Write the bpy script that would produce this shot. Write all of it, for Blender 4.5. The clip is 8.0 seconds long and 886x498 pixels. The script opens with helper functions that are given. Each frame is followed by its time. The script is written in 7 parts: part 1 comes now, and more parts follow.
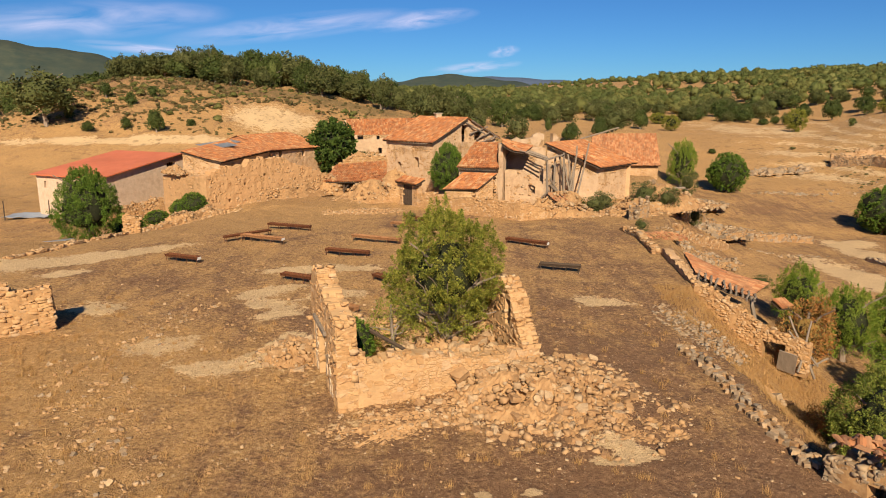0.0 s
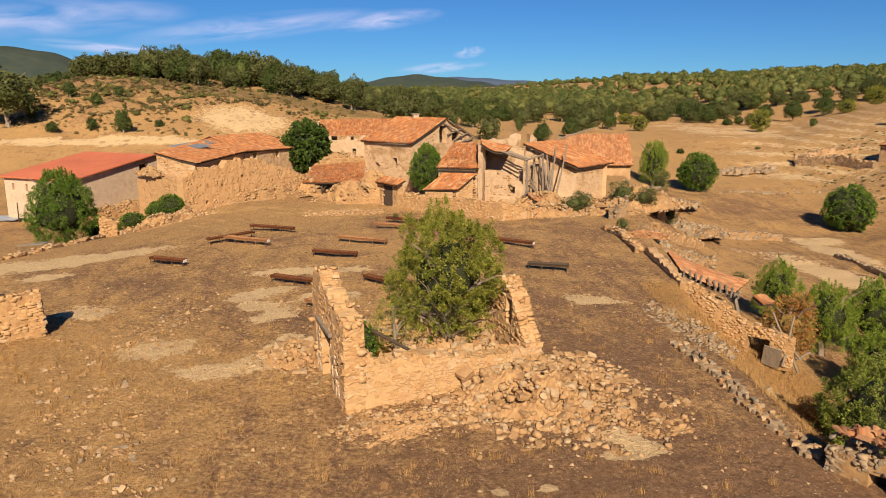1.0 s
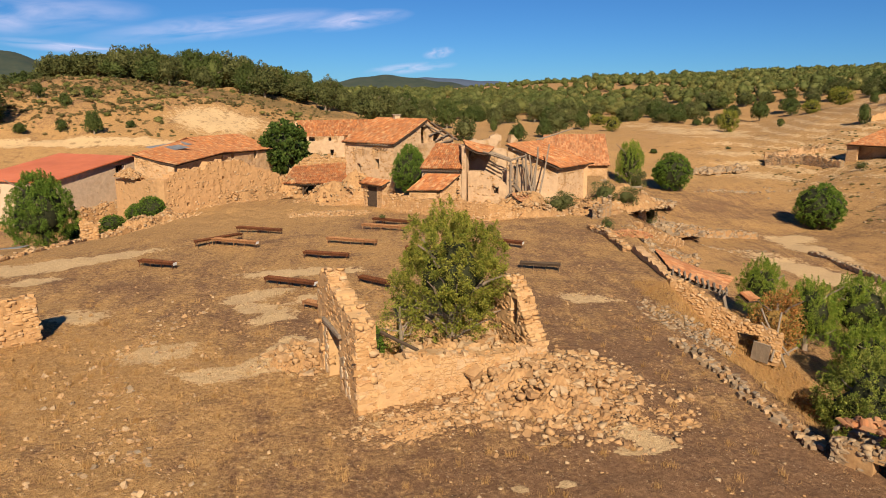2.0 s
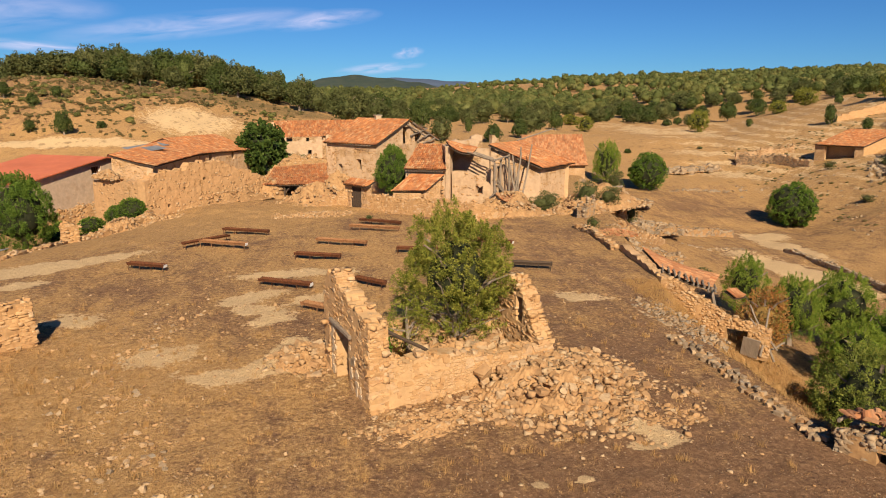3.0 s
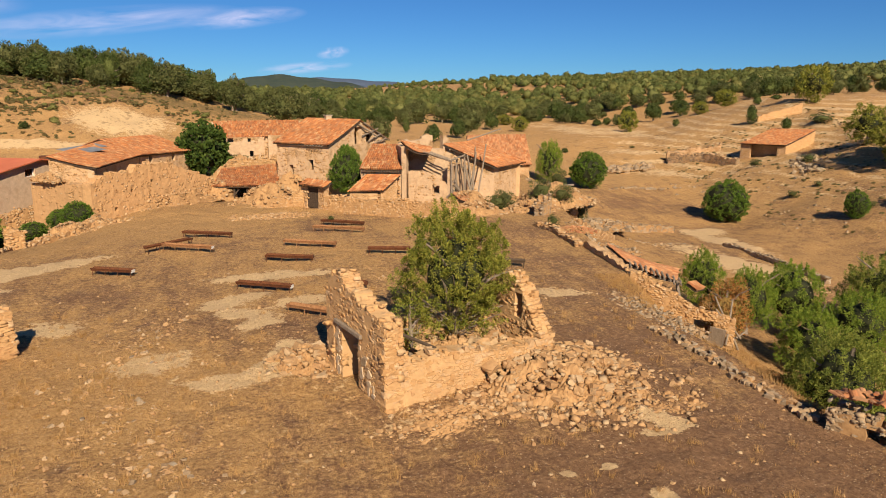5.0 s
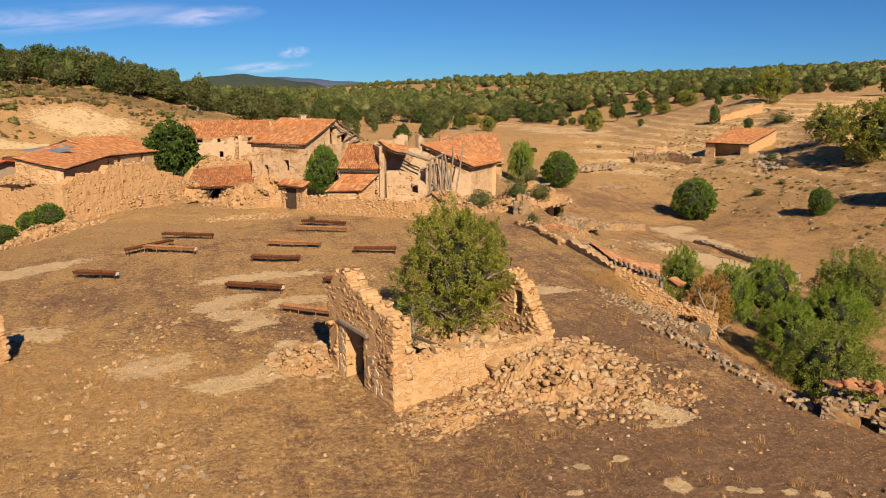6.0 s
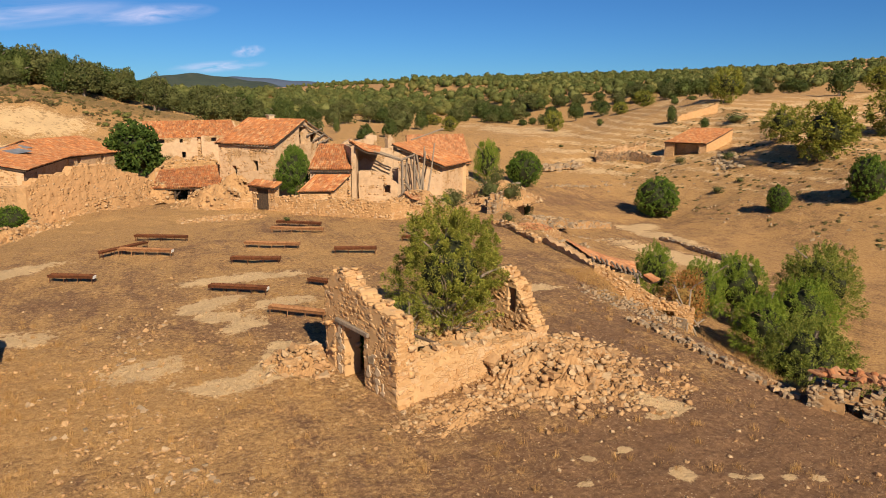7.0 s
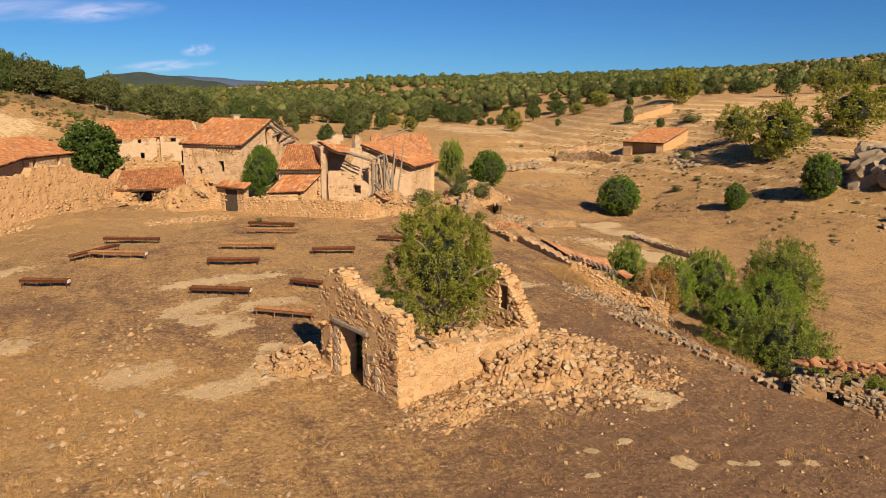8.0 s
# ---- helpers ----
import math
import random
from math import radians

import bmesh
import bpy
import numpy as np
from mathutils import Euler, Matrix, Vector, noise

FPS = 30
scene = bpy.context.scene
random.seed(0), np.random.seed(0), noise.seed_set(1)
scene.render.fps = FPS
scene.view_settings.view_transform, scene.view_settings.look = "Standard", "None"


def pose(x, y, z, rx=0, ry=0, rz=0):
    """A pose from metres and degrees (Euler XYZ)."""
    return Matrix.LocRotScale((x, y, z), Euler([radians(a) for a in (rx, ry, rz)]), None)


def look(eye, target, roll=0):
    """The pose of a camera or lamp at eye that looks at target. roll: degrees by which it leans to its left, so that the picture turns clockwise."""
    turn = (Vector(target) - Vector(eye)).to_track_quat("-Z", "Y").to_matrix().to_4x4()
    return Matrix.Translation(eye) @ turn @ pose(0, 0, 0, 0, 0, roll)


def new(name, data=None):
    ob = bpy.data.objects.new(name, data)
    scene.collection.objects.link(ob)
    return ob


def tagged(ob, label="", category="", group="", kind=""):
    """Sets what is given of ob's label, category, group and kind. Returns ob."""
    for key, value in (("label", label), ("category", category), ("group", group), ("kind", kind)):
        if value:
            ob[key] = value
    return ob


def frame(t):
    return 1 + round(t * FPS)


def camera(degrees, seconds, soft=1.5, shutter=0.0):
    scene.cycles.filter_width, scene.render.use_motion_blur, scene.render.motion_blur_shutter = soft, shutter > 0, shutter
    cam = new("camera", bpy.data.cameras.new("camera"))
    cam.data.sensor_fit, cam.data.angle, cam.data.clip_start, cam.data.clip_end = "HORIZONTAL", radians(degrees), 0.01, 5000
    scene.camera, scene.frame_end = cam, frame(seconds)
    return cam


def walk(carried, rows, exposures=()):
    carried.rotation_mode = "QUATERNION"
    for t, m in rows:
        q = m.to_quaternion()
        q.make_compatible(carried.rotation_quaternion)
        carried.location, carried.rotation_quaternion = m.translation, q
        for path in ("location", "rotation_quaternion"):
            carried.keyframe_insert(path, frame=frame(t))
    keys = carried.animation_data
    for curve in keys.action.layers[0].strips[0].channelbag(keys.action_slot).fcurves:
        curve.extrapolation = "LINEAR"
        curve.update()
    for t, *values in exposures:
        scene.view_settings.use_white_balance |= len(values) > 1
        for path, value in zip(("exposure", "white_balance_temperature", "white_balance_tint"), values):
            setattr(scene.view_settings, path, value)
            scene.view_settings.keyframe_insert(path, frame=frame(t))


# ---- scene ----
cam = camera(63.7, 8.0, soft=1.0)
METRES, EYE, TILT, LEAN, TURN = 10.0, 9.5, -12.5, 0.0, 0.0
ROWS = [
    (0.0, 0.0, 0.0, 0.0, 0.0, -0.0, -0.0),
    (0.5, -0.0575, -0.007, -0.0002, -1.3, 0.02, 0.24),
    (1.0, -0.1165, -0.0127, 0.0004, -2.64, 0.02, 0.49),
    (1.5, -0.1757, -0.0174, 0.0013, -3.86, 0.03, 0.74),
    (3.0, -0.3563, -0.0215, 0.0031, -7.36, 0.0, 1.4),
    (3.5, -0.4176, -0.0204, 0.0034, -8.71, -0.02, 1.64),
    (4.0, -0.4793, -0.0177, 0.0038, -10.15, -0.07, 1.9),
    (4.5, -0.5421, -0.0127, 0.0049, -11.62, -0.12, 2.16),
    (6.0, -0.7337, 0.0113, 0.007, -15.96, -0.31, 2.98),
    (6.5, -0.7981, 0.0216, 0.0081, -17.51, -0.39, 3.26),
    (7.0, -0.8627, 0.033, 0.0096, -19.33, -0.5, 3.58),
    (7.5, -0.9277, 0.0461, 0.0113, -21.14, -0.62, 3.89),
    (8.0, -0.9921, 0.0618, 0.0142, -22.89, -0.73, 4.19),
]
EXPOSURE = 0.65
walk(cam, [(t, pose(0, 0, EYE, TILT, LEAN, TURN) @ pose(METRES * x, METRES * y, METRES * z, 90 + pitch, roll, yaw)) for t, x, y, z, yaw, pitch, roll in ROWS],
     exposures=[(0.0, EXPOSURE), (8.0, EXPOSURE)])

# ---------------------------------------------------------------- daylight
SUN_AZ, SUN_EL = math.atan2(0.04, -1.0), radians(34)
sun_way = Vector((math.sin(SUN_AZ) * math.cos(SUN_EL), math.cos(SUN_AZ) * math.cos(SUN_EL), math.sin(SUN_EL)))
world = bpy.data.worlds.new("sky")
scene.world = world
world.use_nodes = True
wt = world.node_tree
sky = wt.nodes.new("ShaderNodeTexSky")
sky.sky_type = "NISHITA"
sky.sun_disc = False
sky.sun_elevation, sky.sun_rotation = SUN_EL, SUN_AZ
sky.altitude, sky.air_density, sky.dust_density, sky.ozone_density = 2500, 1.0, 0.0, 6.0
wt.nodes["Background"].inputs["Strength"].default_value = 0.042
deep = wt.nodes.new("ShaderNodeMix")
deep.data_type, deep.blend_type = "RGBA", "MULTIPLY"
deep.inputs["Factor"].default_value = 1.0
deep.inputs["B"].default_value = (0.46, 0.84, 1.16, 1.0)
wt.links.new(sky.outputs["Color"], deep.inputs["A"])
wt.links.new(deep.outputs["Result"], wt.nodes["Background"].inputs["Color"])
lamp = bpy.data.lights.new("sun", "SUN")
lamp.energy, lamp.angle, lamp.color = 4.8, radians(0.55), (1.0, 0.85, 0.64)
new("sun", lamp).matrix_world = look(sun_way * 300, (0, 0, 0))

# ---------------------------------------------------------------- materials
def material(name, rough=0.9):
    m = bpy.data.materials.new(name)
    m.use_nodes = True
    nt = m.node_tree
    bsdf = nt.nodes["Principled BSDF"]
    bsdf.inputs["Roughness"].default_value = rough
    bsdf.inputs["Specular IOR Level"].default_value = 0.25
    return m, nt, bsdf


def noise_node(nt, scale, detail=6.0, rough=0.6, vec=None, kind="noise"):
    n = nt.nodes.new("ShaderNodeTexNoise" if kind == "noise" else "ShaderNodeTexVoronoi")
    n.inputs["Scale"].default_value = scale
    if kind == "noise":
        n.inputs["Detail"].default_value, n.inputs["Roughness"].default_value = detail, rough
    if vec is not None:
        nt.links.new(vec, n.inputs["Vector"])
    return n


def ramp(nt, fac, stops):
    r = nt.nodes.new("ShaderNodeValToRGB")
    els = r.color_ramp.elements
    while len(els) < len(stops):
        els.new(0.5)
    for e, (p, c) in zip(els, stops):
        e.position = p
        e.color = (*c, 1.0) if not isinstance(c, float) else (c, c, c, 1.0)
    nt.links.new(fac, r.inputs["Fac"])
    return r.outputs["Color"]


def mix(nt, fac, a, b, blend="MIX"):
    n = nt.nodes.new("ShaderNodeMix")
    n.data_type, n.blend_type = "RGBA", blend
    for socket, value in ((n.inputs["Factor"], fac), (n.inputs["A"], a), (n.inputs["B"], b)):
        if isinstance(value, bpy.types.NodeSocket):
            nt.links.new(value, socket)
        elif isinstance(value, (int, float)):
            socket.default_value = value
        else:
            socket.default_value = (*value, 1.0)
    return n.outputs["Result"]


def maths(nt, op, a, b=0.0, c=0.0):
    n = nt.nodes.new("ShaderNodeMath")
    n.operation = op
    for socket, value in zip(n.inputs, (a, b, c)):
        if isinstance(value, bpy.types.NodeSocket):
            nt.links.new(value, socket)
        else:
            socket.default_value = value
    return n.outputs[0]


def bump(nt, bsdf, height, strength=0.5, distance=0.03):
    b = nt.nodes.new("ShaderNodeBump")
    b.inputs["Strength"].default_value, b.inputs["Distance"].default_value = strength, distance
    nt.links.new(height, b.inputs["Height"])
    nt.links.new(b.outputs["Normal"], bsdf.inputs["Normal"])


def coords(nt, kind="Object"):
    return nt.nodes.new("ShaderNodeTexCoord").outputs[kind]


def position(nt):
    return nt.nodes.new("ShaderNodeNewGeometry").outputs["Position"]


def chance(nt):
    """A random value for each object and each loose piece of its mesh."""
    a = nt.nodes.new("ShaderNodeObjectInfo").outputs["Random"]
    b = nt.nodes.new("ShaderNodeNewGeometry").outputs["Random Per Island"]
    return maths(nt, "FRACT", maths(nt, "ADD", a, b))


def attribute(nt, name):
    n = nt.nodes.new("ShaderNodeAttribute")
    n.attribute_name = name
    return n.outputs["Fac"]


def stone_material(name, tones, grain=9.0, dirt=(0.16, 0.09, 0.045), lichen=None):
    m, nt, bsdf = material(name)
    v = position(nt)
    piece = ramp(nt, chance(nt), [(i / (len(tones) - 1), t) for i, t in enumerate(tones)])
    fine = noise_node(nt, grain, 8, 0.65, v)
    wide = noise_node(nt, 1.1, 4, 0.6, v)
    c = mix(nt, ramp(nt, fine.outputs["Fac"], [(0.3, 0.55), (0.7, 0.0)]), piece, dirt)
    c = mix(nt, ramp(nt, wide.outputs["Fac"], [(0.42, 0.0), (0.72, 0.45)]), c, (0.52, 0.33, 0.16))
    if lichen:
        spots = noise_node(nt, 3.2, 5, 0.7, v)
        c = mix(nt, ramp(nt, spots.outputs["Fac"], [(0.52, 0.0), (0.68, 0.75)]), c, lichen)
    nt.links.new(c, bsdf.inputs["Base Color"])
    bump(nt, bsdf, fine.outputs["Fac"], 0.7, 0.03)
    return m


def masonry_material(name, stone, mortar, scale=5.0, plaster=None, cover=0.5, depth=0.10):
    """Rubble masonry seen from afar: courses of uneven stones in mud mortar, partly under old render."""
    m, nt, bsdf = material(name)
    v = coords(nt)
    stretch = nt.nodes.new("ShaderNodeMapping")
    stretch.inputs["Scale"].default_value = (1.0, 1.0, 1.9)
    warp = noise_node(nt, 1.7, 3, 0.5, v)
    nt.links.new(mix(nt, 0.06, v, warp.outputs["Color"], "ADD"), stretch.inputs["Vector"])
    cell = noise_node(nt, scale, vec=stretch.outputs["Vector"], kind="voronoi")
    edge = noise_node(nt, scale, vec=stretch.outputs["Vector"], kind="voronoi")
    edge.feature = "DISTANCE_TO_EDGE"
    tone = ramp(nt, maths(nt, "FRACT", maths(nt, "MULTIPLY", cell.outputs["Distance"], 7.3)), [(0.0, stone[0]), (0.5, stone[1]), (1.0, stone[2])])
    gap = ramp(nt, edge.outputs["Distance"], [(0.02, 1.0), (0.13, 0.0)])
    grit = noise_node(nt, 14.0, 7, 0.7, v)
    c = mix(nt, gap, tone, mortar)
    c = mix(nt, ramp(nt, grit.outputs["Fac"], [(0.36, 0.45), (0.56, 0.0)]), c, (0.2, 0.11, 0.05))
    height = maths(nt, "SUBTRACT", maths(nt, "ADD", maths(nt, "MULTIPLY", grit.outputs["Fac"], 0.5), 0.6), gap)
    if plaster:
        patch = noise_node(nt, 0.55, 6, 0.62, v)
        mask = ramp(nt, patch.outputs["Fac"], [(cover - 0.03, 1.0), (cover + 0.03, 0.0)])
        stain = mix(nt, ramp(nt, noise_node(nt, 2.4, 6, 0.7, v).outputs["Fac"], [(0.35, 0.55), (0.65, 0.0)]), plaster, tuple(0.62 * p for p in plaster))
        c = mix(nt, mask, c, stain)
        c = mix(nt, ramp(nt, noise_node(nt, 0.9, 7, 0.7, v).outputs["Fac"], [(0.5, 0.0), (0.68, 0.3)]), c, (0.30, 0.165, 0.075))
        height = maths(nt, "ADD", maths(nt, "MULTIPLY", mask, 0.9), maths(nt, "MULTIPLY", height, maths(nt, "SUBTRACT", 1.15, mask)))
    nt.links.new(c, bsdf.inputs["Base Color"])
    bump(nt, bsdf, height, 1.0, depth)
    return m


def ground_material():
    m, nt, bsdf = material("dry_earth", 0.97)
    v = position(nt)
    broad = noise_node(nt, 0.16, 6, 0.62, v)
    mid = noise_node(nt, 0.9, 7, 0.68, v)
    fine = noise_node(nt, 7.0, 8, 0.72, v)
    grit = noise_node(nt, 26.0, 4, 0.7, v)
    clods = noise_node(nt, 2.6, 6, 0.7, v)
    soil = ramp(nt, fine.outputs["Fac"], [(0.3, (0.130, 0.067, 0.034)), (0.5, (0.222, 0.119, 0.059)), (0.70, (0.36, 0.21, 0.107))])
    straw = ramp(nt, fine.outputs["Fac"], [(0.3, (0.27, 0.140, 0.050)), (0.5, (0.44, 0.252, 0.096)), (0.72, (0.64, 0.395, 0.168))])
    pale = ramp(nt, fine.outputs["Fac"], [(0.3, (0.50, 0.33, 0.165)), (0.7, (0.69, 0.485, 0.26))])
    half = lambda n, k: maths(nt, "MULTIPLY", maths(nt, "SUBTRACT", n.outputs["Fac"], 0.5), k)
    worn = nt.nodes.new("ShaderNodeMapping")
    worn.inputs["Rotation"].default_value = (0, 0, radians(-9))
    worn.inputs["Scale"].default_value = (1.0, 0.13, 1.0)
    nt.links.new(v, worn.inputs["Vector"])
    streak = noise_node(nt, 1.3, 6, 0.66, worn.outputs["Vector"])
    speckle = maths(nt, "ADD", half(clods, 1.1), maths(nt, "ADD", half(fine, 1.6), half(mid, 1.5)))
    k = maths(nt, "ADD", attribute(nt, "straw"), maths(nt, "ADD", maths(nt, "ADD", speckle, half(streak, 1.5)), half(broad, 1.8)))
    c = mix(nt, ramp(nt, k, [(0.22, 0.0), (0.85, 1.0)]), soil, straw)
    d = maths(nt, "ADD", attribute(nt, "scrub"), speckle)
    c = mix(nt, ramp(nt, d, [(0.5, 0.0), (0.72, 0.8)]), c, (0.125, 0.095, 0.036))
    c = mix(nt, ramp(nt, grit.outputs["Fac"], [(0.34, 0.5), (0.48, 0.0)]), c, (0.12, 0.062, 0.030))
    p = maths(nt, "ADD", attribute(nt, "pale"), maths(nt, "ADD", half(fine, 0.9), maths(nt, "ADD", half(clods, 1.2), half(mid, 1.6))))
    c = mix(nt, ramp(nt, p, [(0.46, 0.0), (0.62, 1.0)]), c, pale)
    tuft = noise_node(nt, 0.5, vec=v, kind="voronoi")
    gap = ramp(nt, noise_node(nt, 0.35, 4, 0.65, v).outputs["Fac"], [(0.46, 0.0), (0.6, 1.0)])
    spot = maths(nt, "MULTIPLY", ramp(nt, maths(nt, "ADD", tuft.outputs["Distance"], half(clods, 0.9)), [(0.20, 1.0), (0.34, 0.0)]), maths(nt, "MULTIPLY", gap, attribute(nt, "tufts")))
    c = mix(nt, maths(nt, "MULTIPLY", spot, 0.7), c, (0.16, 0.095, 0.04))
    small = noise_node(nt, 1.1, vec=v, kind="voronoi")
    c = mix(nt, maths(nt, "MULTIPLY", ramp(nt, maths(nt, "ADD", small.outputs["Distance"], half(fine, 0.8)), [(0.16, 0.6), (0.32, 0.0)]), attribute(nt, "tufts")), c, (0.24, 0.145, 0.06))
    pebble = noise_node(nt, 8.0, vec=v, kind="voronoi")
    pick = ramp(nt, noise_node(nt, 1.4, 3, 0.6, v).outputs["Fac"], [(0.42, 0.0), (0.62, 1.0)])
    dot = maths(nt, "MULTIPLY", ramp(nt, pebble.outputs["Distance"], [(0.16, 1.0), (0.24, 0.0)]), pick)
    c = mix(nt, maths(nt, "MULTIPLY", dot, 0.7), c, (0.58, 0.42, 0.26))
    nt.links.new(c, bsdf.inputs["Base Color"])
    h = maths(nt, "ADD", maths(nt, "MULTIPLY", fine.outputs["Fac"], 1.0), maths(nt, "MULTIPLY", grit.outputs["Fac"], 0.4))
    bump(nt, bsdf, maths(nt, "ADD", h, maths(nt, "ADD", clods.outputs["Fac"], maths(nt, "MULTIPLY", dot, 0.3))), 1.0, 0.09)
    return m


def tile_material(name, tones):
    m, nt, bsdf = material(name, 0.88)
    v = position(nt)
    c = ramp(nt, chance(nt), [(i / (len(tones) - 1), t) for i, t in enumerate(tones)])
    spots = noise_node(nt, 1.3, 7, 0.7, v)
    c = mix(nt, ramp(nt, spots.outputs["Fac"], [(0.42, 0.0), (0.66, 0.75)]), c, (0.22, 0.095, 0.045))
    c = mix(nt, ramp(nt, noise_node(nt, 5.0, 6, 0.7, v).outputs["Fac"], [(0.56, 0.0), (0.72, 0.4)]), c, (0.54, 0.30, 0.14))
    nt.links.new(c, bsdf.inputs["Base Color"])
    bump(nt, bsdf, noise_node(nt, 18, 4, 0.6, v).outputs["Fac"], 0.4, 0.02)
    return m


def leaf_material(name, tones, patch=0.0):
    m, nt, bsdf = material(name, 0.75)
    c = ramp(nt, chance(nt), [(i / (len(tones) - 1), t) for i, t in enumerate(tones)])
    c = mix(nt, ramp(nt, noise_node(nt, 0.9, 3, 0.6, position(nt)).outputs["Fac"], [(0.42, 0.0), (0.7, 0.14)]), c, tones[-1])
    c = mix(nt, ramp(nt, noise_node(nt, 4.5, 2, 0.5, position(nt)).outputs["Fac"], [(0.50, 0.0), (0.68, 0.6)]), c, tuple(1.25 * q for q in tones[-1]))
    c = mix(nt, ramp(nt, noise_node(nt, 0.16, 2, 0.5, position(nt)).outputs["Fac"], [(0.42, 0.0), (0.58, patch)]), c, tones[0])
    nt.links.new(c, bsdf.inputs["Base Color"])
    glow = nt.nodes.new("ShaderNodeBsdfTranslucent")
    nt.links.new(c, glow.inputs["Color"])
    both = nt.nodes.new("ShaderNodeMixShader")
    both.inputs["Fac"].default_value = 0.2
    nt.links.new(bsdf.outputs["BSDF"], both.inputs[1])
    nt.links.new(glow.outputs["BSDF"], both.inputs[2])
    nt.links.new(both.outputs["Shader"], nt.nodes["Material Output"].inputs["Surface"])
    return m


def plain_material(name, a, b, scale=6.0, rough=0.9, metal=0.0, stretch=(1, 1, 1), relief=0.4):
    m, nt, bsdf = material(name, rough)
    bsdf.inputs["Metallic"].default_value = metal
    mp = nt.nodes.new("ShaderNodeMapping")
    mp.inputs["Scale"].default_value = stretch
    nt.links.new(coords(nt), mp.inputs["Vector"])
    n = noise_node(nt, scale, 7, 0.68, mp.outputs["Vector"])
    c = ramp(nt, n.outputs["Fac"], [(0.32, a), (0.68, b)])
    w = noise_node(nt, scale * 0.17, 4, 0.6, mp.outputs["Vector"])
    c = mix(nt, ramp(nt, w.outputs["Fac"], [(0.4, 0.0), (0.75, 0.5)]), c, tuple(0.6 * q for q in a))
    nt.links.new(c, bsdf.inputs["Base Color"])
    bump(nt, bsdf, n.outputs["Fac"], relief, 0.02)
    return m


EARTH = ground_material()
STONE = stone_material("ochre_stone", [(0.44, 0.245, 0.10), (0.50, 0.295, 0.13), (0.55, 0.34, 0.16), (0.48, 0.27, 0.11), (0.54, 0.39, 0.235), (0.46, 0.25, 0.105)], dirt=(0.27, 0.145, 0.062))
STONE_GREY = stone_material("grey_stone", [(0.20, 0.145, 0.09), (0.29, 0.21, 0.13), (0.37, 0.28, 0.18), (0.25, 0.16, 0.085)], lichen=(0.33, 0.30, 0.24))
STONE_MIX = stone_material("rubble_stone", [(0.33, 0.185, 0.08), (0.42, 0.24, 0.11), (0.50, 0.31, 0.15), (0.38, 0.21, 0.09), (0.48, 0.34, 0.20), (0.54, 0.38, 0.22)])
MUD = plain_material("mud_mortar", (0.35, 0.195, 0.082), (0.51, 0.305, 0.138), 6.0, relief=1.0)
PLASTER = plain_material("lime_plaster", (0.46, 0.33, 0.20), (0.60, 0.46, 0.31), 3.0, relief=0.6)
MASONRY = masonry_material("village_masonry", [(0.36, 0.20, 0.09), (0.52, 0.32, 0.155), (0.62, 0.43, 0.25)], (0.47, 0.285, 0.135), 3.4, (0.56, 0.355, 0.19), 0.51, 0.03)
MASONRY_PLASTERED = masonry_material("plastered_masonry", [(0.42, 0.235, 0.10), (0.52, 0.32, 0.15), (0.58, 0.39, 0.21)], (0.50, 0.31, 0.155), 3.4, (0.59, 0.395, 0.23), 0.57, 0.035)
PLASTER_WALL = masonry_material("old_render", [(0.40, 0.22, 0.1), (0.5, 0.31, 0.15), (0.55, 0.37, 0.2)], (0.46, 0.29, 0.15), 3.6, (0.53, 0.365, 0.225), 0.55, 0.05)
MUD_WALL = masonry_material("mud_wall", [(0.44, 0.235, 0.095), (0.53, 0.30, 0.125), (0.58, 0.36, 0.17)], (0.52, 0.30, 0.13), 3.0, (0.57, 0.335, 0.155), 0.60, 0.045)
BARN_RENDER = masonry_material("pale_barn_render", [(0.46, 0.30, 0.18), (0.54, 0.37, 0.23), (0.58, 0.42, 0.28)], (0.50, 0.34, 0.21), 3.0, (0.62, 0.45, 0.31), 0.66, 0.03)
TILE = tile_material("clay_tiles", [(0.26, 0.08, 0.029), (0.484, 0.175, 0.054), (0.558, 0.244, 0.09), (0.372, 0.122, 0.042), (0.558, 0.329, 0.156), (0.316, 0.122, 0.054), (0.512, 0.201, 0.07)])
TILE_OLD = tile_material("weathered_tiles", [(0.36, 0.13, 0.05), (0.46, 0.20, 0.085), (0.54, 0.28, 0.13), (0.33, 0.16, 0.08)])
RED_SHEET = plain_material("red_roof_sheet", (0.56, 0.155, 0.07), (0.62, 0.19, 0.09), 1.2, 0.6, relief=0.1)
WOOD_GREY = plain_material("grey_wood", (0.16, 0.12, 0.085), (0.34, 0.27, 0.2), 5.0, 0.85, stretch=(8, 8, 1))
WOOD_DARK = plain_material("dark_wood", (0.045, 0.03, 0.02), (0.11, 0.075, 0.05), 5.0, 0.85, stretch=(1, 8, 8))
RUST = plain_material("rusted_iron", (0.075, 0.026, 0.012), (0.20, 0.075, 0.03), 6.0, 0.8, 0.2)
RUST_LIGHT = plain_material("rusty_dusty_iron", (0.20, 0.085, 0.035), (0.42, 0.22, 0.10), 6.0, 0.85, 0.1)
STRAW_FILL = plain_material("straw_and_dirt", (0.20, 0.10, 0.045), (0.42, 0.24, 0.11), 7.0)
WHITE = plain_material("white_enamel", (0.62, 0.58, 0.52), (0.8, 0.78, 0.74), 5.0, 0.6)
SHEET = plain_material("galvanised_sheet", (0.22, 0.23, 0.24), (0.36, 0.37, 0.38), 2.0, 0.55, 0.4)
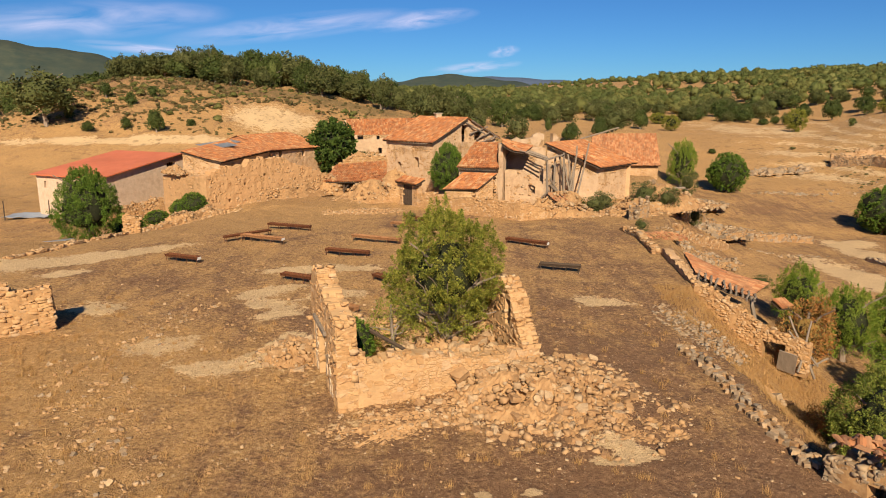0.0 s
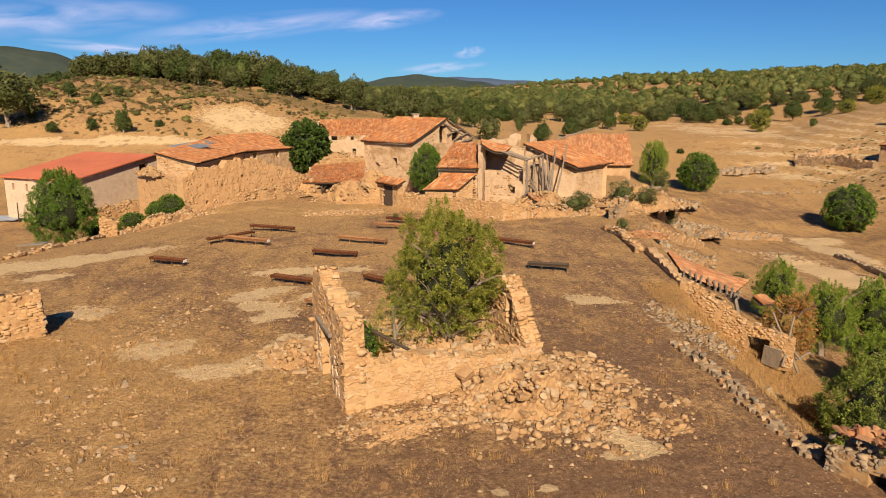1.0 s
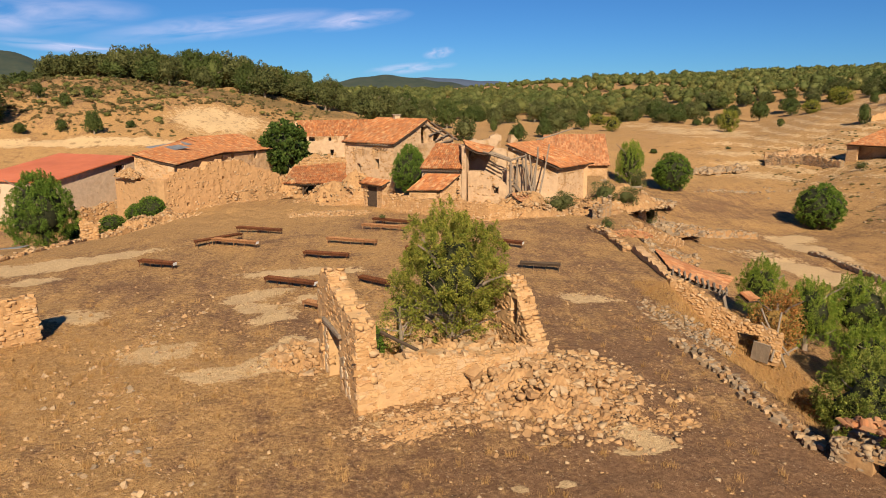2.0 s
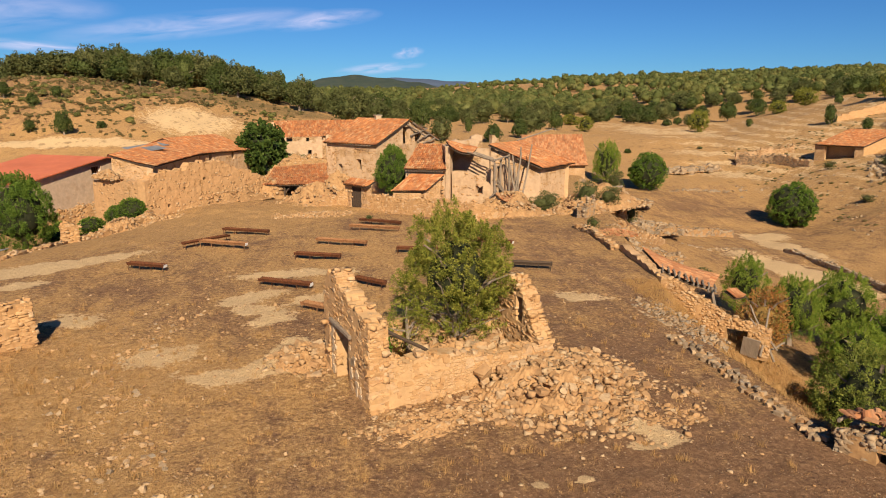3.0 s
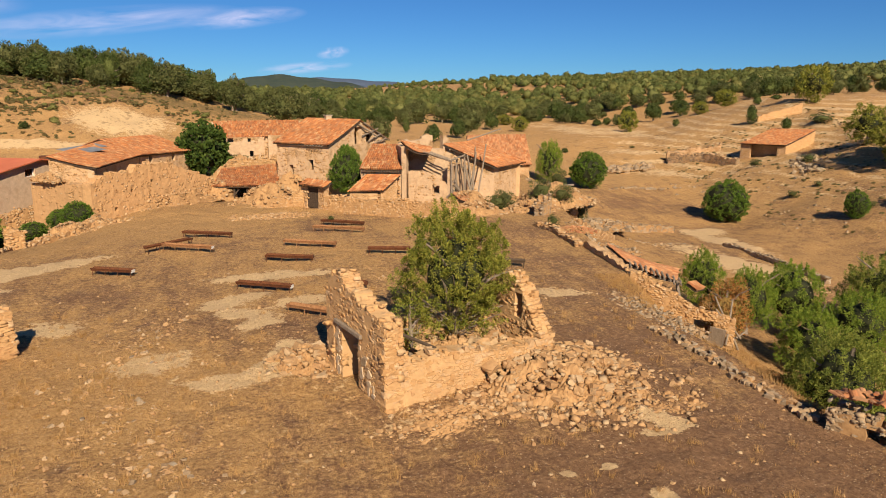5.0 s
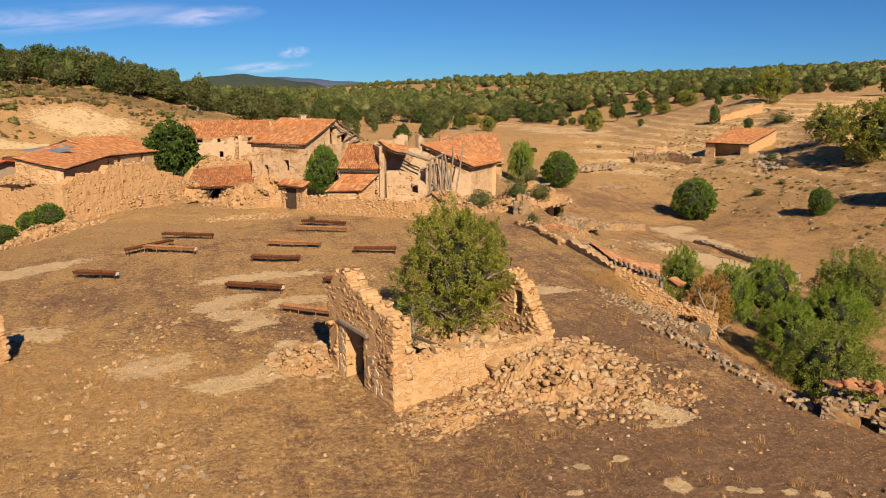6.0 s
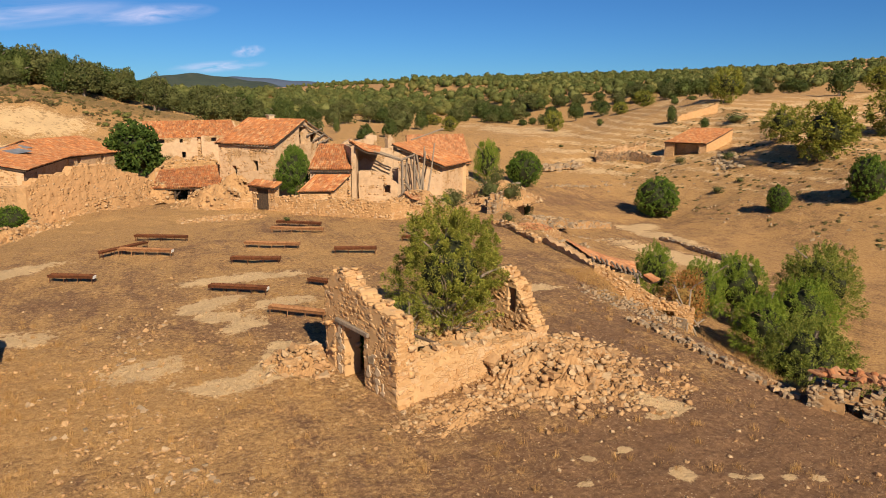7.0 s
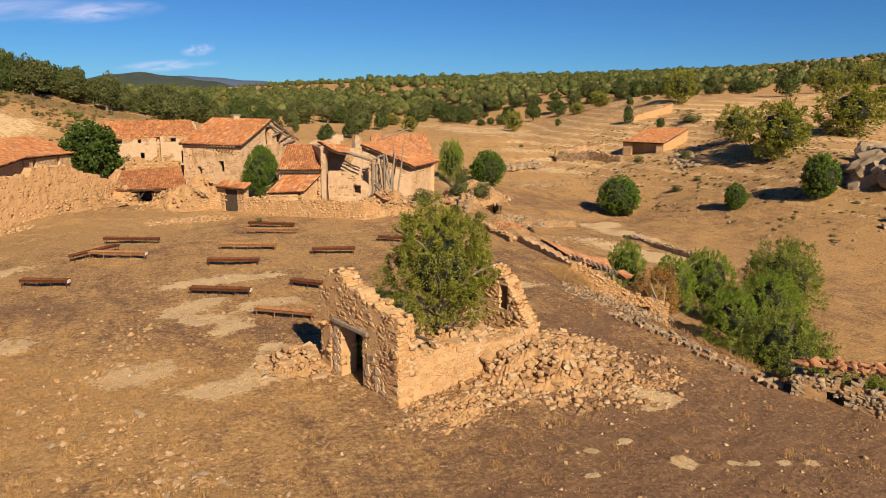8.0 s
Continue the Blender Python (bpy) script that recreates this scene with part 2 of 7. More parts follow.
TARP = plain_material("grey_tarp", (0.26, 0.29, 0.33), (0.36, 0.39, 0.43), 1.0, 0.6)
BARK = plain_material("bark", (0.17, 0.125, 0.09), (0.36, 0.28, 0.21), 7.0, stretch=(3, 3, 0.7))
CONCRETE = plain_material("old_concrete", (0.30, 0.24, 0.17), (0.45, 0.37, 0.27), 3.0)
ROCK = stone_material("limestone_outcrop", [(0.22, 0.17, 0.115), (0.34, 0.27, 0.18), (0.42, 0.33, 0.22)], 4.0, lichen=(0.2, 0.18, 0.14))
JUNIPER = leaf_material("juniper_leaf", [(0.0756, 0.0989, 0.0118), (0.1418, 0.1678, 0.0185), (0.2174, 0.2252, 0.0285), (0.3213, 0.287, 0.047)])
JUNIPER_DARK = leaf_material("dark_juniper_leaf", [(0.0393, 0.0866, 0.0086), (0.0731, 0.1397, 0.0138), (0.1141, 0.1869, 0.0199), (0.1591, 0.2164, 0.0286)])
# Near-black green for crown cores, painted in place of shade between the sprays.
CROWN_SHADE = plain_material("painted_crown_shade", (0.016, 0.020, 0.007), (0.035, 0.036, 0.014), 12.0)
OLIVE_LEAF = leaf_material("oak_leaf", [(0.0498, 0.0637, 0.0153), (0.0817, 0.0956, 0.0256), (0.1172, 0.1239, 0.0374), (0.1421, 0.1346, 0.0468)], 0.5)
FOREST_LEAF = leaf_material("forest_leaf", [(0.0659, 0.0837, 0.0197), (0.1007, 0.1195, 0.0295), (0.1395, 0.1515, 0.041), (0.1743, 0.1714, 0.0533)], 0.5)
RUST_LEAF = leaf_material("autumn_leaf", [(0.28, 0.10, 0.025), (0.42, 0.165, 0.04), (0.34, 0.18, 0.05), (0.20, 0.16, 0.045)])
SCRUB_LEAF = leaf_material("dry_scrub_leaf", [(0.16, 0.10, 0.04), (0.20, 0.13, 0.05), (0.13, 0.11, 0.04), (0.10, 0.10, 0.035)])
DRY_GRASS = leaf_material("dry_grass", [(0.36, 0.20, 0.07), (0.50, 0.31, 0.12), (0.40, 0.22, 0.08)])

# ---------------------------------------------------------------- building kit
def thing(name, at, label, category, turn=0.0, group="", kind=""):
    ob = new(name)
    ob.empty_display_size = 0.3
    ob.matrix_basis = pose(at[0], at[1], at[2], 0, 0, turn)
    return tagged(ob, label, category, group, kind)


def mesh_of(name, verts, faces, mat, smooth=False):
    me = bpy.data.meshes.new(name)
    me.from_pydata([tuple(v) for v in verts], [], [tuple(f) for f in faces])
    me.materials.append(mat)
    if smooth:
        me.polygons.foreach_set("use_smooth", [True] * len(me.polygons))
    me.update()
    return me


def put(name, me, parent=None, label="", m=None, kind=""):
    ob = new(name, me)
    if parent is not None:
        ob.parent = parent
    if m is not None:
        ob.matrix_basis = m
    return tagged(ob, label, "", "", kind)


def part(name, bm, mat, parent, label=""):
    me = bpy.data.meshes.new(name)
    bm.to_mesh(me)
    bm.free()
    me.materials.append(mat)
    return put(name, me, parent, label)


def box(bm, m, sx, sy, sz, bevel=0.0):
    """A box of that size, its base centred at the pose m."""
    made = bmesh.ops.create_cube(bm, size=1.0, matrix=m @ Matrix.Translation((0, 0, sz / 2)) @ Matrix.Diagonal((sx, sy, sz, 1)))
    if bevel:
        edges = list({e for v in made["verts"] for e in v.link_edges})
        bmesh.ops.bevel(bm, geom=edges, offset=bevel, segments=1, affect="EDGES")


def pole(bm, a, b, r0, r1, sides=6, wobble=0.0, seed=0, steps=5):
    """A tapered, slightly crooked round timber or limb from a to b."""
    rng = random.Random(seed)
    a, b = Vector(a), Vector(b)
    way = (b - a).normalized()
    side = way.orthogonal().normalized()
    other = way.cross(side)
    rings = []
    for i in range(steps + 1):
        k = i / steps
        c = a.lerp(b, k)
        if 0 < i < steps:
            c = c + side * rng.uniform(-wobble, wobble) + other * rng.uniform(-wobble, wobble)
        r = r0 + (r1 - r0) * k
        rings.append([bm.verts.new(c + (side * math.cos(q) + other * math.sin(q)) * r) for q in [2 * math.pi * j / sides for j in range(sides)]])
    for p, q in zip(rings, rings[1:]):
        for j in range(sides):
            bm.faces.new((p[j], p[(j + 1) % sides], q[(j + 1) % sides], q[j]))
    bm.faces.new(rings[0][::-1])
    bm.faces.new(rings[-1])


def smooth(a, b, v):
    t = np.clip((np.asarray(v, float) - a) / (b - a), 0, 1)
    return t * t * (3 - 2 * t)


# ---------------------------------------------------------------- the lie of the land
def plateau_edge(y):
    return np.interp(y, [-60, 12, 20, 27, 36, 45, 62, 85, 110, 150], [11.5, 10.9, 10.4, 10.0, 12.9, 14.6, 19.5, 25, 31, 40])


def waves(x, y, length, seed=0.0):
    """A cheap smooth roughness between about -1 and 1."""
    q = 2 * np.pi / length
    return (np.sin(q * (x + 0.37 * y) + seed) * np.cos(q * (0.83 * y - 0.29 * x) + 1.7 * seed)
            + 0.6 * np.sin(q * 1.93 * (0.71 * x - y) + 2.3 * seed) + 0.4 * np.cos(q * 3.1 * (x + 0.9 * y) - seed)) / 2.0


def land(x, y):
    x, y = np.asarray(x, float), np.asarray(y, float)
    far = np.hypot(x, y)
    z = 0.05 + 0.3 * smooth(15, 24, y) - 0.35 * smooth(44, 58, y) - 0.75 * smooth(60, 76, y)
    z = z - 2.6 * smooth(-14, -30, x) * smooth(38, 60, y) * (1 - smooth(88, 125, y))
    z = z + 1.2 * smooth(105, 150, y) - 0.26 * smooth(4, 10.5, x) * (1 - smooth(40, 52, y))
    # the valley beside the plateau and the slope across it
    u = np.maximum(x - plateau_edge(y), 0)
    depth = np.interp(y, [-40, 60, 76, 92, 105, 118, 140], [5.6, 5.4, 5.2, 3.7, 2.6, 1.6, 0.0])
    z = z - depth * (1 - np.exp(-u / 5.0))
    r = x - np.interp(y, [-40, 40, 72, 87, 102, 118, 150, 220], [52, 46, 46, 50, 56, 62, 76, 115])
    r = np.where(r > 0, r, 0)
    climb = (0.35 - 0.10 * smooth(78, 108, y)) * (np.sqrt(r * r + 20) - 4.47)
    z = z + np.minimum(climb, 7.4) + np.where(climb > 7.4, 0.045 * (r - 21.1), 0)
    # wooded rise in the distance
    z = z + 8.5 * smooth(190, 650, y + 0.25 * np.abs(x)) + 27 * smooth(60, 700, x - 0.75 * y) * smooth(350, 1250, far)
    # the mound to the left
    q = np.hypot((x + 74) / 78, (y - 182) / 62)
    z = z + 12.0 * smooth(1.25, 0.2, q)
    face = smooth(1.15, 0.8, q) * smooth(185, 150, y)
    z = z + face * (0.7 * waves(x, y, 13.0, 0.6) + 0.35 * waves(x, y, 5.5, 2.2))
    z = z - 0.8 * (12.0 * smooth(1.25, 0.2, q)) * smooth(-72, -100, x) * smooth(230, 180, y)
    z = z + 5.0 * smooth(1.2, 0.2, np.hypot((x + 190) / 110, (y - 260) / 100))
    # rises to close the view behind
    z = z + 10 * smooth(60, 300, -y)
    rough = smooth(40, 130, far)
    z = z + 0.5 * rough * waves(x, y, 31.0, 0.7) + 0.06 * waves(x, y, 5.3, 1.9) + 0.2 * smooth(18, 60, far) * waves(x, y, 9.0, 3.1) * np.where(y > 58, 1.0, 0.3)
    return z


def lz(x, y):
    return float(land(x, y))


def blob(x, y, cx, cy, rx, ry, turn=0.0):
    a = radians(turn)
    dx, dy = x - cx, y - cy
    return np.exp(-(((dx * math.cos(a) + dy * math.sin(a)) / rx) ** 2 + ((-dx * math.sin(a) + dy * math.cos(a)) / ry) ** 2))


def steps(knots):
    """Coordinates along one axis: (from, to, spacing) one after another."""
    out = [knots[0][0]]
    for a, b, s in knots:
        n = max(1, round((b - a) / s))
        out.extend(a + (b - a) * (i + 1) / n for i in range(n))
    return np.array(out)


def build_ground():
    xs = steps([(-4500, -1200, 220), (-1200, -300, 45), (-300, -100, 7), (-100, -42, 1.5), (-42, -20, 0.5), (-20, 16, 0.15), (16, 45, 0.55), (45, 120, 1.4), (120, 320, 6), (320, 1200, 45), (1200, 4500, 220)])
    ys = steps([(-2500, -300, 150), (-300, -20, 20), (-20, 10, 1.5), (10, 30, 0.13), (30, 60, 0.32), (60, 130, 1.0), (130, 260, 3.0), (260, 700, 14), (700, 4800, 160)])
    gx, gy = np.meshgrid(xs, ys)
    gz = land(gx, gy)
    near = smooth(70, 30, np.hypot(gx, gy - 15))
    crumbs = np.array([noise.fractal((x * 1.6, y * 1.6, 0), 0.8, 2.1, 4) if n > 0.02 else 0.0 for x, y, n in zip(gx.ravel(), gy.ravel(), near.ravel())]).reshape(gx.shape)
    gz = gz + 0.055 * near * crumbs
    h, w = gx.shape
    verts = np.stack([gx, gy, gz], -1).reshape(-1, 3)
    i = np.arange(h * w).reshape(h, w)
    faces = np.stack([i[:-1, :-1], i[:-1, 1:], i[1:, 1:], i[1:, :-1]], -1).reshape(-1, 4)
    me = bpy.data.meshes.new("ground")
    me.vertices.add(len(verts))
    me.vertices.foreach_set("co", verts.ravel())
    me.loops.add(faces.size)
    me.loops.foreach_set("vertex_index", faces.ravel())
    me.polygons.add(len(faces))
    me.polygons.foreach_set("loop_start", np.arange(len(faces)) * 4)
    me.polygons.foreach_set("use_smooth", np.ones(len(faces), bool))
    me.update(calc_edges=True)
    me.materials.append(EARTH)
    x, y = verts[:, 0], verts[:, 1]
    # how much dry grass, bare pale dirt and low scrub the ground bears
    straw = 0.68 + 0.30 * smooth(-18, -24, x) * smooth(70, 55, y) + 0.14 * smooth(-5, -11, x) * smooth(50, 30, y) - 0.55 * blob(x, y, 6.5, 20, 7, 13) - 0.40 * blob(x, y, 8, 12, 9, 5) - 0.2 * blob(x, y, -14, 36, 8, 4) - 0.16 * blob(x, y, 5, 38, 8, 7) - 0.1 * blob(x, y, -6, 38, 13, 6) - 0.18 * blob(x, y, -14, 33, 6, 4) - 0.3 * blob(x, y, -1, 14, 9, 4) - 0.3 * blob(x, y, -8.5, 27, 3.5, 2.5) - 0.6 * blob(x, y, -80, 160, 48, 32)
    straw = straw + 0.45 * blob(x, y, -12, 24, 4.5, 3.2, 30) + 0.6 * blob(x, y, -13, 56, 9, 6, 40) + 0.26 * blob(x, y, -3, 37, 10, 8) + 0.3 * blob(x, y, 14, 27, 3.5, 6) + 0.4 * smooth(60, 90, y) - 0.75 * blob(x, y, 42, 88, 15, 11) - 0.3 * blob(x, y, 52, 70, 14, 14) + 0.15 * smooth(30, 50, x)
    pale = 0.05 + 0 * x
    patches = ((-10.4, 24.8, 1.0, 0.75, 30), (-8.2, 22.7, 0.8, 0.35, 5), (-7.0, 23.0, 0.9, 0.4, 25), (-5.9, 24.2, 0.7, 0.6, 50), (-5.7, 25.8, 0.6, 0.5, 60), (-6.9, 28.6, 0.8, 0.45, 30), (-7.5, 30.0, 0.9, 0.5, -10), (-8.5, 31.9, 0.9, 0.6, 40), (-7.2, 32.9, 0.6, 0.5, 0), (-4.9, 31.6, 1.2, 0.7, 20), (-6.2, 36.4, 2.4, 0.6, 8),
               (-14.9, 29.4, 0.9, 0.7, 0), (-20.0, 38.7, 2.4, 0.8, 40), (-17.8, 40.9, 2.4, 0.7, 35), (-19.5, 35.4, 1.0, 0.5, 20), (-24.5, 36.5, 2.6, 1.2, 40), (7.0, 31, 1.0, 0.6, 0),
               (4.6, 17.9, 0.9, 0.45, -10), (5.2, 17.2, 0.7, 0.35, 20), (4.2, 16.9, 0.5, 0.3, 0), (2.8, 13.9, 0.35, 0.4, 20), (4.1, 13.4, 0.25, 0.2, 0), (4.6, 13.2, 0.3, 0.2, 0), (5.4, 12.9, 0.3, 0.2, 0), (6.1, 12.7, 0.3, 0.2, 0), (1.0, 15.4, 0.25, 0.2, 0), (2.1, 15.5, 0.3, 0.2, 0), (0.2, 14.3, 0.25, 0.15, 0),
               (42.0, 71.5, 2.0, 1.5, 30), (39.6, 64.0, 1.3, 5.0, 0), (33.8, 54, 2.0, 6.0, 10), (-33, 140.5, 6.4, 5.6, -10), (-50, 123, 22, 1.6, 8))
    for cx, cy, rx, ry, a in patches:
        pale = pale + 1.2 * blob(x, y, cx, cy, (1.3 if cy > 20 else 0.95) * rx, (1.3 if cy > 20 else 0.95) * ry, a)
    pale = pale + 0.30 * blob(x, y, -2.5, 19.2, 5.0, 2.0, 20) + 0.24 * blob(x, y, -5.4, 22.8, 2.4, 2.2) - 0.16 * blob(x, y, 8, 14, 5, 4)
    pale = pale + 0.24 * smooth(50, 66, x) * smooth(300, 200, np.hypot(x, y)) + 0.2 * blob(x, y, 52, 110, 10, 5) + 0.12 * blob(x, y, 62, 112, 22, 16) + 0.15 * blob(x, y, 100, 115, 40, 30) + 0.2 * blob(x, y, 40, 165, 60, 30)
    scrub = -0.1 + 0.55 * blob(x, y, -66, 148, 36, 20) + 0.5 * blob(x, y, -32, 162, 34, 11) - 0.7 * blob(x, y, -33, 140, 9, 10, -8) + 0.5 * blob(x, y, -10, 168, 30, 14) + 0.45 * smooth(230, 330, y + 0.5 * np.abs(x)) + 0.35 * blob(x, y, 68, 62, 16, 12)
    pale = pale + 0.32 * np.sin(verts[:, 2] * 6.0 + 0.15 * x) * smooth(46, 60, x) * smooth(320, 200, np.hypot(x, y))
    scrub = scrub + 0.22 * np.sin(verts[:, 2] * 4.3 + 0.1 * y) * smooth(46, 60, x) * smooth(320, 200, np.hypot(x, y))
    tufts = np.clip(smooth(44, 58, x) * smooth(40, 60, y) + smooth(60, 80, y) * 0.6 + 0.9 * blob(x, y, -60, 150, 45, 25), 0, 1)
    for name, values in (("straw", straw), ("pale", pale), ("scrub", scrub), ("tufts", tufts)):
        me.attributes.new(name, "FLOAT", "POINT").data.foreach_set("value", values.astype(np.float32))
    tagged(new("ground", me), "dry ochre earth with straw-coloured grass and pale dirt patches", "ground", kind="structure")


build_ground()


def mountain(name, at, length, height, depth, mat, label, seed):
    n, rows = 70, 8
    verts, faces = [], []
    for j in range(rows + 1):
        for i in range(n + 1):
            k = i / n * 2 - 1
            crest = height * max(0.0, (1 - abs(k) ** 2.2)) * (0.86 + 0.14 * math.sin(4.1 * k + seed) + 0.05 * math.sin(11 * k + 2 * seed))
            f = 1 - abs(j / rows * 2 - 1)
            verts.append((k * length / 2, (j / rows - 0.5) * depth, crest * f ** 0.8 - 25 + 2.0 * math.sin(31 * k + j)))
    for j in range(rows):
        for i in range(n):
            a = j * (n + 1) + i
            faces.append((a, a + 1, a + n + 2, a + n + 1))
    turn = math.degrees(math.atan2(-at[0], at[1]))
    ob = put(name, mesh_of(name, verts, faces, mat, True), m=pose(*at, 0, 0, turn))
    tagged(ob, label, "mountain", kind="structure")


FAR_WOOD = plain_material("distant_woodland", (0.035, 0.055, 0.045), (0.075, 0.085, 0.055), 0.03, relief=0.2)
# Distance haze on the last ridge is put into its blue base colour.
FAR_BLUE = plain_material("haze_tinted_ridge", (0.07, 0.10, 0.16), (0.09, 0.12, 0.18), 0.01, relief=0.1)
mountain("backdrop_mountain", (-40, 2600, 0), 1150, 92, 700, FAR_WOOD, "wooded mountain far behind the village", 0.4)
mountain("backdrop_mountain", (-1150, 2050, 0), 1100, 170, 700, FAR_WOOD, "wooded mountain beyond the mound", 2.1)
mountain("backdrop_mountain", (330, 4100, 0), 2000, 110, 600, FAR_BLUE, "ridge at the horizon painted blue in place of haze", 1.3)

# ---------------------------------------------------------------- masonry
def ragged(points, rough=0.12, seed=1):
    """A broken wall top: heights along the wall with uneven steps."""
    rng = random.Random(seed)
    at = [p[0] for p in points]
    hs = [p[1] for p in points]
    steps_ = [rng.uniform(-rough, rough) for _ in range(400)]
    return lambda s: float(np.interp(s, at, hs)) + steps_[int(abs(s) / 0.28) % 400]


def wall_mesh(name, length, thick, top, mat, openings=(), cell=0.4, bottom=-0.6, uneven=0.03, batter=0.0):
    """A thick wall along x from 0, its outer face at y = 0, with holes (s0, s1, z0, z1) right through it."""
    cuts_s = {round(min(length, i * cell), 4) for i in range(int(length / cell) + 2)} | {round(q, 4) for o in openings for q in o[:2]}
    peak = max(top(length * i / 60) for i in range(61))
    cuts_z = {round(bottom + i * cell, 4) for i in range(int((peak - bottom) / cell) + 2)} | {round(q, 4) for o in openings for q in o[2:]} | {0.0}
    S, Z = sorted(q for q in cuts_s if 0 <= q <= length), sorted(q for q in cuts_z if q >= bottom)
    S = [q for i, q in enumerate(S) if i == 0 or q - S[i - 1] > 1e-3]
    Z = [q for i, q in enumerate(Z) if i == 0 or q - Z[i - 1] > 1e-3]
    heights = [top(q) for q in S]

    def solid(i, j):
        if not (0 <= i < len(S) - 1 and 0 <= j < len(Z) - 1):
            return False
        s, z = (S[i] + S[i + 1]) / 2, (Z[j] + Z[j + 1]) / 2
        if Z[j] >= min(heights[i], heights[i + 1]) - 0.02:
            return False
        return not any(o[0] < s < o[1] and o[2] < z < o[3] for o in openings)

    verts, index, faces = [], {}, []

    def v(i, j, back):
        key = (i, j, back)
        if key not in index:
            index[key] = len(verts)
            z = min(Z[j], heights[i])
            n = noise.noise((S[i] * 1.9 + length, z * 1.9, 7.3 * back + thick))
            y = (thick if back else 0.0) + uneven * 2.2 * n + (0 if back else batter * max(0.0, z))
            verts.append((S[i] + uneven * noise.noise((z * 3.1, S[i], 4.4)), y, z))
        return index[key]

    for i in range(len(S) - 1):
        for j in range(len(Z) - 1):
            if not solid(i, j):
                continue
            faces.append((v(i, j, 0), v(i + 1, j, 0), v(i + 1, j + 1, 0), v(i, j + 1, 0)))
            faces.append((v(i, j, 1), v(i, j + 1, 1), v(i + 1, j + 1, 1), v(i + 1, j, 1)))
            if not solid(i - 1, j):
                faces.append((v(i, j, 0), v(i, j + 1, 0), v(i, j + 1, 1), v(i, j, 1)))
            if not solid(i + 1, j):
                faces.append((v(i + 1, j, 0), v(i + 1, j, 1), v(i + 1, j + 1, 1), v(i + 1, j + 1, 0)))
            if not solid(i, j + 1):
                faces.append((v(i, j + 1, 0), v(i + 1, j + 1, 0), v(i + 1, j + 1, 1), v(i, j + 1, 1)))
            if not solid(i, j - 1):
                faces.append((v(i, j, 0), v(i, j, 1), v(i + 1, j, 1), v(i + 1, j, 0)))
    clean = [tuple(dict.fromkeys(f)) for f in faces]
    return mesh_of(name, verts, [f for f in clean if len(f) > 2], mat)


def along(a, b, z=None):
    """The pose of a wall that runs from a to b with its outer face on its right hand."""
    turn = math.degrees(math.atan2(b[1] - a[1], b[0] - a[0]))
    return pose(a[0], a[1], lz(a[0], a[1]) if z is None else z, 0, 0, turn), math.hypot(b[0] - a[0], b[1] - a[1])


def wall(parent, a, b, base, top, mat, openings=(), thick=0.55, name="wall", label="", cell=0.4, uneven=0.03):
    """A wall of a house whose Empty stands unturned at the world's axes: a and b in metres of the plan, base and top as heights."""
    m, length = along(a, b, base)
    o = parent.matrix_basis.inverted() @ m
    if not callable(top):
        t0, t1 = (top, top) if isinstance(top, (int, float)) else top
        height = lambda s: t0 + (t1 - t0) * s / length - base
    else:
        height = lambda s: top(s) - base
    made = put(name, wall_mesh(name, length, thick, height, mat, openings, cell, uneven=uneven), parent, label, o)
    dense = {"village_masonry": 0.55, "plastered_masonry": 0.26, "old_render": 0.10, "mud_wall": 0.24}.get(mat.name, 0.0)
    if dense:
        face_stones(made, Matrix.Identity(4), length, height, openings, dense, len(parent.children) + round(length * 10))
    return made


CHIPS = []


def face_stones(parent, o, length, top, openings, dense, seed, y0=0.0):
    """Small stones showing in the outer face of a village wall, as one mesh."""
    rng = random.Random(seed)
    if not CHIPS:
        for i in range(8):
            q = [(sx * 0.5 + rng.uniform(-0.12, 0.12), sy * 0.5, sz * 0.5 + rng.uniform(-0.12, 0.12)) for sz in (-1, 1) for sy in (-1, 1) for sx in (-1, 1)]
            q = [(a * (0.8 if k in (0, 1, 4, 5) else 1.0), c, d * (0.8 if k in (0, 1, 4, 5) else 1.0)) for k, (a, c, d) in enumerate(q)]
            CHIPS.append(mesh_of("chip", q, [(0, 1, 5, 4), (2, 6, 7, 3), (0, 4, 6, 2), (1, 3, 7, 5), (0, 2, 3, 1), (4, 5, 7, 6)], STONE))
    placed = []
    z = -0.3
    peak = max(top(length * i / 40) for i in range(41))
    while z < peak:
        h = rng.uniform(0.09, 0.2)
        s = rng.uniform(0, 0.2)
        while s < length:
            w = rng.uniform(0.12, 0.42)
            c = s + w / 2
            gate_ = dense * (0.55 + 0.9 * (noise.noise((c * 0.6, z * 0.6, seed * 1.3)) + 0.5))
            if c < length and z + h < top(c) and rng.random() < gate_ and not any(a - 0.1 < c < b_ + 0.1 and d - 0.1 < z + h / 2 < e + 0.1 for a, b_, d, e in openings):
                placed.append((rng.choice(CHIPS), o @ Matrix.Translation((c, y0 + 0.073 - rng.uniform(0.0, 0.018), z + h / 2)) @ pose(0, 0, 0, rng.uniform(-8, 8), rng.gauss(0, 8), rng.uniform(-8, 8)) @ Matrix.Diagonal((w * 0.92, 0.16, h * 0.9, 1))))
            s += w
        z += h
    if placed:
        joined("masonry", placed, STONE, parent)


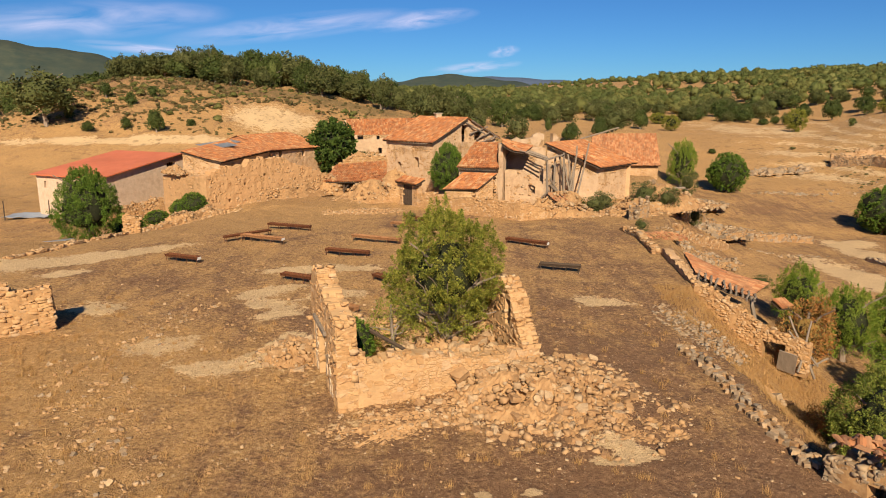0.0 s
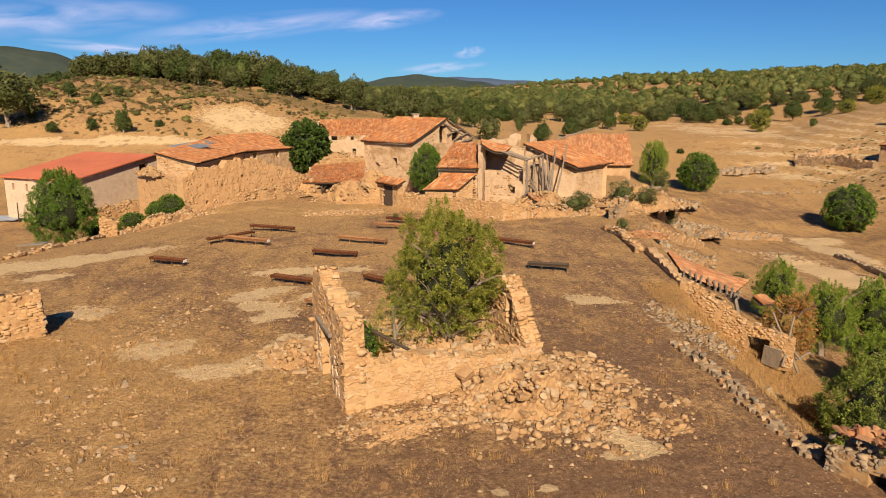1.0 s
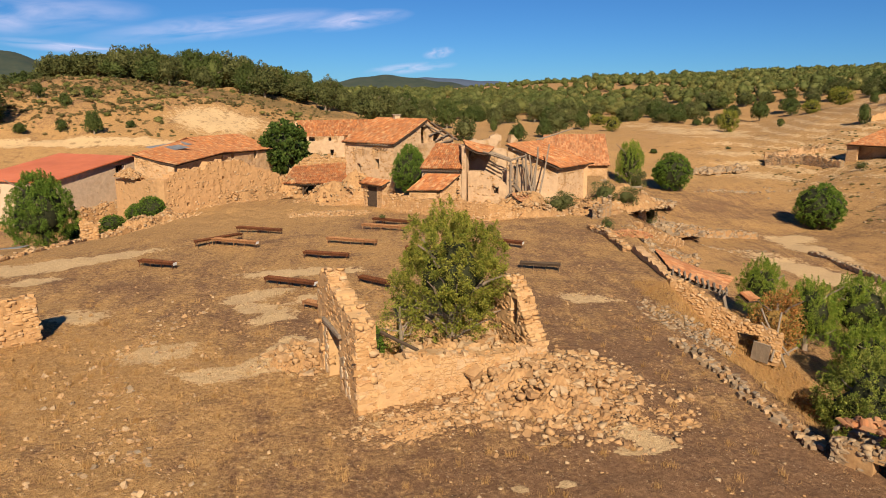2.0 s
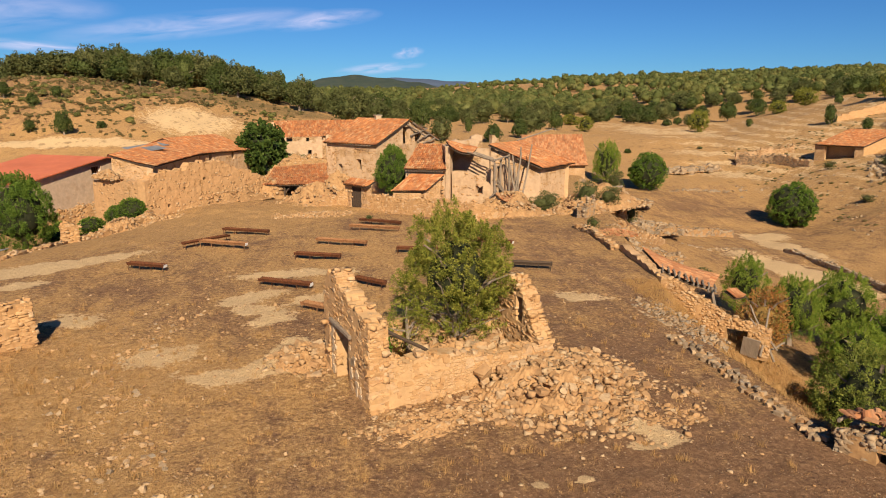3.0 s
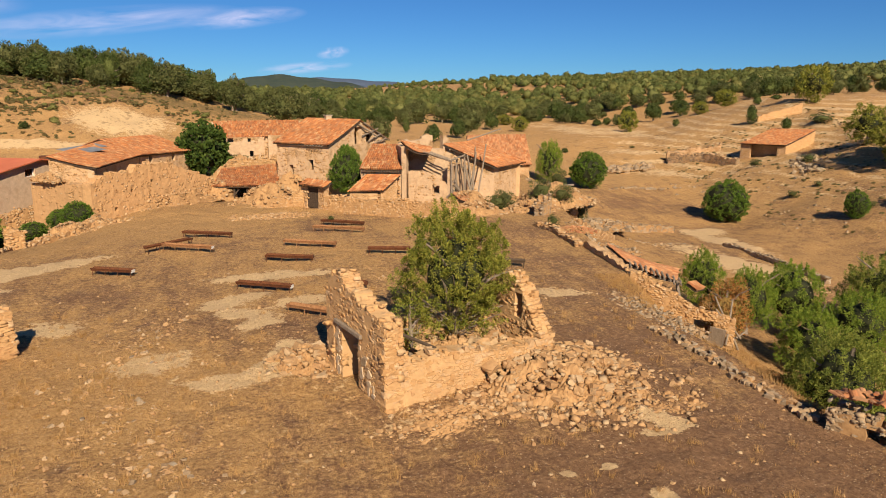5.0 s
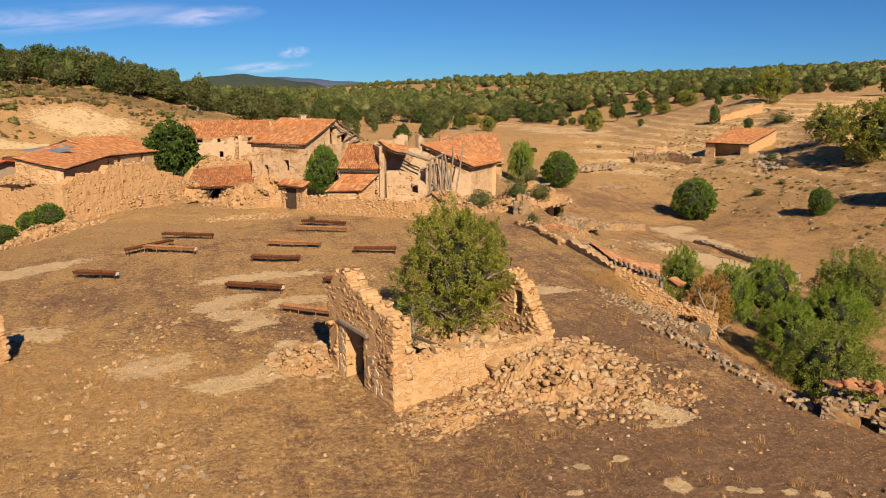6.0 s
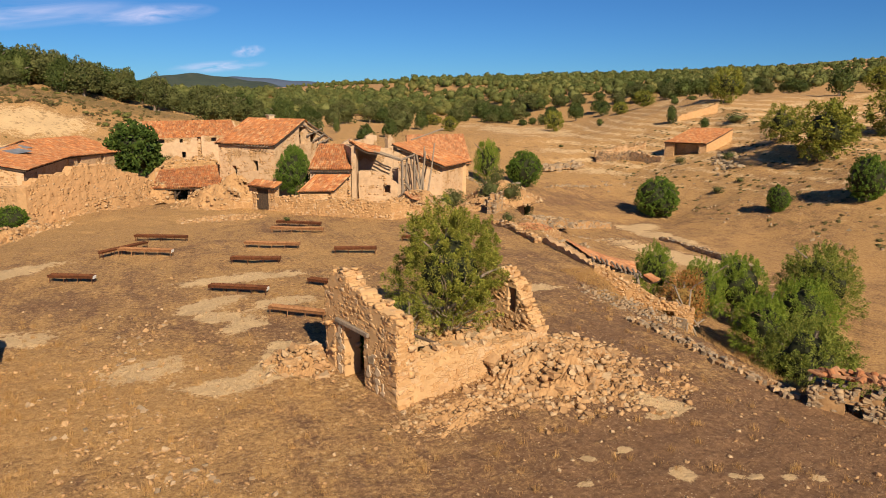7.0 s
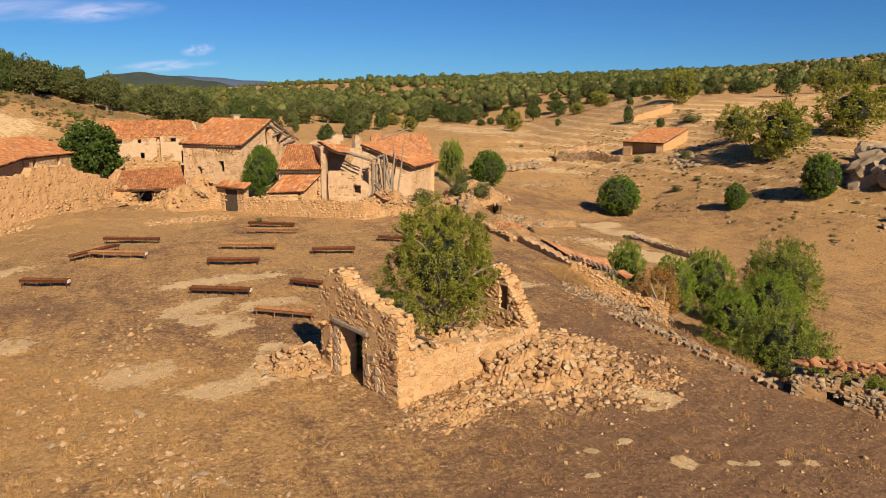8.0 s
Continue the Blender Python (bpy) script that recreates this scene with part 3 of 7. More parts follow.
def stone_mesh(name, seed, mat, block=0.86, rough=1.0):
    """One rough stone, about 1 by 1 by 1, with knocked-off corners."""
    rng = random.Random(seed)
    verts, index, faces = [], {}, []
    axis = (-1.0, 0.0, 1.0)

    def v(p):
        if p not in index:
            index[p] = len(verts)
            q = Vector(p)
            k = max(abs(c) for c in q)
            r = q.normalized() * 0.62
            w = (q / k * 0.5).lerp(r, 1 - block)
            j = (0.0, 0.02, 0.05, 0.12)[sum(1 for c in p if c)] * rough
            verts.append(tuple(c + rng.uniform(-j, j) for c in w))
        return index[p]

    for ax in range(3):
        for sign in (-1.0, 1.0):
            for i in range(2):
                for j in range(2):
                    q = []
                    for di, dj in ((0, 0), (1, 0), (1, 1), (0, 1)):
                        p = [0.0, 0.0, 0.0]
                        p[ax], p[(ax + 1) % 3], p[(ax + 2) % 3] = sign, axis[i + di], axis[j + dj]
                        q.append(v(tuple(p)))
                    faces.append(q if sign > 0 else q[::-1])
    return mesh_of(name, verts, faces, mat)


STONES = [stone_mesh("stone", 10 + i, STONE, 0.9, 1.35) for i in range(10)]
QUOINS = [stone_mesh("stone", 110 + i, STONE, 0.93, 0.9) for i in range(6)]
ANGULAR = [stone_mesh("stone", 170 + i, STONE_MIX, 0.9, 1.5) for i in range(12)]
TILE_BITS = [stone_mesh("tile_fragment", 90 + i, TILE_OLD, 0.9) for i in range(4)]
STONES_GREY = [stone_mesh("stone", 40 + i, STONE_GREY) for i in range(8)]
STONES_MIX = [stone_mesh("stone", 70 + i, STONE_MIX, 0.78, 1.3) for i in range(10)]


def joined(name, placed, mat, parent=None, label="", kind="stuff"):
    """Many placed copies of small meshes as one mesh: placed holds (mesh, matrix)."""
    vs, fs, n = [], [], 0
    cache = {}
    for me, m in placed:
        if me.name not in cache:
            co = np.empty(len(me.vertices) * 3)
            me.vertices.foreach_get("co", co)
            ls = np.empty(len(me.loops), int)
            me.loops.foreach_get("vertex_index", ls)
            st = np.empty(len(me.polygons), int)
            me.polygons.foreach_get("loop_start", st)
            cache[me.name] = (co.reshape(-1, 3), ls, st)
        co, ls, st = cache[me.name]
        mm = np.array(m)
        vs.append(co @ mm[:3, :3].T + mm[:3, 3])
        fs.append((ls + n, st))
        n += len(co)
    me = bpy.data.meshes.new(name)
    verts = np.concatenate(vs)
    me.vertices.add(len(verts))
    me.vertices.foreach_set("co", verts.ravel())
    loops = np.concatenate([f[0] for f in fs])
    starts, k = [], 0
    for ls, st in fs:
        starts.append(st + k)
        k += len(ls)
    me.loops.add(len(loops))
    me.loops.foreach_set("vertex_index", loops)
    starts = np.concatenate(starts)
    me.polygons.add(len(starts))
    me.polygons.foreach_set("loop_start", starts)
    me.update(calc_edges=True)
    me.materials.append(mat)
    return put(name, me, parent, label, kind=kind)


def lay_stones(parent, m, length, top, kinds, mat, openings=(), size=(0.2, 0.42), course=(0.11, 0.2), thick=0.55, sides=(0,), seed=1, limit=300, proud=0.05, ends=(), bottom=-0.25, batter=0.0, skip=0.14, crown=True):
    """Lay coursed stones into the faces of a wall and along its broken top: single pieces as far as the limit goes, the rest as one mesh."""
    rng = random.Random(seed)
    places, corner = [], []

    def inside(s, z):
        return 0 <= s <= length and z < top(s) - 0.02 and not any(o[0] - 0.04 < s < o[1] + 0.04 and o[2] - 0.04 < z < o[3] + 0.05 for o in openings)

    for side in sides:
        z = bottom
        while z < max(top(length * i / 50) for i in range(51)):
            h = rng.uniform(*course)
            s = rng.uniform(-0.15, 0.0)
            while s < length:
                w = rng.uniform(*size)
                c = s + w / 2
                if inside(c, z + h / 2) and rng.random() > skip:
                    d = rng.uniform(0.16, 0.26)
                    hh = h * rng.uniform(0.55, 1.35)
                    out = rng.uniform(-0.5, 1.0) * proud
                    y = (-out + d / 2) if side == 0 else (thick + out - d / 2)
                    y += (batter * max(0, z)) if side == 0 else 0
                    places.append(Matrix.Translation((c, y, z + h / 2 + rng.uniform(-0.03, 0.03))) @ pose(0, 0, 0, rng.uniform(-3, 3), rng.gauss(0, 9), rng.uniform(-3, 3)) @ Matrix.Diagonal((w * rng.uniform(0.72, 1.06), d, hh, 1)))
                s += w
            z += h
    for end in ends:
        z, lay = bottom, 0
        while z < top(end) - 0.06:
            h = rng.uniform(course[1] * 0.7, course[1] * 1.35)
            if z + h > top(end):
                break
            y, lay = 0.0, lay + 1
            while y < thick - 0.08:
                w = min(rng.uniform(0.3, 0.55), thick - y)
                deep_ = (0.5 if lay % 2 else 0.3) * rng.uniform(0.85, 1.1)
                if not any(o[0] - 0.05 < end < o[1] + 0.05 and o[2] < z < o[3] for o in openings) or end in (0.0, length):
                    corner.append(Matrix.Translation((end + (1 if end == 0 else -1) * (deep_ / 2 - rng.uniform(0.0, 0.02)), y + w / 2, z + h / 2)) @ pose(0, 0, 0, rng.uniform(-2, 2), rng.uniform(-2, 2), rng.uniform(-2, 2)) @ Matrix.Diagonal((deep_, w * 0.98, h * rng.uniform(0.9, 0.99), 1)))
                y += w
            z += h
    if crown:
        s = 0.0
        while s < length:
            w = rng.uniform(0.18, 0.4)
            t = top(min(length, s + w / 2))
            if t > bottom + 0.1 and not any(o[0] < s + w / 2 < o[1] and o[3] > t for o in openings):
                for y in (0.12, thick / 2, thick - 0.12):
                    if rng.random() < 0.55:
                        places.append(Matrix.Translation((s + w / 2, y + rng.uniform(-0.05, 0.05), t + rng.uniform(-0.11, 0.01))) @ pose(0, 0, 0, rng.uniform(-14, 14), rng.uniform(-14, 14), rng.uniform(0, 360)) @ Matrix.Diagonal((rng.uniform(0.1, 0.25), rng.uniform(0.1, 0.22), rng.uniform(0.06, 0.14), 1)))
            s += w
    rng.shuffle(places)
    for p in corner:
        put("stone", rng.choice(QUOINS if kinds is STONES else kinds), parent, "", m @ p)
    limit = max(20, limit - len(corner))
    for p in places[:limit]:
        put("stone", rng.choice(kinds), parent, "", m @ p)
    if places[limit:]:
        joined("rubble", [(rng.choice(kinds), m @ p) for p in places[limit:]], mat, parent)


def scatter_stones(name, label, spots, kinds, mat, category="rubble", singles=0, at=None):
    """A heap of fallen stones: spots holds (x, y, z, size, seed)."""
    rng = random.Random(len(spots))
    c = spots[0][:3] if at is None else at
    heap = thing(name, c, label, category)
    inv = heap.matrix_basis.inverted()
    ms = []
    for x, y, z, s in spots:
        ms.append(inv @ pose(x, y, z, rng.uniform(-35, 35), rng.uniform(-35, 35), rng.uniform(0, 360)) @ Matrix.Diagonal((s * rng.uniform(0.8, 1.3), s * rng.uniform(0.7, 1.1), s * rng.uniform(0.45, 0.85), 1)))
    order = sorted(range(len(ms)), key=lambda i: -spots[i][3])
    for i in order[:singles]:
        put("stone", rng.choice(kinds), heap, "", ms[i])
    rest = [(rng.choice(kinds), ms[i]) for i in order[singles:]]
    if rest:
        joined("rubble", rest, mat, heap)
    return heap


# ---------------------------------------------------------------- tiled roofs
def tile_roof(parent, eave0, eave1, ridge1, ridge0, mat=TILE, sag=0.06, gaps=0.02, seed=1, name="roof_tiles", wave=0.21, deck=True, over=0.0):
    """Rows of curved clay tiles on the plane between an eave and a ridge (places in the world), on a board deck."""
    rng = random.Random(seed)
    e0, e1, r1, r0 = (Vector(p) for p in (eave0, eave1, ridge1, ridge0))
    inv = parent.matrix_basis.inverted()
    width, slope = ((e1 - e0).length + (r1 - r0).length) / 2, ((r0 - e0).length + (r1 - e1).length) / 2
    cols, rows = max(2, round(width / wave)), max(2, round(slope / 0.38))
    n = (e1 - e0).cross(r0 - e0).normalized()
    if n.z < 0:
        n = -n

    def at(u, v):
        p = e0.lerp(e1, u).lerp(r0.lerp(r1, u), v)
        dip = sag * math.sin(math.pi * min(1, max(0, v))) * (0.6 + 0.6 * math.sin(5.0 * u + seed)) + 0.035 * noise.noise((u * 9, v * 9, seed))
        return p - n * dip

    verts, faces = [], []
    across = (e1 - e0).normalized()
    for i in range(cols):
        for cover in (0, 1):
            for j in range(rows):
                if rng.random() < gaps:
                    continue
                u, v = (i + 0.5 * cover + 0.5) / (cols + 0.5), j / rows
                a, b = at(u, v - 0.12 / rows), at(u, v + 1.05 / rows)
                shift = across * rng.uniform(-0.015, 0.015)
                base = len(verts)
                for p, lift, wide in ((a, 0.022, 0.58), (b, 0.008, 0.5)):
                    for k in range(4):
                        q = -1 + 2 * k / 3
                        up = (1 - q * q * 0.9) * 0.085 if cover else (q * q * 0.9) * 0.07 - 0.03
                        verts.append(inv @ (p + shift + across * (q * wave * wide) + n * (up + lift * cover + lift * 0.4)))
                for k in range(3):
                    faces.append((base + k, base + k + 1, base + 5 + k, base + 4 + k))
    roof = parent
    if deck:
        bm = bmesh.new()
        g = 8
        grid = [[[bm.verts.new(inv @ (at(i / g, j / g) - n * (0.07 + 0.08 * low))) for i in range(g + 1)] for j in range(g + 1)] for low in (0, 1)]
        for low in (0, 1):
            for j in range(g):
                for i in range(g):
                    q = (grid[low][j][i], grid[low][j][i + 1], grid[low][j + 1][i + 1], grid[low][j + 1][i])
                    bm.faces.new(q if low == 0 else q[::-1])
        for i in range(g):
            bm.faces.new((grid[0][0][i], grid[1][0][i], grid[1][0][i + 1], grid[0][0][i + 1]))
            bm.faces.new((grid[0][g][i], grid[0][g][i + 1], grid[1][g][i + 1], grid[1][g][i]))
            bm.faces.new((grid[0][i][0], grid[0][i + 1][0], grid[1][i + 1][0], grid[1][i][0]))
            bm.faces.new((grid[0][i][g], grid[1][i][g], grid[1][i + 1][g], grid[0][i + 1][g]))
        roof = part("roof", bm, WOOD_DARK, parent, "tiled roof on a dark timber deck")
    put(name, mesh_of(name, verts, faces, mat), roof)


def rafters(parent, a, b, out, n, r=0.06, drop=0.12):
    """Rafter ends that stick out under an eave from a to b."""
    inv = parent.matrix_basis.inverted()
    a, b, out = Vector(a), Vector(b), Vector(out)
    for i in range(n):
        p = a.lerp(b, (i + 0.5) / n) - Vector((0, 0, drop))
        bm = bmesh.new()
        pole(bm, inv @ (p - out), inv @ (p + out * 0.6), r, r, 5, 0, i, 1)
        part("rafter", bm, WOOD_GREY, parent)


# ---------------------------------------------------------------- trees
def crown_mesh(name, seed, leaves, leaf, mat, lumps=18, squash=1.0, taper=0.0, core=0.6, spread=0.30, hollow=0.35, tall=1.0, thin=0.36, shade_core=False):
    """A crown about 1 m in radius and 2 * squash high with its foot at 0: many small leaf sprays on uneven clumps."""
    rng = np.random.default_rng(seed)
    d = rng.normal(size=(lumps, 3))
    d /= np.linalg.norm(d, axis=1)[:, None]
    d[:, 2] *= 0.95
    centre = d * (0.52 + 0.34 * rng.random((lumps, 1)))
    size = spread * (0.7 + 0.7 * rng.random(lumps))
    pick = rng.integers(0, lumps, leaves)
    way = rng.normal(size=(leaves, 3))
    way /= np.linalg.norm(way, axis=1)[:, None]
    way = way + 0.55 * d[pick]
    way /= np.linalg.norm(way, axis=1)[:, None]
    p = centre[pick] + way * np.array([1, 1, tall]) * size[pick][:, None] * (0.45 + 0.65 * rng.random((leaves, 1)) ** 0.6)
    fill = rng.random(leaves) < hollow
    inner = rng.normal(size=(leaves, 3))
    inner /= np.linalg.norm(inner, axis=1)[:, None]
    p[fill] = inner[fill] * (0.62 + 0.26 * rng.random((fill.sum(), 1)))
    p[:, :2] *= (1 - taper * np.clip((p[:, 2] + 0.2) / 1.2, -0.5, 1))[:, None]
    normal = way * 1.0 + rng.normal(size=(leaves, 3)) * 0.5 + np.array([0, 0, 0.2])
    normal /= np.linalg.norm(normal, axis=1)[:, None]
    a = way + 0.75 * rng.normal(size=(leaves, 3)) + np.array([0, 0, 0.3])
    a /= np.linalg.norm(a, axis=1)[:, None]
    b = np.cross(normal, a)
    b /= np.linalg.norm(b, axis=1)[:, None]
    s = leaf * (0.6 + 0.8 * rng.random((leaves, 1)))
    p[:, 2] = (p[:, 2] + 1.0)
    quads = np.stack([p - a * s, p - b * s * thin + normal * s * 0.1, p + a * s, p + b * s * thin + normal * s * 0.1], 1)
    verts = quads.reshape(-1, 3)
    faces = np.arange(leaves * 4).reshape(-1, 4)
    verts, faces = list(map(tuple, verts * np.array([1, 1, squash]))), [tuple(f) for f in faces]
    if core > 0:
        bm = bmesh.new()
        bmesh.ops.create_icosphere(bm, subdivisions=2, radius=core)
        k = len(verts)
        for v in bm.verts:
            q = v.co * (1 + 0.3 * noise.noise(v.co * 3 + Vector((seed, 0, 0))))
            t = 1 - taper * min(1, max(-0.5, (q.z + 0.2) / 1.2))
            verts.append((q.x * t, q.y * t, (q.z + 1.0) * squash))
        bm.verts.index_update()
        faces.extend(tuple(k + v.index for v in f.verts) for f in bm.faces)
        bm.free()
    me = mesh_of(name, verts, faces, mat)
    # Optionally colours the core near-black to stand in for inner shade.
    if shade_core:
        me.materials.append(CROWN_SHADE)
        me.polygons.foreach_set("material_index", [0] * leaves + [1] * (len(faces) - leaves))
    return me


def tuft_crown(name, seed, tufts, per, leaf, mat, reach=0.2, width=0.06, squash=1.0, taper=0.2, core=0.5, lumpy=0.22, rise=0.8, thin=0.4):
    """A juniper's crown, about 1 m in radius with its foot at 0: upright tufts of short sprays on an uneven shell, with gaps between them."""
    rng = np.random.default_rng(seed)
    d = rng.normal(size=(tufts, 3))
    d /= np.linalg.norm(d, axis=1)[:, None]
    lump = np.array([noise.noise((2.1 * q[0] + seed, 2.1 * q[1], 2.1 * q[2])) + 0.6 * noise.noise((5.0 * q[0], 5.0 * q[1] + seed, 5.0 * q[2])) for q in d])
    r = 0.86 + lumpy * lump - 0.30 * (rng.random(tufts) < 0.3) * rng.random(tufts)
    foot = d * r[:, None] * 0.92
    axis = d + np.array([0, 0, rise]) + 0.35 * rng.normal(size=(tufts, 3))
    axis /= np.linalg.norm(axis, axis=1)[:, None]
    long = reach * (0.6 + 0.8 * rng.random(tufts))
    pick = np.repeat(np.arange(tufts), per)
    n = len(pick)
    t = rng.random((n, 1))
    side = rng.normal(size=(n, 3))
    side -= axis[pick] * np.sum(side * axis[pick], axis=1)[:, None]
    p = foot[pick] + axis[pick] * long[pick][:, None] * (t - 0.35) + side * width * (1.05 - 0.75 * t)
    p[:, :2] *= (1 - taper * np.clip((p[:, 2] + 0.2) / 1.2, -0.5, 1))[:, None]
    p[:, 2] += 1.0
    a = axis[pick] + 0.9 * side + 0.25 * rng.normal(size=(n, 3))
    a /= np.linalg.norm(a, axis=1)[:, None]
    normal = 0.8 * side / np.linalg.norm(side, axis=1)[:, None] + 0.9 * d[pick] + 0.4 * rng.normal(size=(n, 3))
    b = np.cross(normal, a)
    b /= np.linalg.norm(b, axis=1)[:, None]
    s = leaf * (0.6 + 0.8 * rng.random((n, 1)))
    up = np.cross(a, b) * s * 0.12
    verts = np.stack([p - a * s, p - b * s * thin + up, p + a * s, p + b * s * thin + up], 1).reshape(-1, 3)
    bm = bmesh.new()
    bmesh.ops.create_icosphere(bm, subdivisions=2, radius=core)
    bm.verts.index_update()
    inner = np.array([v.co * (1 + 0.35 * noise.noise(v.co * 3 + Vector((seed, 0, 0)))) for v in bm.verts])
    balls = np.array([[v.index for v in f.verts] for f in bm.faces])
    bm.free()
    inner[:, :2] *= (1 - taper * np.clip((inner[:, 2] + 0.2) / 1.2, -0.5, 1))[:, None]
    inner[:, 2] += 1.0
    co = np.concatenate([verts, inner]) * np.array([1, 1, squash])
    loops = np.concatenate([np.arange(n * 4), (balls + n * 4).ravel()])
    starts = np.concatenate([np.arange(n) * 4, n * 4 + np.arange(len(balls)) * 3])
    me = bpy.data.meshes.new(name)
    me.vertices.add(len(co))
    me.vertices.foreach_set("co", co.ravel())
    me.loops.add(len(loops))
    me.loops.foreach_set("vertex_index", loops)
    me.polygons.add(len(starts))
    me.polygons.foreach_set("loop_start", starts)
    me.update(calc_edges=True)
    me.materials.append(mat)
    # The core's dark colour paints the shade seen in gaps between tufts.
    me.materials.append(CROWN_SHADE)
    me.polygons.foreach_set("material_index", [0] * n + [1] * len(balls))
    return me


def trunk_mesh(name, seed, height, radius, limbs=6, reach=0.6):
    """A tapered trunk with limbs, in metres."""
    rng = random.Random(seed)
    bm = bmesh.new()
    pole(bm, (0, 0, -0.3), (rng.uniform(-0.1, 0.1), rng.uniform(-0.1, 0.1), height), radius, radius * 0.35, 7, radius * 0.3, seed)
    for i in range(limbs):
        a = rng.uniform(0, 6.28)
        z = height * rng.uniform(0.2, 0.85)
        q = height * reach * rng.uniform(0.4, 0.8)
        pole(bm, (0, 0, z), (math.cos(a) * q, math.sin(a) * q, z + q * rng.uniform(0.3, 0.9)), radius * 0.45, radius * 0.12, 5, radius * 0.5, i, 4)
    me = bpy.data.meshes.new(name)
    bm.to_mesh(me)
    bm.free()
    me.materials.append(BARK)
    return me


JUNIPER_NEAR = leaf_material("olive_juniper_leaf", [(0.0756, 0.1071, 0.0147), (0.1323, 0.1701, 0.0223), (0.1953, 0.2268, 0.0333), (0.2835, 0.2835, 0.0518)])
THICKET_LEAF = leaf_material("thicket_leaf", [(0.0661, 0.1212, 0.0112), (0.1228, 0.1956, 0.0179), (0.1916, 0.2617, 0.0259), (0.2672, 0.303, 0.0372)])
WOOD_JUNIPER = leaf_material("wood_juniper_leaf", [(0.030, 0.050, 0.010), (0.055, 0.080, 0.016), (0.082, 0.105, 0.022), (0.11, 0.125, 0.03)], 0.4)
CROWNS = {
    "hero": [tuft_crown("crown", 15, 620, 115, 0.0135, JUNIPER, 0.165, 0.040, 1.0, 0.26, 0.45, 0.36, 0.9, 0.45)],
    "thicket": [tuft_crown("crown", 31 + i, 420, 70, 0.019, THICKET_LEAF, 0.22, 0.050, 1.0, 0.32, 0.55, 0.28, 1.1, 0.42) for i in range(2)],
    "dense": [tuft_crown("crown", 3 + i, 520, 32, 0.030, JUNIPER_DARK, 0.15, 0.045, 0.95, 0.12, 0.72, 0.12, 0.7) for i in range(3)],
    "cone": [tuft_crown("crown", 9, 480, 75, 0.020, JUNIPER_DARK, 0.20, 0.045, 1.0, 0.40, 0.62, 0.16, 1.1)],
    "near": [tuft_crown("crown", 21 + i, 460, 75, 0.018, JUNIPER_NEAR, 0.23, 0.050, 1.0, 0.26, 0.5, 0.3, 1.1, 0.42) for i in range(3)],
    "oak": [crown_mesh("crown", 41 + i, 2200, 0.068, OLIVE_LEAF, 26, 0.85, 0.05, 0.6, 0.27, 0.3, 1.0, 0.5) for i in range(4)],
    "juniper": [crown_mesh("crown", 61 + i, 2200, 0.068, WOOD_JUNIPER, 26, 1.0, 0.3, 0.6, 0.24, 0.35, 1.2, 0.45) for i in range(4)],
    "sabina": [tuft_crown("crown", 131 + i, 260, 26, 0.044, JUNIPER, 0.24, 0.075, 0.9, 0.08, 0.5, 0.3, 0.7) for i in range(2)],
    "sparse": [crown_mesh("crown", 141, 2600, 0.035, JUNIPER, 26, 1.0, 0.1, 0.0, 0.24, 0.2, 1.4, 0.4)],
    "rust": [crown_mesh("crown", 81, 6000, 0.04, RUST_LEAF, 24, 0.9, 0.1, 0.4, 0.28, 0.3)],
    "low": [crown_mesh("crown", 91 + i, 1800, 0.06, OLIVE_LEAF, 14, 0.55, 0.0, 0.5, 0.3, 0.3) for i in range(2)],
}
TRUNK = [trunk_mesh("trunk", 5 + i, 1.0, 0.055) for i in range(3)]


def tree(kind, x, y, width, height, label, name="juniper_tree", category="tree", clear=0.12, seed=0, base=None, group="", trunk=True, turn=None, tilt=0.0):
    rng = random.Random(int(abs(x) * 37 + abs(y) * 91 + seed))
    z = lz(x, y) - 0.05 if base is None else base
    ob = thing(name, (x, y, z), label, category, rng.uniform(0, 360) if turn is None else turn, group)
    me = CROWNS[kind][rng.randrange(len(CROWNS[kind]))]
    crown_h = height * (1 - clear)
    squash = max(v.co.z for v in me.vertices)
    if trunk:
        put("trunk", TRUNK[rng.randrange(3)], ob, "", Matrix.Diagonal((height * 0.8, height * 0.8, height * 0.75, 1)))
    put("crown", me, ob, "", Matrix.Translation((0, 0, height * clear)) @ pose(0, 0, 0, tilt, 0, 0) @ Matrix.Diagonal((width / 2 / 0.98, width / 2 / 0.98, crown_h / squash, 1)))
    return ob


# ================================================================ the ruin in the yard
RUIN_MASONRY = masonry_material("ruin_masonry", [(0.44, 0.255, 0.11), (0.54, 0.33, 0.155), (0.60, 0.41, 0.235)], (0.47, 0.28, 0.125), 4.2, (0.54, 0.335, 0.16), 0.52, 0.012)


def local_pose(ob, m):
    return ob.matrix_basis.inverted() @ m


C, U, V = Vector((-3.11, 19.62)), Vector((0.935, 0.354)), Vector((-0.342, 0.940))
RW, RD = 6.7, 4.1
ruin = thing("ruined_house", (C.x, C.y, lz(C.x, C.y)), "roofless ochre stone ruin with a doorway and broken walls", "ruin")
RZ = lz(C.x, C.y)


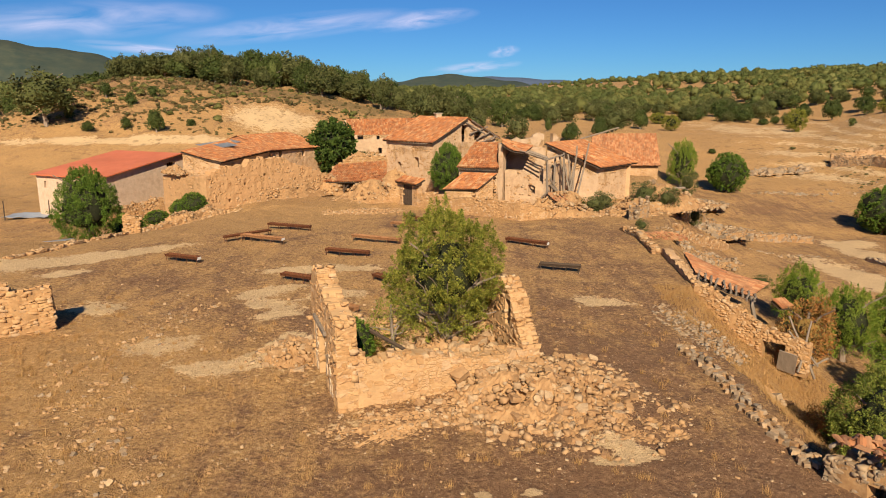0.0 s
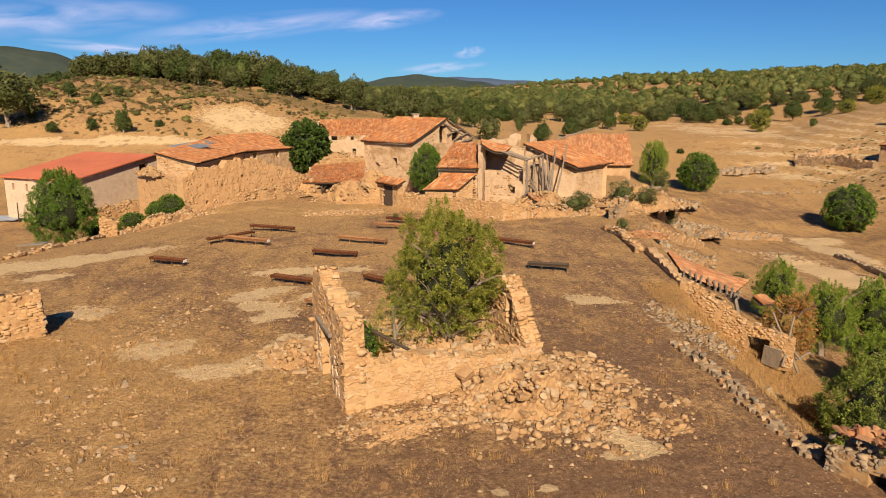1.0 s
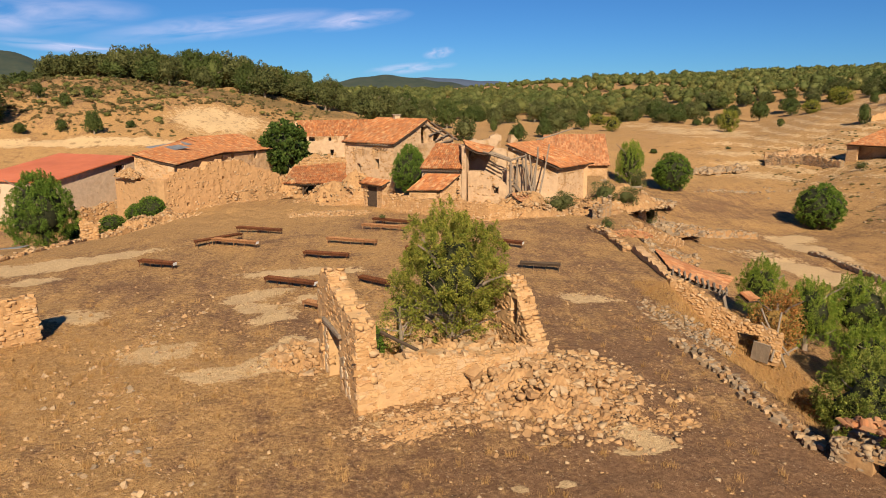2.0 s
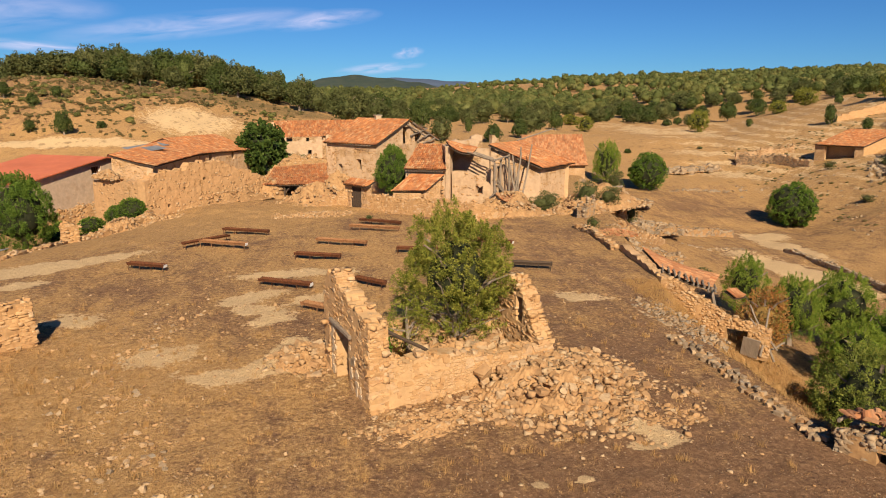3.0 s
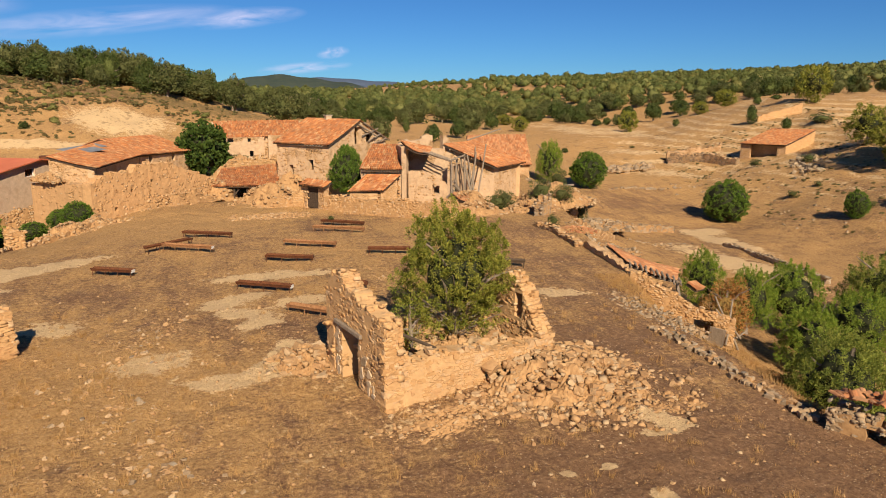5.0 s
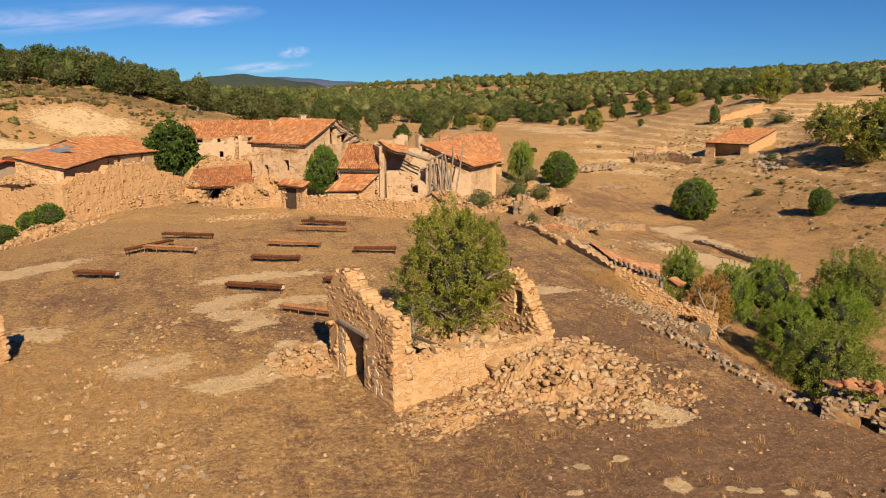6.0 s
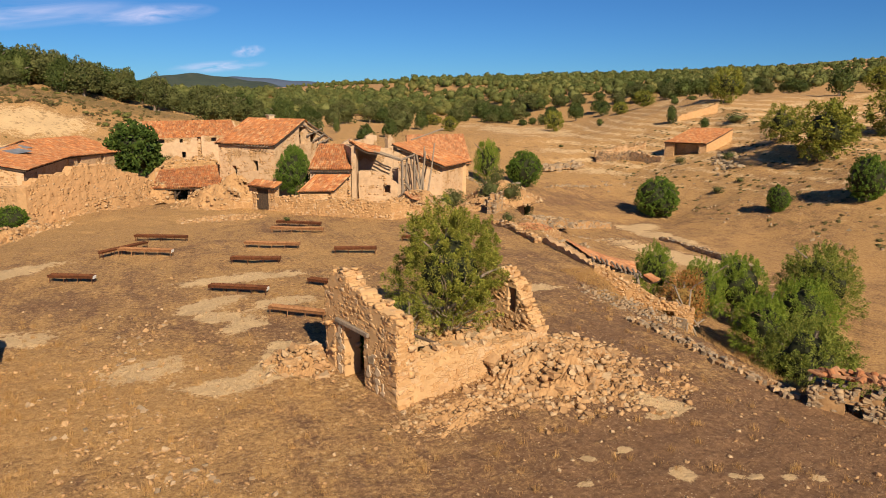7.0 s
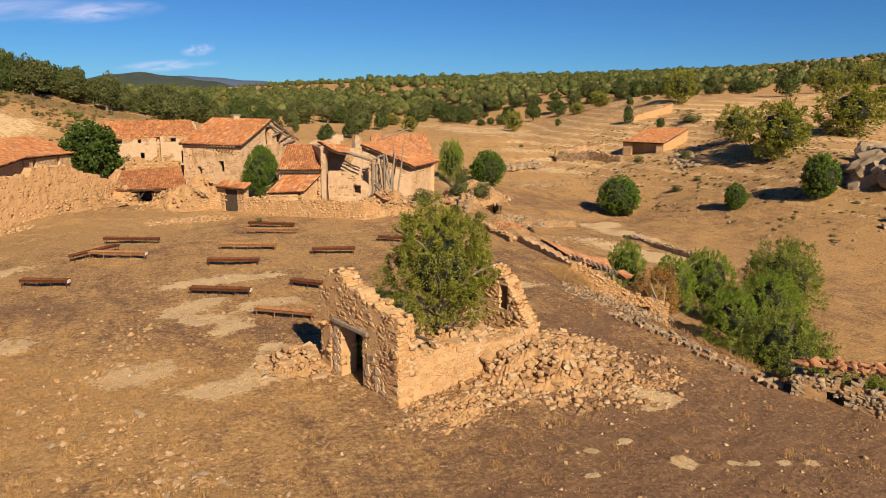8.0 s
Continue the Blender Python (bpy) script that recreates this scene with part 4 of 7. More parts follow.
def ruin_wall(a, b, top, openings, stones, seed, sides=(0, 1), ends=(), size=(0.2, 0.42), course=(0.11, 0.2), label="", limit=300, thick=0.62, proud=0.022, skip=0.05):
    m, length = along(a, b, RZ)
    o = local_pose(ruin, m)
    me = wall_mesh("wall", length, thick - 0.008, lambda s: top(s) - 0.05, RUIN_MASONRY, openings, 0.11, -0.6, 0.012)
    core = put("wall", me, ruin, label, o @ Matrix.Translation((0, 0.004, 0)))
    lay_stones(core, Matrix.Translation((0, -0.004, 0)), length, top, stones, STONE, openings, size, course, thick, sides, seed, limit, proud, ends, skip=skip)
    return o, length


F = C + V * RD
G = C + U * RW
K = G + V * 3.6
# door wall: from its far end to the corner, outer face to the left of the view
door_top = ragged([(0, 3.0), (0.35, 3.55), (1.0, 3.75), (1.5, 3.45), (2.6, 3.05), (3.5, 2.85), (4.1, 2.7)], 0.1, 3)
DOOR = (1.15, 2.32, 0.05, 1.92)
o_door, l_door = ruin_wall(F, C, door_top, [DOOR], STONES, 5, (0, 1), (0.0, RD), (0.10, 0.32), (0.07, 0.17), limit=300, proud=0.016, skip=0.25)
# front wall
front_top = ragged([(0, 2.65), (0.3, 2.6), (0.75, 1.9), (1.0, 1.4), (1.6, 1.55), (3.0, 1.45), (4.2, 1.2), (5.4, 1.1), (6.7, 1.3)], 0.07, 8)
ruin_wall(C, G, front_top, [], STONES, 6, (0,), (0.0,), (0.12, 0.42), (0.09, 0.2), limit=240, skip=0.3, proud=0.022)
# side wall with the small niche, and the low back wall
side_top = ragged([(0, 1.4), (0.5, 2.0), (1.1, 2.9), (1.7, 3.05), (2.4, 3.0), (2.9, 2.4), (3.6, 1.7)], 0.12, 4)
NICHE = (1.0, 1.42, 1.6, 2.5)
ruin_wall(G, K, side_top, [NICHE], STONES, 7, (0, 1), (0.0,), (0.12, 0.34), (0.07, 0.18), limit=220, proud=0.02)
m_side, l_side = along(G, K, RZ)
bm = bmesh.new()
box(bm, local_pose(ruin, m_side) @ pose(NICHE[0] + 0.2, 0.12, NICHE[2] - 0.1), 0.8, 0.2, NICHE[3] - NICHE[2] + 0.2, 0.02)
part("niche_back", bm, MUD, ruin, "mud-plastered back of the niche")
back_top = ragged([(0, 1.2), (2.0, 1.45), (4.5, 1.6), (6.2, 1.9)], 0.1, 5)
ruin_wall(K, F, back_top, [], STONES, 9, (1,), (), (0.2, 0.45), (0.11, 0.2), limit=120)
bm = bmesh.new()
box(bm, o_door @ pose((DOOR[0] + DOOR[1]) / 2 - 0.05, 0.02, DOOR[3] - 0.02, 0, 2, 0), 1.9, 0.24, 0.14, 0.02)
part("lintel", bm, WOOD_GREY, ruin, "weathered grey timber lintel")
bm = bmesh.new()
box(bm, o_door @ pose((DOOR[0] + DOOR[1]) / 2 - 0.05, 0.36, DOOR[3] - 0.02, 0, 1, 0), 1.8, 0.3, 0.13, 0.02)
part("lintel", bm, WOOD_GREY, ruin, "weathered grey timber lintel")
# remains of plaster beside the doorway
rng = random.Random(12)
for i in range(26):
    side = i % 2
    sc = rng.uniform(0.75, 1.1) if side else rng.uniform(2.4, 2.95)
    if i > 19:
        sc = rng.uniform(2.9, 4.0)
    zc, w, h = rng.uniform(0.2, 1.75), rng.uniform(0.12, 0.34), rng.uniform(0.12, 0.4)
    n = 11
    ring = [(math.cos(2 * math.pi * k / n) * rng.uniform(0.3, 0.55), math.sin(2 * math.pi * k / n) * rng.uniform(0.3, 0.55)) for k in range(n)]
    bm = bmesh.new()
    lo = [bm.verts.new(o_door @ Vector((sc + a_ * w, -0.034, zc + b_ * h))) for a_, b_ in ring]
    hi = [bm.verts.new(o_door @ Vector((sc + a_ * w, 0.02, zc + b_ * h))) for a_, b_ in ring]
    bm.faces.new(lo)
    for k in range(n):
        bm.faces.new((lo[k], hi[k], hi[(k + 1) % n], lo[(k + 1) % n]))
    bmesh.ops.recalc_face_normals(bm, faces=bm.faces)
    part("plaster_patch", bm, PLASTER, ruin, "grey remains of lime plaster")


def inside_point(a, b):
    p = C + U * a + V * b
    return p.x, p.y


# the floor inside lies high with fallen masonry
def mound_mesh(name, w, d, height, mat, seed, n=64):
    verts, faces = [], []
    for j in range(n + 1):
        for i in range(n + 1):
            a, b = i / n * 2 - 1, j / n * 2 - 1
            r = min(1.0, math.hypot(a, b))
            k = (1 - r * r) ** 0.8 if r < 1 else 0.0
            verts.append((a * w / 2, b * d / 2, height * k * (0.8 + 0.6 * noise.noise((a * 3 + seed, b * 3, 0))) - 0.12 + 0.16 * (1 - r) * noise.noise((a * 9, b * 9, seed)) + 0.09 * noise.noise((a * 21, b * 21, seed)) + 0.05 * noise.noise((a * 47, b * 47, seed))))
    for j in range(n):
        for i in range(n):
            q = j * (n + 1) + i
            faces.append((q, q + 1, q + n + 2, q + n + 1))
    return mesh_of(name, verts, faces, mat, False)


RUBBLE_EARTH = plain_material("rubble_earth", (0.31, 0.17, 0.073), (0.47, 0.28, 0.125), 4.0, relief=1.0)
cx, cy = inside_point(RW / 2, RD / 2)
fill = thing("rubble_heap", (cx, cy, RZ - 0.1), "fallen ochre masonry and dry grass filling the ruin", "rubble", math.degrees(math.atan2(U.y, U.x)))
put("earth", mound_mesh("earth", RW - 2.0, RD - 0.6, 1.0, RUBBLE_EARTH, 3), fill, "", Matrix.Translation((0.7, -0.1, 0)))


def heap(label, x, y, w, d, h, turn, count, seed, singles, stone=(0.12, 0.45), kinds=ANGULAR, mat=STONE_MIX, base=None, spread=1.15, earth=RUBBLE_EARTH, power=2.6):
    rng = random.Random(seed)
    z0 = lz(x, y) if base is None else base
    ob = thing("rubble_heap", (x, y, z0), label, "rubble", turn)
    if h > 0:
        put("earth", mound_mesh("earth", w, d, h, earth, seed), ob)
    ms = []
    inv = ob.matrix_basis.inverted()
    for _ in range(count):
        r, a = rng.random() ** 0.62 * spread * 1.12, rng.uniform(0, 6.283)
        px, py = r * math.cos(a) * w / 2, r * math.sin(a) * d / 2
        k = max(0.0, 1 - min(1, r) ** 2) ** 0.8
        q = ob.matrix_basis @ Vector((px, py, 0))
        s = stone[0] + (stone[1] - stone[0]) * rng.random() ** power
        gz = (lz(q.x, q.y) - z0) if base is None else 0.0
        ms.append((s, pose(px, py, max(gz, h * k * 0.95 - 0.1) - 0.02 * s, rng.uniform(-28, 28), rng.uniform(-28, 28), rng.uniform(0, 360)) @ Matrix.Diagonal((s * rng.uniform(0.8, 1.35), s * rng.uniform(0.7, 1.1), s * rng.uniform(0.5, 0.85), 1))))
    ms.sort(key=lambda q: -q[0])
    singles = round(0.55 * singles)
    for s, m in ms[:singles]:
        put("stone", rng.choice(kinds), ob, "", m)
    if ms[singles:]:
        joined("rubble", [(rng.choice(kinds), m) for s, m in ms[singles:]], mat, ob)
    return ob


heap("collapsed ochre stones and earth spilling from the ruin's broken corner", 2.7, 21.2, 5.6, 4.6, 0.95, 20, 2300, 11, 260, (0.025, 0.29), ANGULAR, STONE_MIX, spread=1.16, power=4.6)
heap("thin spread of stones and pale earth below the heap", 4.2, 19.4, 4.8, 3.6, 0.2, 15, 800, 15, 60, (0.025, 0.24), spread=1.25, power=4.2)
heap("fallen stones at the foot of the ruin's front wall", -0.4, 19.5, 5.8, 2.1, 0.14, 20, 620, 12, 50, (0.025, 0.18), power=3.8)
heap("fallen stones heaped beside the doorway wall", -5.2, 23.9, 2.4, 2.6, 0.62, 0, 230, 13, 70, (0.05, 0.34), power=2.6)
heap("loose stones and earth inside the ruin", cx + 1.2, cy, 3.4, 3.0, 0.4, 20, 110, 14, 50, base=RZ + 0.7)

hero = tree("hero", 0.15, 24.0, 4.9, 5.4, "bushy green juniper growing inside the roofless ruin", base=RZ + 0.5, clear=0.03, turn=40)
for i in range(26):
    rng = random.Random(300 + i)
    a, q = rng.uniform(0, 6.283), rng.uniform(1.3, 2.3)
    bm = bmesh.new()
    z0 = rng.uniform(0.1, 1.6)
    pole(bm, (0.1 * math.cos(a), 0.1 * math.sin(a), z0), (q * math.cos(a), q * math.sin(a), z0 + rng.uniform(0.6, 2.4)), 0.045, 0.014, 5, 0.09, i, 6)
    part("limb", bm, BARK, hero)
shrub = tree("sparse", -1.7, 23.0, 1.9, 2.3, "thin green and rust-coloured shrub inside the ruin", "shrub", "shrub", 0.05, base=RZ + 0.6)
# Second shrub, added to fill the doorway so its inside looks dark.
tree("dense", -2.95, 22.75, 1.5, 2.0, "dark green shrub added behind the doorway to darken it", "shrub", "shrub", 0.0, base=RZ + 0.05, trunk=False)
fallen = thing("timber_beam", (-1.5, 21.4, RZ + 1.5), "grey roof beam fallen across the ruin", "beam")
bm = bmesh.new()
pole(bm, (-0.9, 1.0, 0.1), (0.9, -0.3, -0.45), 0.07, 0.06, 6, 0.02, 3)
part("timber", bm, WOOD_DARK, fallen)

# ================================================================ feeding troughs
def trough(x0, y0, x1, y1, label, mat=RUST, fill=STRAW_FILL, cap=None, depth=0.15, wide=0.36):
    """An iron feeding trough on short legs between two end points."""
    length = math.hypot(x1 - x0, y1 - y0)
    cx, cy = (x0 + x1) / 2, (y0 + y1) / 2
    ob = thing("feeding_trough", (cx, cy, lz(cx, cy)), label, "trough", math.degrees(math.atan2(y1 - y0, x1 - x0)), "feeding troughs in the yard")
    top, h = 0.38, depth
    bm = bmesh.new()
    profile = [(-wide / 2, top), (-wide * 0.32, top - h), (wide * 0.32, top - h), (wide / 2, top), (wide / 2 - 0.03, top), (wide * 0.3, top - h + 0.03), (-wide * 0.3, top - h + 0.03), (-wide / 2 + 0.03, top)]
    rings = [[bm.verts.new((sx * length / 2, y, z)) for y, z in profile] for sx in (-1, 1)]
    for i in range(8):
        bm.faces.new((rings[0][i], rings[0][(i + 1) % 8], rings[1][(i + 1) % 8], rings[1][i]))
    bm.faces.new(rings[0])
    bm.faces.new(rings[1][::-1])
    bmesh.ops.recalc_face_normals(bm, faces=bm.faces)
    basin = part("basin", bm, mat, ob)
    for sx in (-1, 1):
        bm = bmesh.new()
        box(bm, pose(sx * (length / 2 - 0.01), 0, top - h), 0.03, wide * 0.8, h - 0.01)
        part("end_plate", bm, WHITE if cap == sx else mat, basin, "pale enamelled end plate" if cap == sx else "")
    bm = bmesh.new()
    box(bm, pose(0, 0, top - 0.13), length - 0.08, wide * 0.7, 0.05, 0.01)
    part("fodder", bm, fill, ob, "old straw and dirt in the trough")
    for sy in (-1, 1):
        bm = bmesh.new()
        pole(bm, (-length / 2, sy * wide / 2, top + 0.005), (length / 2, sy * wide / 2, top + 0.005), 0.022, 0.022, 6, 0, 1, 1)
        part("rim", bm, mat, basin)
    n = max(2, round(length / 0.8) + 1)
    for i in range(n):
        for sy in (-1, 1):
            bm = bmesh.new()
            x = -length / 2 + 0.08 + (length - 0.16) * i / (n - 1)
            pole(bm, (x, sy * wide * 0.42, -0.05), (x, sy * wide * 0.34, top - h * 0.7), 0.02, 0.02, 5, 0, 1, 1)
            part("leg", bm, mat, ob)
    return ob


trough(-15.3, 38.5, -13.2, 37.6, "short rusted iron feeding trough with a pale end", cap=1)
trough(-13.5, 43.1, -11.2, 45.4, "rusted feeding trough standing askew against another", depth=0.12)
trough(-12.6, 43.75, -9.7, 42.4, "light rusty feeding trough with a pale end", RUST_LIGHT, cap=1)
trough(-12.0, 48.3, -8.9, 47.0, "long dark rusted feeding trough")
trough(-5.65, 43.85, -2.6, 42.45, "rusted feeding trough half filled with straw", RUST_LIGHT)
trough(-6.7, 39.9, -4.15, 39.0, "dark rusted feeding trough")
trough(-8.0, 34.35, -5.45, 33.05, "feeding trough with straw and a pale end", RUST, cap=1, fill=STRAW_FILL)
trough(-5.7, 30.1, -3.6, 28.5, "rusty brown feeding trough near the ruin", RUST_LIGHT)
trough(-3.6, 48.7, -0.3, 47.2, "long feeding trough full of straw", RUST_LIGHT)
trough(-2.85, 51.6, 0.0, 49.9, "dark rusted feeding trough with a weed in it")
trough(-0.9, 40.6, 1.5, 40.0, "dark rusted feeding trough", RUST)
trough(3.9, 42.9, 6.25, 41.4, "rusted feeding trough with a pale end", RUST, cap=1)
trough(5.1, 36.6, 7.15, 35.95, "short dark rusted feeding trough", WOOD_DARK)
trough(-3.4, 34.1, -2.0, 32.8, "short dark rusted feeding trough behind the ruin", RUST)

# ================================================================ other stone walls
def field_wall(name, label, points, thick, height, kinds, mat, core, seed, limit=200, size=(0.18, 0.42), course=(0.1, 0.18), ragged_by=0.12, openings=(), category="wall", sides=(0, 1), lift=0.0, proud=0.035, skip=0.2):
    """A broken drystone wall along a line of the plan; heights at its points."""
    z0 = lz(*points[0])
    ob = thing(name, (*points[0], z0), label, category)
    done = 0
    per = max(1, limit // (len(points) - 1))
    for i, (a, b) in enumerate(zip(points, points[1:])):
        za, zb = lz(*a), lz(*b)
        m, length = along(a, b, min(za, zb) + lift)
        o = local_pose(ob, m)
        h0, h1 = height[i] + za - min(za, zb), height[i + 1] + zb - min(za, zb)
        top = ragged([(0, h0), (length * 0.35, (h0 * 0.65 + h1 * 0.35) * 1.06), (length * 0.7, (h0 * 0.3 + h1 * 0.7) * 0.92), (length, h1)], ragged_by, seed + i)
        holes = openings if i == 0 else ()
        body = put("wall", wall_mesh("wall", length, thick - 0.03, lambda s: top(s) - 0.05, core, holes, 0.2, -0.9, 0.035), ob, "", o @ Matrix.Translation((0, 0.015, 0)))
        lay_stones(body, Matrix.Translation((0, -0.015, 0)), length, top, kinds, mat, holes, size, course, thick, sides, seed + i, per, proud, (0.0, length), -0.5, skip=skip)
    return ob


# the wall end at the near left
field_wall("ruined_wall", "end of a broken ochre stone wall with collapsed top", [(-24.5, 21.6), (-18.6, 24.65), (-15.15, 26.55)], 0.7, [2.7, 2.6, 1.7], STONES, STONE, MUD, 21, 300, (0.16, 0.4), (0.09, 0.17), 0.14, sides=(0,))
field_wall("ruined_wall", "short broken return of an ochre stone wall", [(-15.25, 26.7), (-16.1, 28.4)], 0.6, [1.5, 0.5], STONES, STONE, MUD, 25, 120, sides=(0, 1))
# low kerb of stones along the yard's edge
def kerb(label, points, seed, n, size=(0.08, 0.24), kinds=STONES_GREY):
    """A line of single stones set along the edge of the yard, in two uneven rows."""
    rng = random.Random(seed)
    ob = thing("stone_kerb", (*points[0], lz(*points[0])), label, "kerb")
    inv = ob.matrix_basis.inverted()
    seg = [math.hypot(b[0] - a[0], b[1] - a[1]) for a, b in zip(points, points[1:])]
    total, done = sum(seg), 0.0
    row = 0
    while done < total:
        s = rng.uniform(*size)
        q, k = done, 0
        while k < len(seg) - 1 and q > seg[k]:
            q -= seg[k]
            k += 1
        a, b = Vector(points[k]), Vector(points[k + 1])
        way = (b - a).normalized()
        side = Vector((way.y, -way.x))
        for r in (-0.9, -0.1, 0.7):
            if rng.random() < 0.7:
                p = a + way * (q + rng.uniform(-0.08, 0.08)) + side * (r * 0.26 + rng.uniform(-0.1, 0.1))
                turn = math.degrees(math.atan2(way.y, way.x)) + rng.uniform(-40, 40)
                w = s * rng.uniform(0.8, 1.2)
                put("stone", rng.choice(kinds if rng.random() < 0.6 else STONES_MIX), ob, "", inv @ pose(p.x, p.y, max(lz(p.x, p.y), -0.12) + 0.05, rng.uniform(-10, 10), rng.uniform(-10, 10), turn) @ Matrix.Diagonal((w, rng.uniform(0.1, 0.22), rng.uniform(0.08, 0.18), 1)))
        done += s * 0.95
    return ob


KERB = [(9.05, 25.4), (9.15, 24.2), (9.32, 22.2), (9.4, 19.8), (9.66, 18.0), (9.75, 16.9)]
kerb("line of grey lichened kerb stones along the yard's edge", KERB, 31, 0)
heap("flat spread of grey lichened stones at the yard's edge", 10.2, 27.4, 1.6, 5.4, 0.04, 8, 420, 33, 60, (0.05, 0.2), STONES_GREY, STONE_GREY)
heap("grey stones fallen on the slope", 12.0, 25.0, 1.6, 1.6, 0.1, 12, 20, 34, 12, (0.15, 0.5), STONES_GREY, STONE_GREY)
# terrace wall to the left
field_wall("drystone_wall", "low crumbled terrace wall with a stone stub", [(-24.2, 37.6), (-22.9, 42.0), (-22.6, 46.5), (-23.3, 51.8)], 0.6, [0.1, 0.15, 0.1, 0.25], STONES_MIX, STONE_MIX, MUD, 41, 160)
field_wall("stone_pillar", "stub of a broken ochre stone pillar", [(-23.6, 51.8), (-22.6, 52.3)], 0.8, [1.5, 1.3], STONES, STONE, MUD, 44, 60)
field_wall("drystone_wall", "crumbled grey stone wall climbing to the mud wall", [(-22.4, 52.5), (-20.6, 55.5), (-19.2, 58.6)], 0.6, [0.35, 0.4, 0.9], STONES_MIX, STONE_MIX, MUD, 46, 140)
heap("pale heap of fallen stones below the mud wall", -20.9, 56.6, 3.6, 3.4, 1.2, 30, 360, 47, 50, (0.05, 0.26), power=3.2)
heap("scattered flat stones before the sheds", -6.4, 56.6, 5.5, 2.8, 0.28, 15, 420, 48, 60, (0.05, 0.26), STONES_MIX, STONE_MIX, power=3.0)
# the yard's far wall
field_wall("yard_wall", "long low ochre stone wall closing the yard", [(-2.2, 58.7), (1.8, 55.2), (5.7, 51.9)], 0.6, [1.15, 1.25, 1.5], STONES, STONE, MUD, 51, 300, (0.12, 0.32), (0.08, 0.16), 0.1, sides=(0,), skip=0.25, proud=0.02)
field_wall("yard_wall", "broken return of the yard's stone wall", [(5.7, 51.9), (7.6, 52.6), (10.2, 54.6)], 0.6, [1.4, 0.8, 0.5], STONES, STONE, MUD, 54, 140, (0.14, 0.36), (0.08, 0.16), 0.15, sides=(0,), skip=0.25, proud=0.02)
heap("collapsed stones and mud at the yard wall's end", 9.6, 54.8, 5.0, 3.2, 1.1, 20, 420, 56, 60, (0.05, 0.3), power=3.2)
field_wall("yard_wall", "broken stone wall beside the gate with tile fragments", [(-6.6, 61.8), (-5.2, 61.1), (-3.7, 60.7)], 0.6, [0.3, 0.8, 1.6], STONES, STONE, MUD, 57, 140, (0.12, 0.32), (0.08, 0.16), 0.2, sides=(0,), skip=0.25, proud=0.02)
heap("bank of mud, stones and broken masonry beside the gate", -6.3, 64.6, 6.4, 5.2, 1.9, -25, 620, 59, 70, (0.05, 0.26), power=3.4)
heap("red tile fragments slid down the bank beside the gate", -5.4, 63.2, 3.6, 2.0, 0.9, -20, 170, 159, 60, (0.08, 0.26), TILE_BITS, TILE_OLD, power=1.6)
heap("crumbled wall and earth between the shed and the tall house", -4.6, 68.8, 4.4, 3.4, 2.6, 10, 300, 160, 60, (0.06, 0.34), power=3.0)
field_wall("ruined_wall", "broken stub of a stone wall behind the open shed", [(-10.8, 77.5), (-7.6, 78.4), (-4.6, 77.6)], 0.7, [2.9, 3.4, 2.6], STONES, STONE, MUD, 161, 120, (0.14, 0.4), (0.09, 0.18), 0.35, sides=(0,), skip=0.3)
heap("earth and fallen stones heaped between the houses", -9.0, 82.0, 9.0, 5.0, 3.2, 12, 420, 162, 60, (0.06, 0.4), power=3.0)
# along the plateau's edge on the valley side
field_wall("drystone_wall", "broken drystone wall above the valley sheds", [(12.8, 41.0), (13.0, 45.0), (12.6, 48.5)], 0.5, [0.35, 0.3, 0.2], STONES_MIX, STONE_MIX, RUBBLE_EARTH, 61, 200, (0.08, 0.24), (0.05, 0.11), 0.2)
field_wall("ruined_wall", "pale broken corner of a collapsed house", [(14.4, 52.2), (15.6, 53.4), (15.8, 55.2)], 0.7, [1.1, 1.5, 0.9], STONES_GREY, STONE_GREY, MUD, 63, 120, (0.14, 0.4), (0.1, 0.2), 0.35)
field_wall("stone_pillar", "ochre stone door post of a vanished shed", [(20.7, 60.9), (21.5, 61.3)], 0.6, [2.1, 1.9], STONES_MIX, STONE_MIX, MUD, 65, 40)
bm = bmesh.new()
lintel = thing("timber_beam", (19.2, 60.4, lz(19.2, 60.4) + 1.3), "grey lintel beam resting on broken door posts", "beam")
pole(bm, (-1.3, -0.3, 0.1), (1.6, 0.6, 0.15), 0.11, 0.1, 6, 0.02, 2)
part("timber", bm, WOOD_GREY, lintel)
field_wall("stone_pillar", "crumbled stone door post of a vanished shed", [(17.6, 60.0), (18.3, 60.2)], 0.6, [1.5, 1.2], STONES_MIX, STONE_MIX, MUD, 66, 40)
field_wall("drystone_wall", "grey drystone wall on the valley floor", [(28.5, 67.6), (33.0, 69.4), (37.7, 70.9)], 0.7, [0.9, 0.9, 0.8], STONES_GREY, STONE_GREY, RUBBLE_EARTH, 67, 140, (0.25, 0.6), (0.14, 0.25))
heap("grey scree below the village houses", 24.5, 66.5, 6.0, 9.0, 0.3, 40, 260, 68, 80, (0.15, 0.6), STONES_GREY, STONE_GREY)
heap("row of stones crossing the valley grass", 31.0, 62.0, 6.0, 0.8, 0.0, 5, 40, 69, 20, (0.15, 0.4), STONES_GREY, STONE_GREY)
# low wall beside the track
field_wall("track_wall", "long low concrete-capped wall beside the dirt track", [(38.0, 62.4), (37.5, 56.0), (36.5, 46.6)], 0.5, [0.35, 0.5, 0.6], STONES_GREY, STONE_GREY, CONCRETE, 71, 60, (0.4, 0.9), (0.2, 0.3), 0.02, skip=0.5)
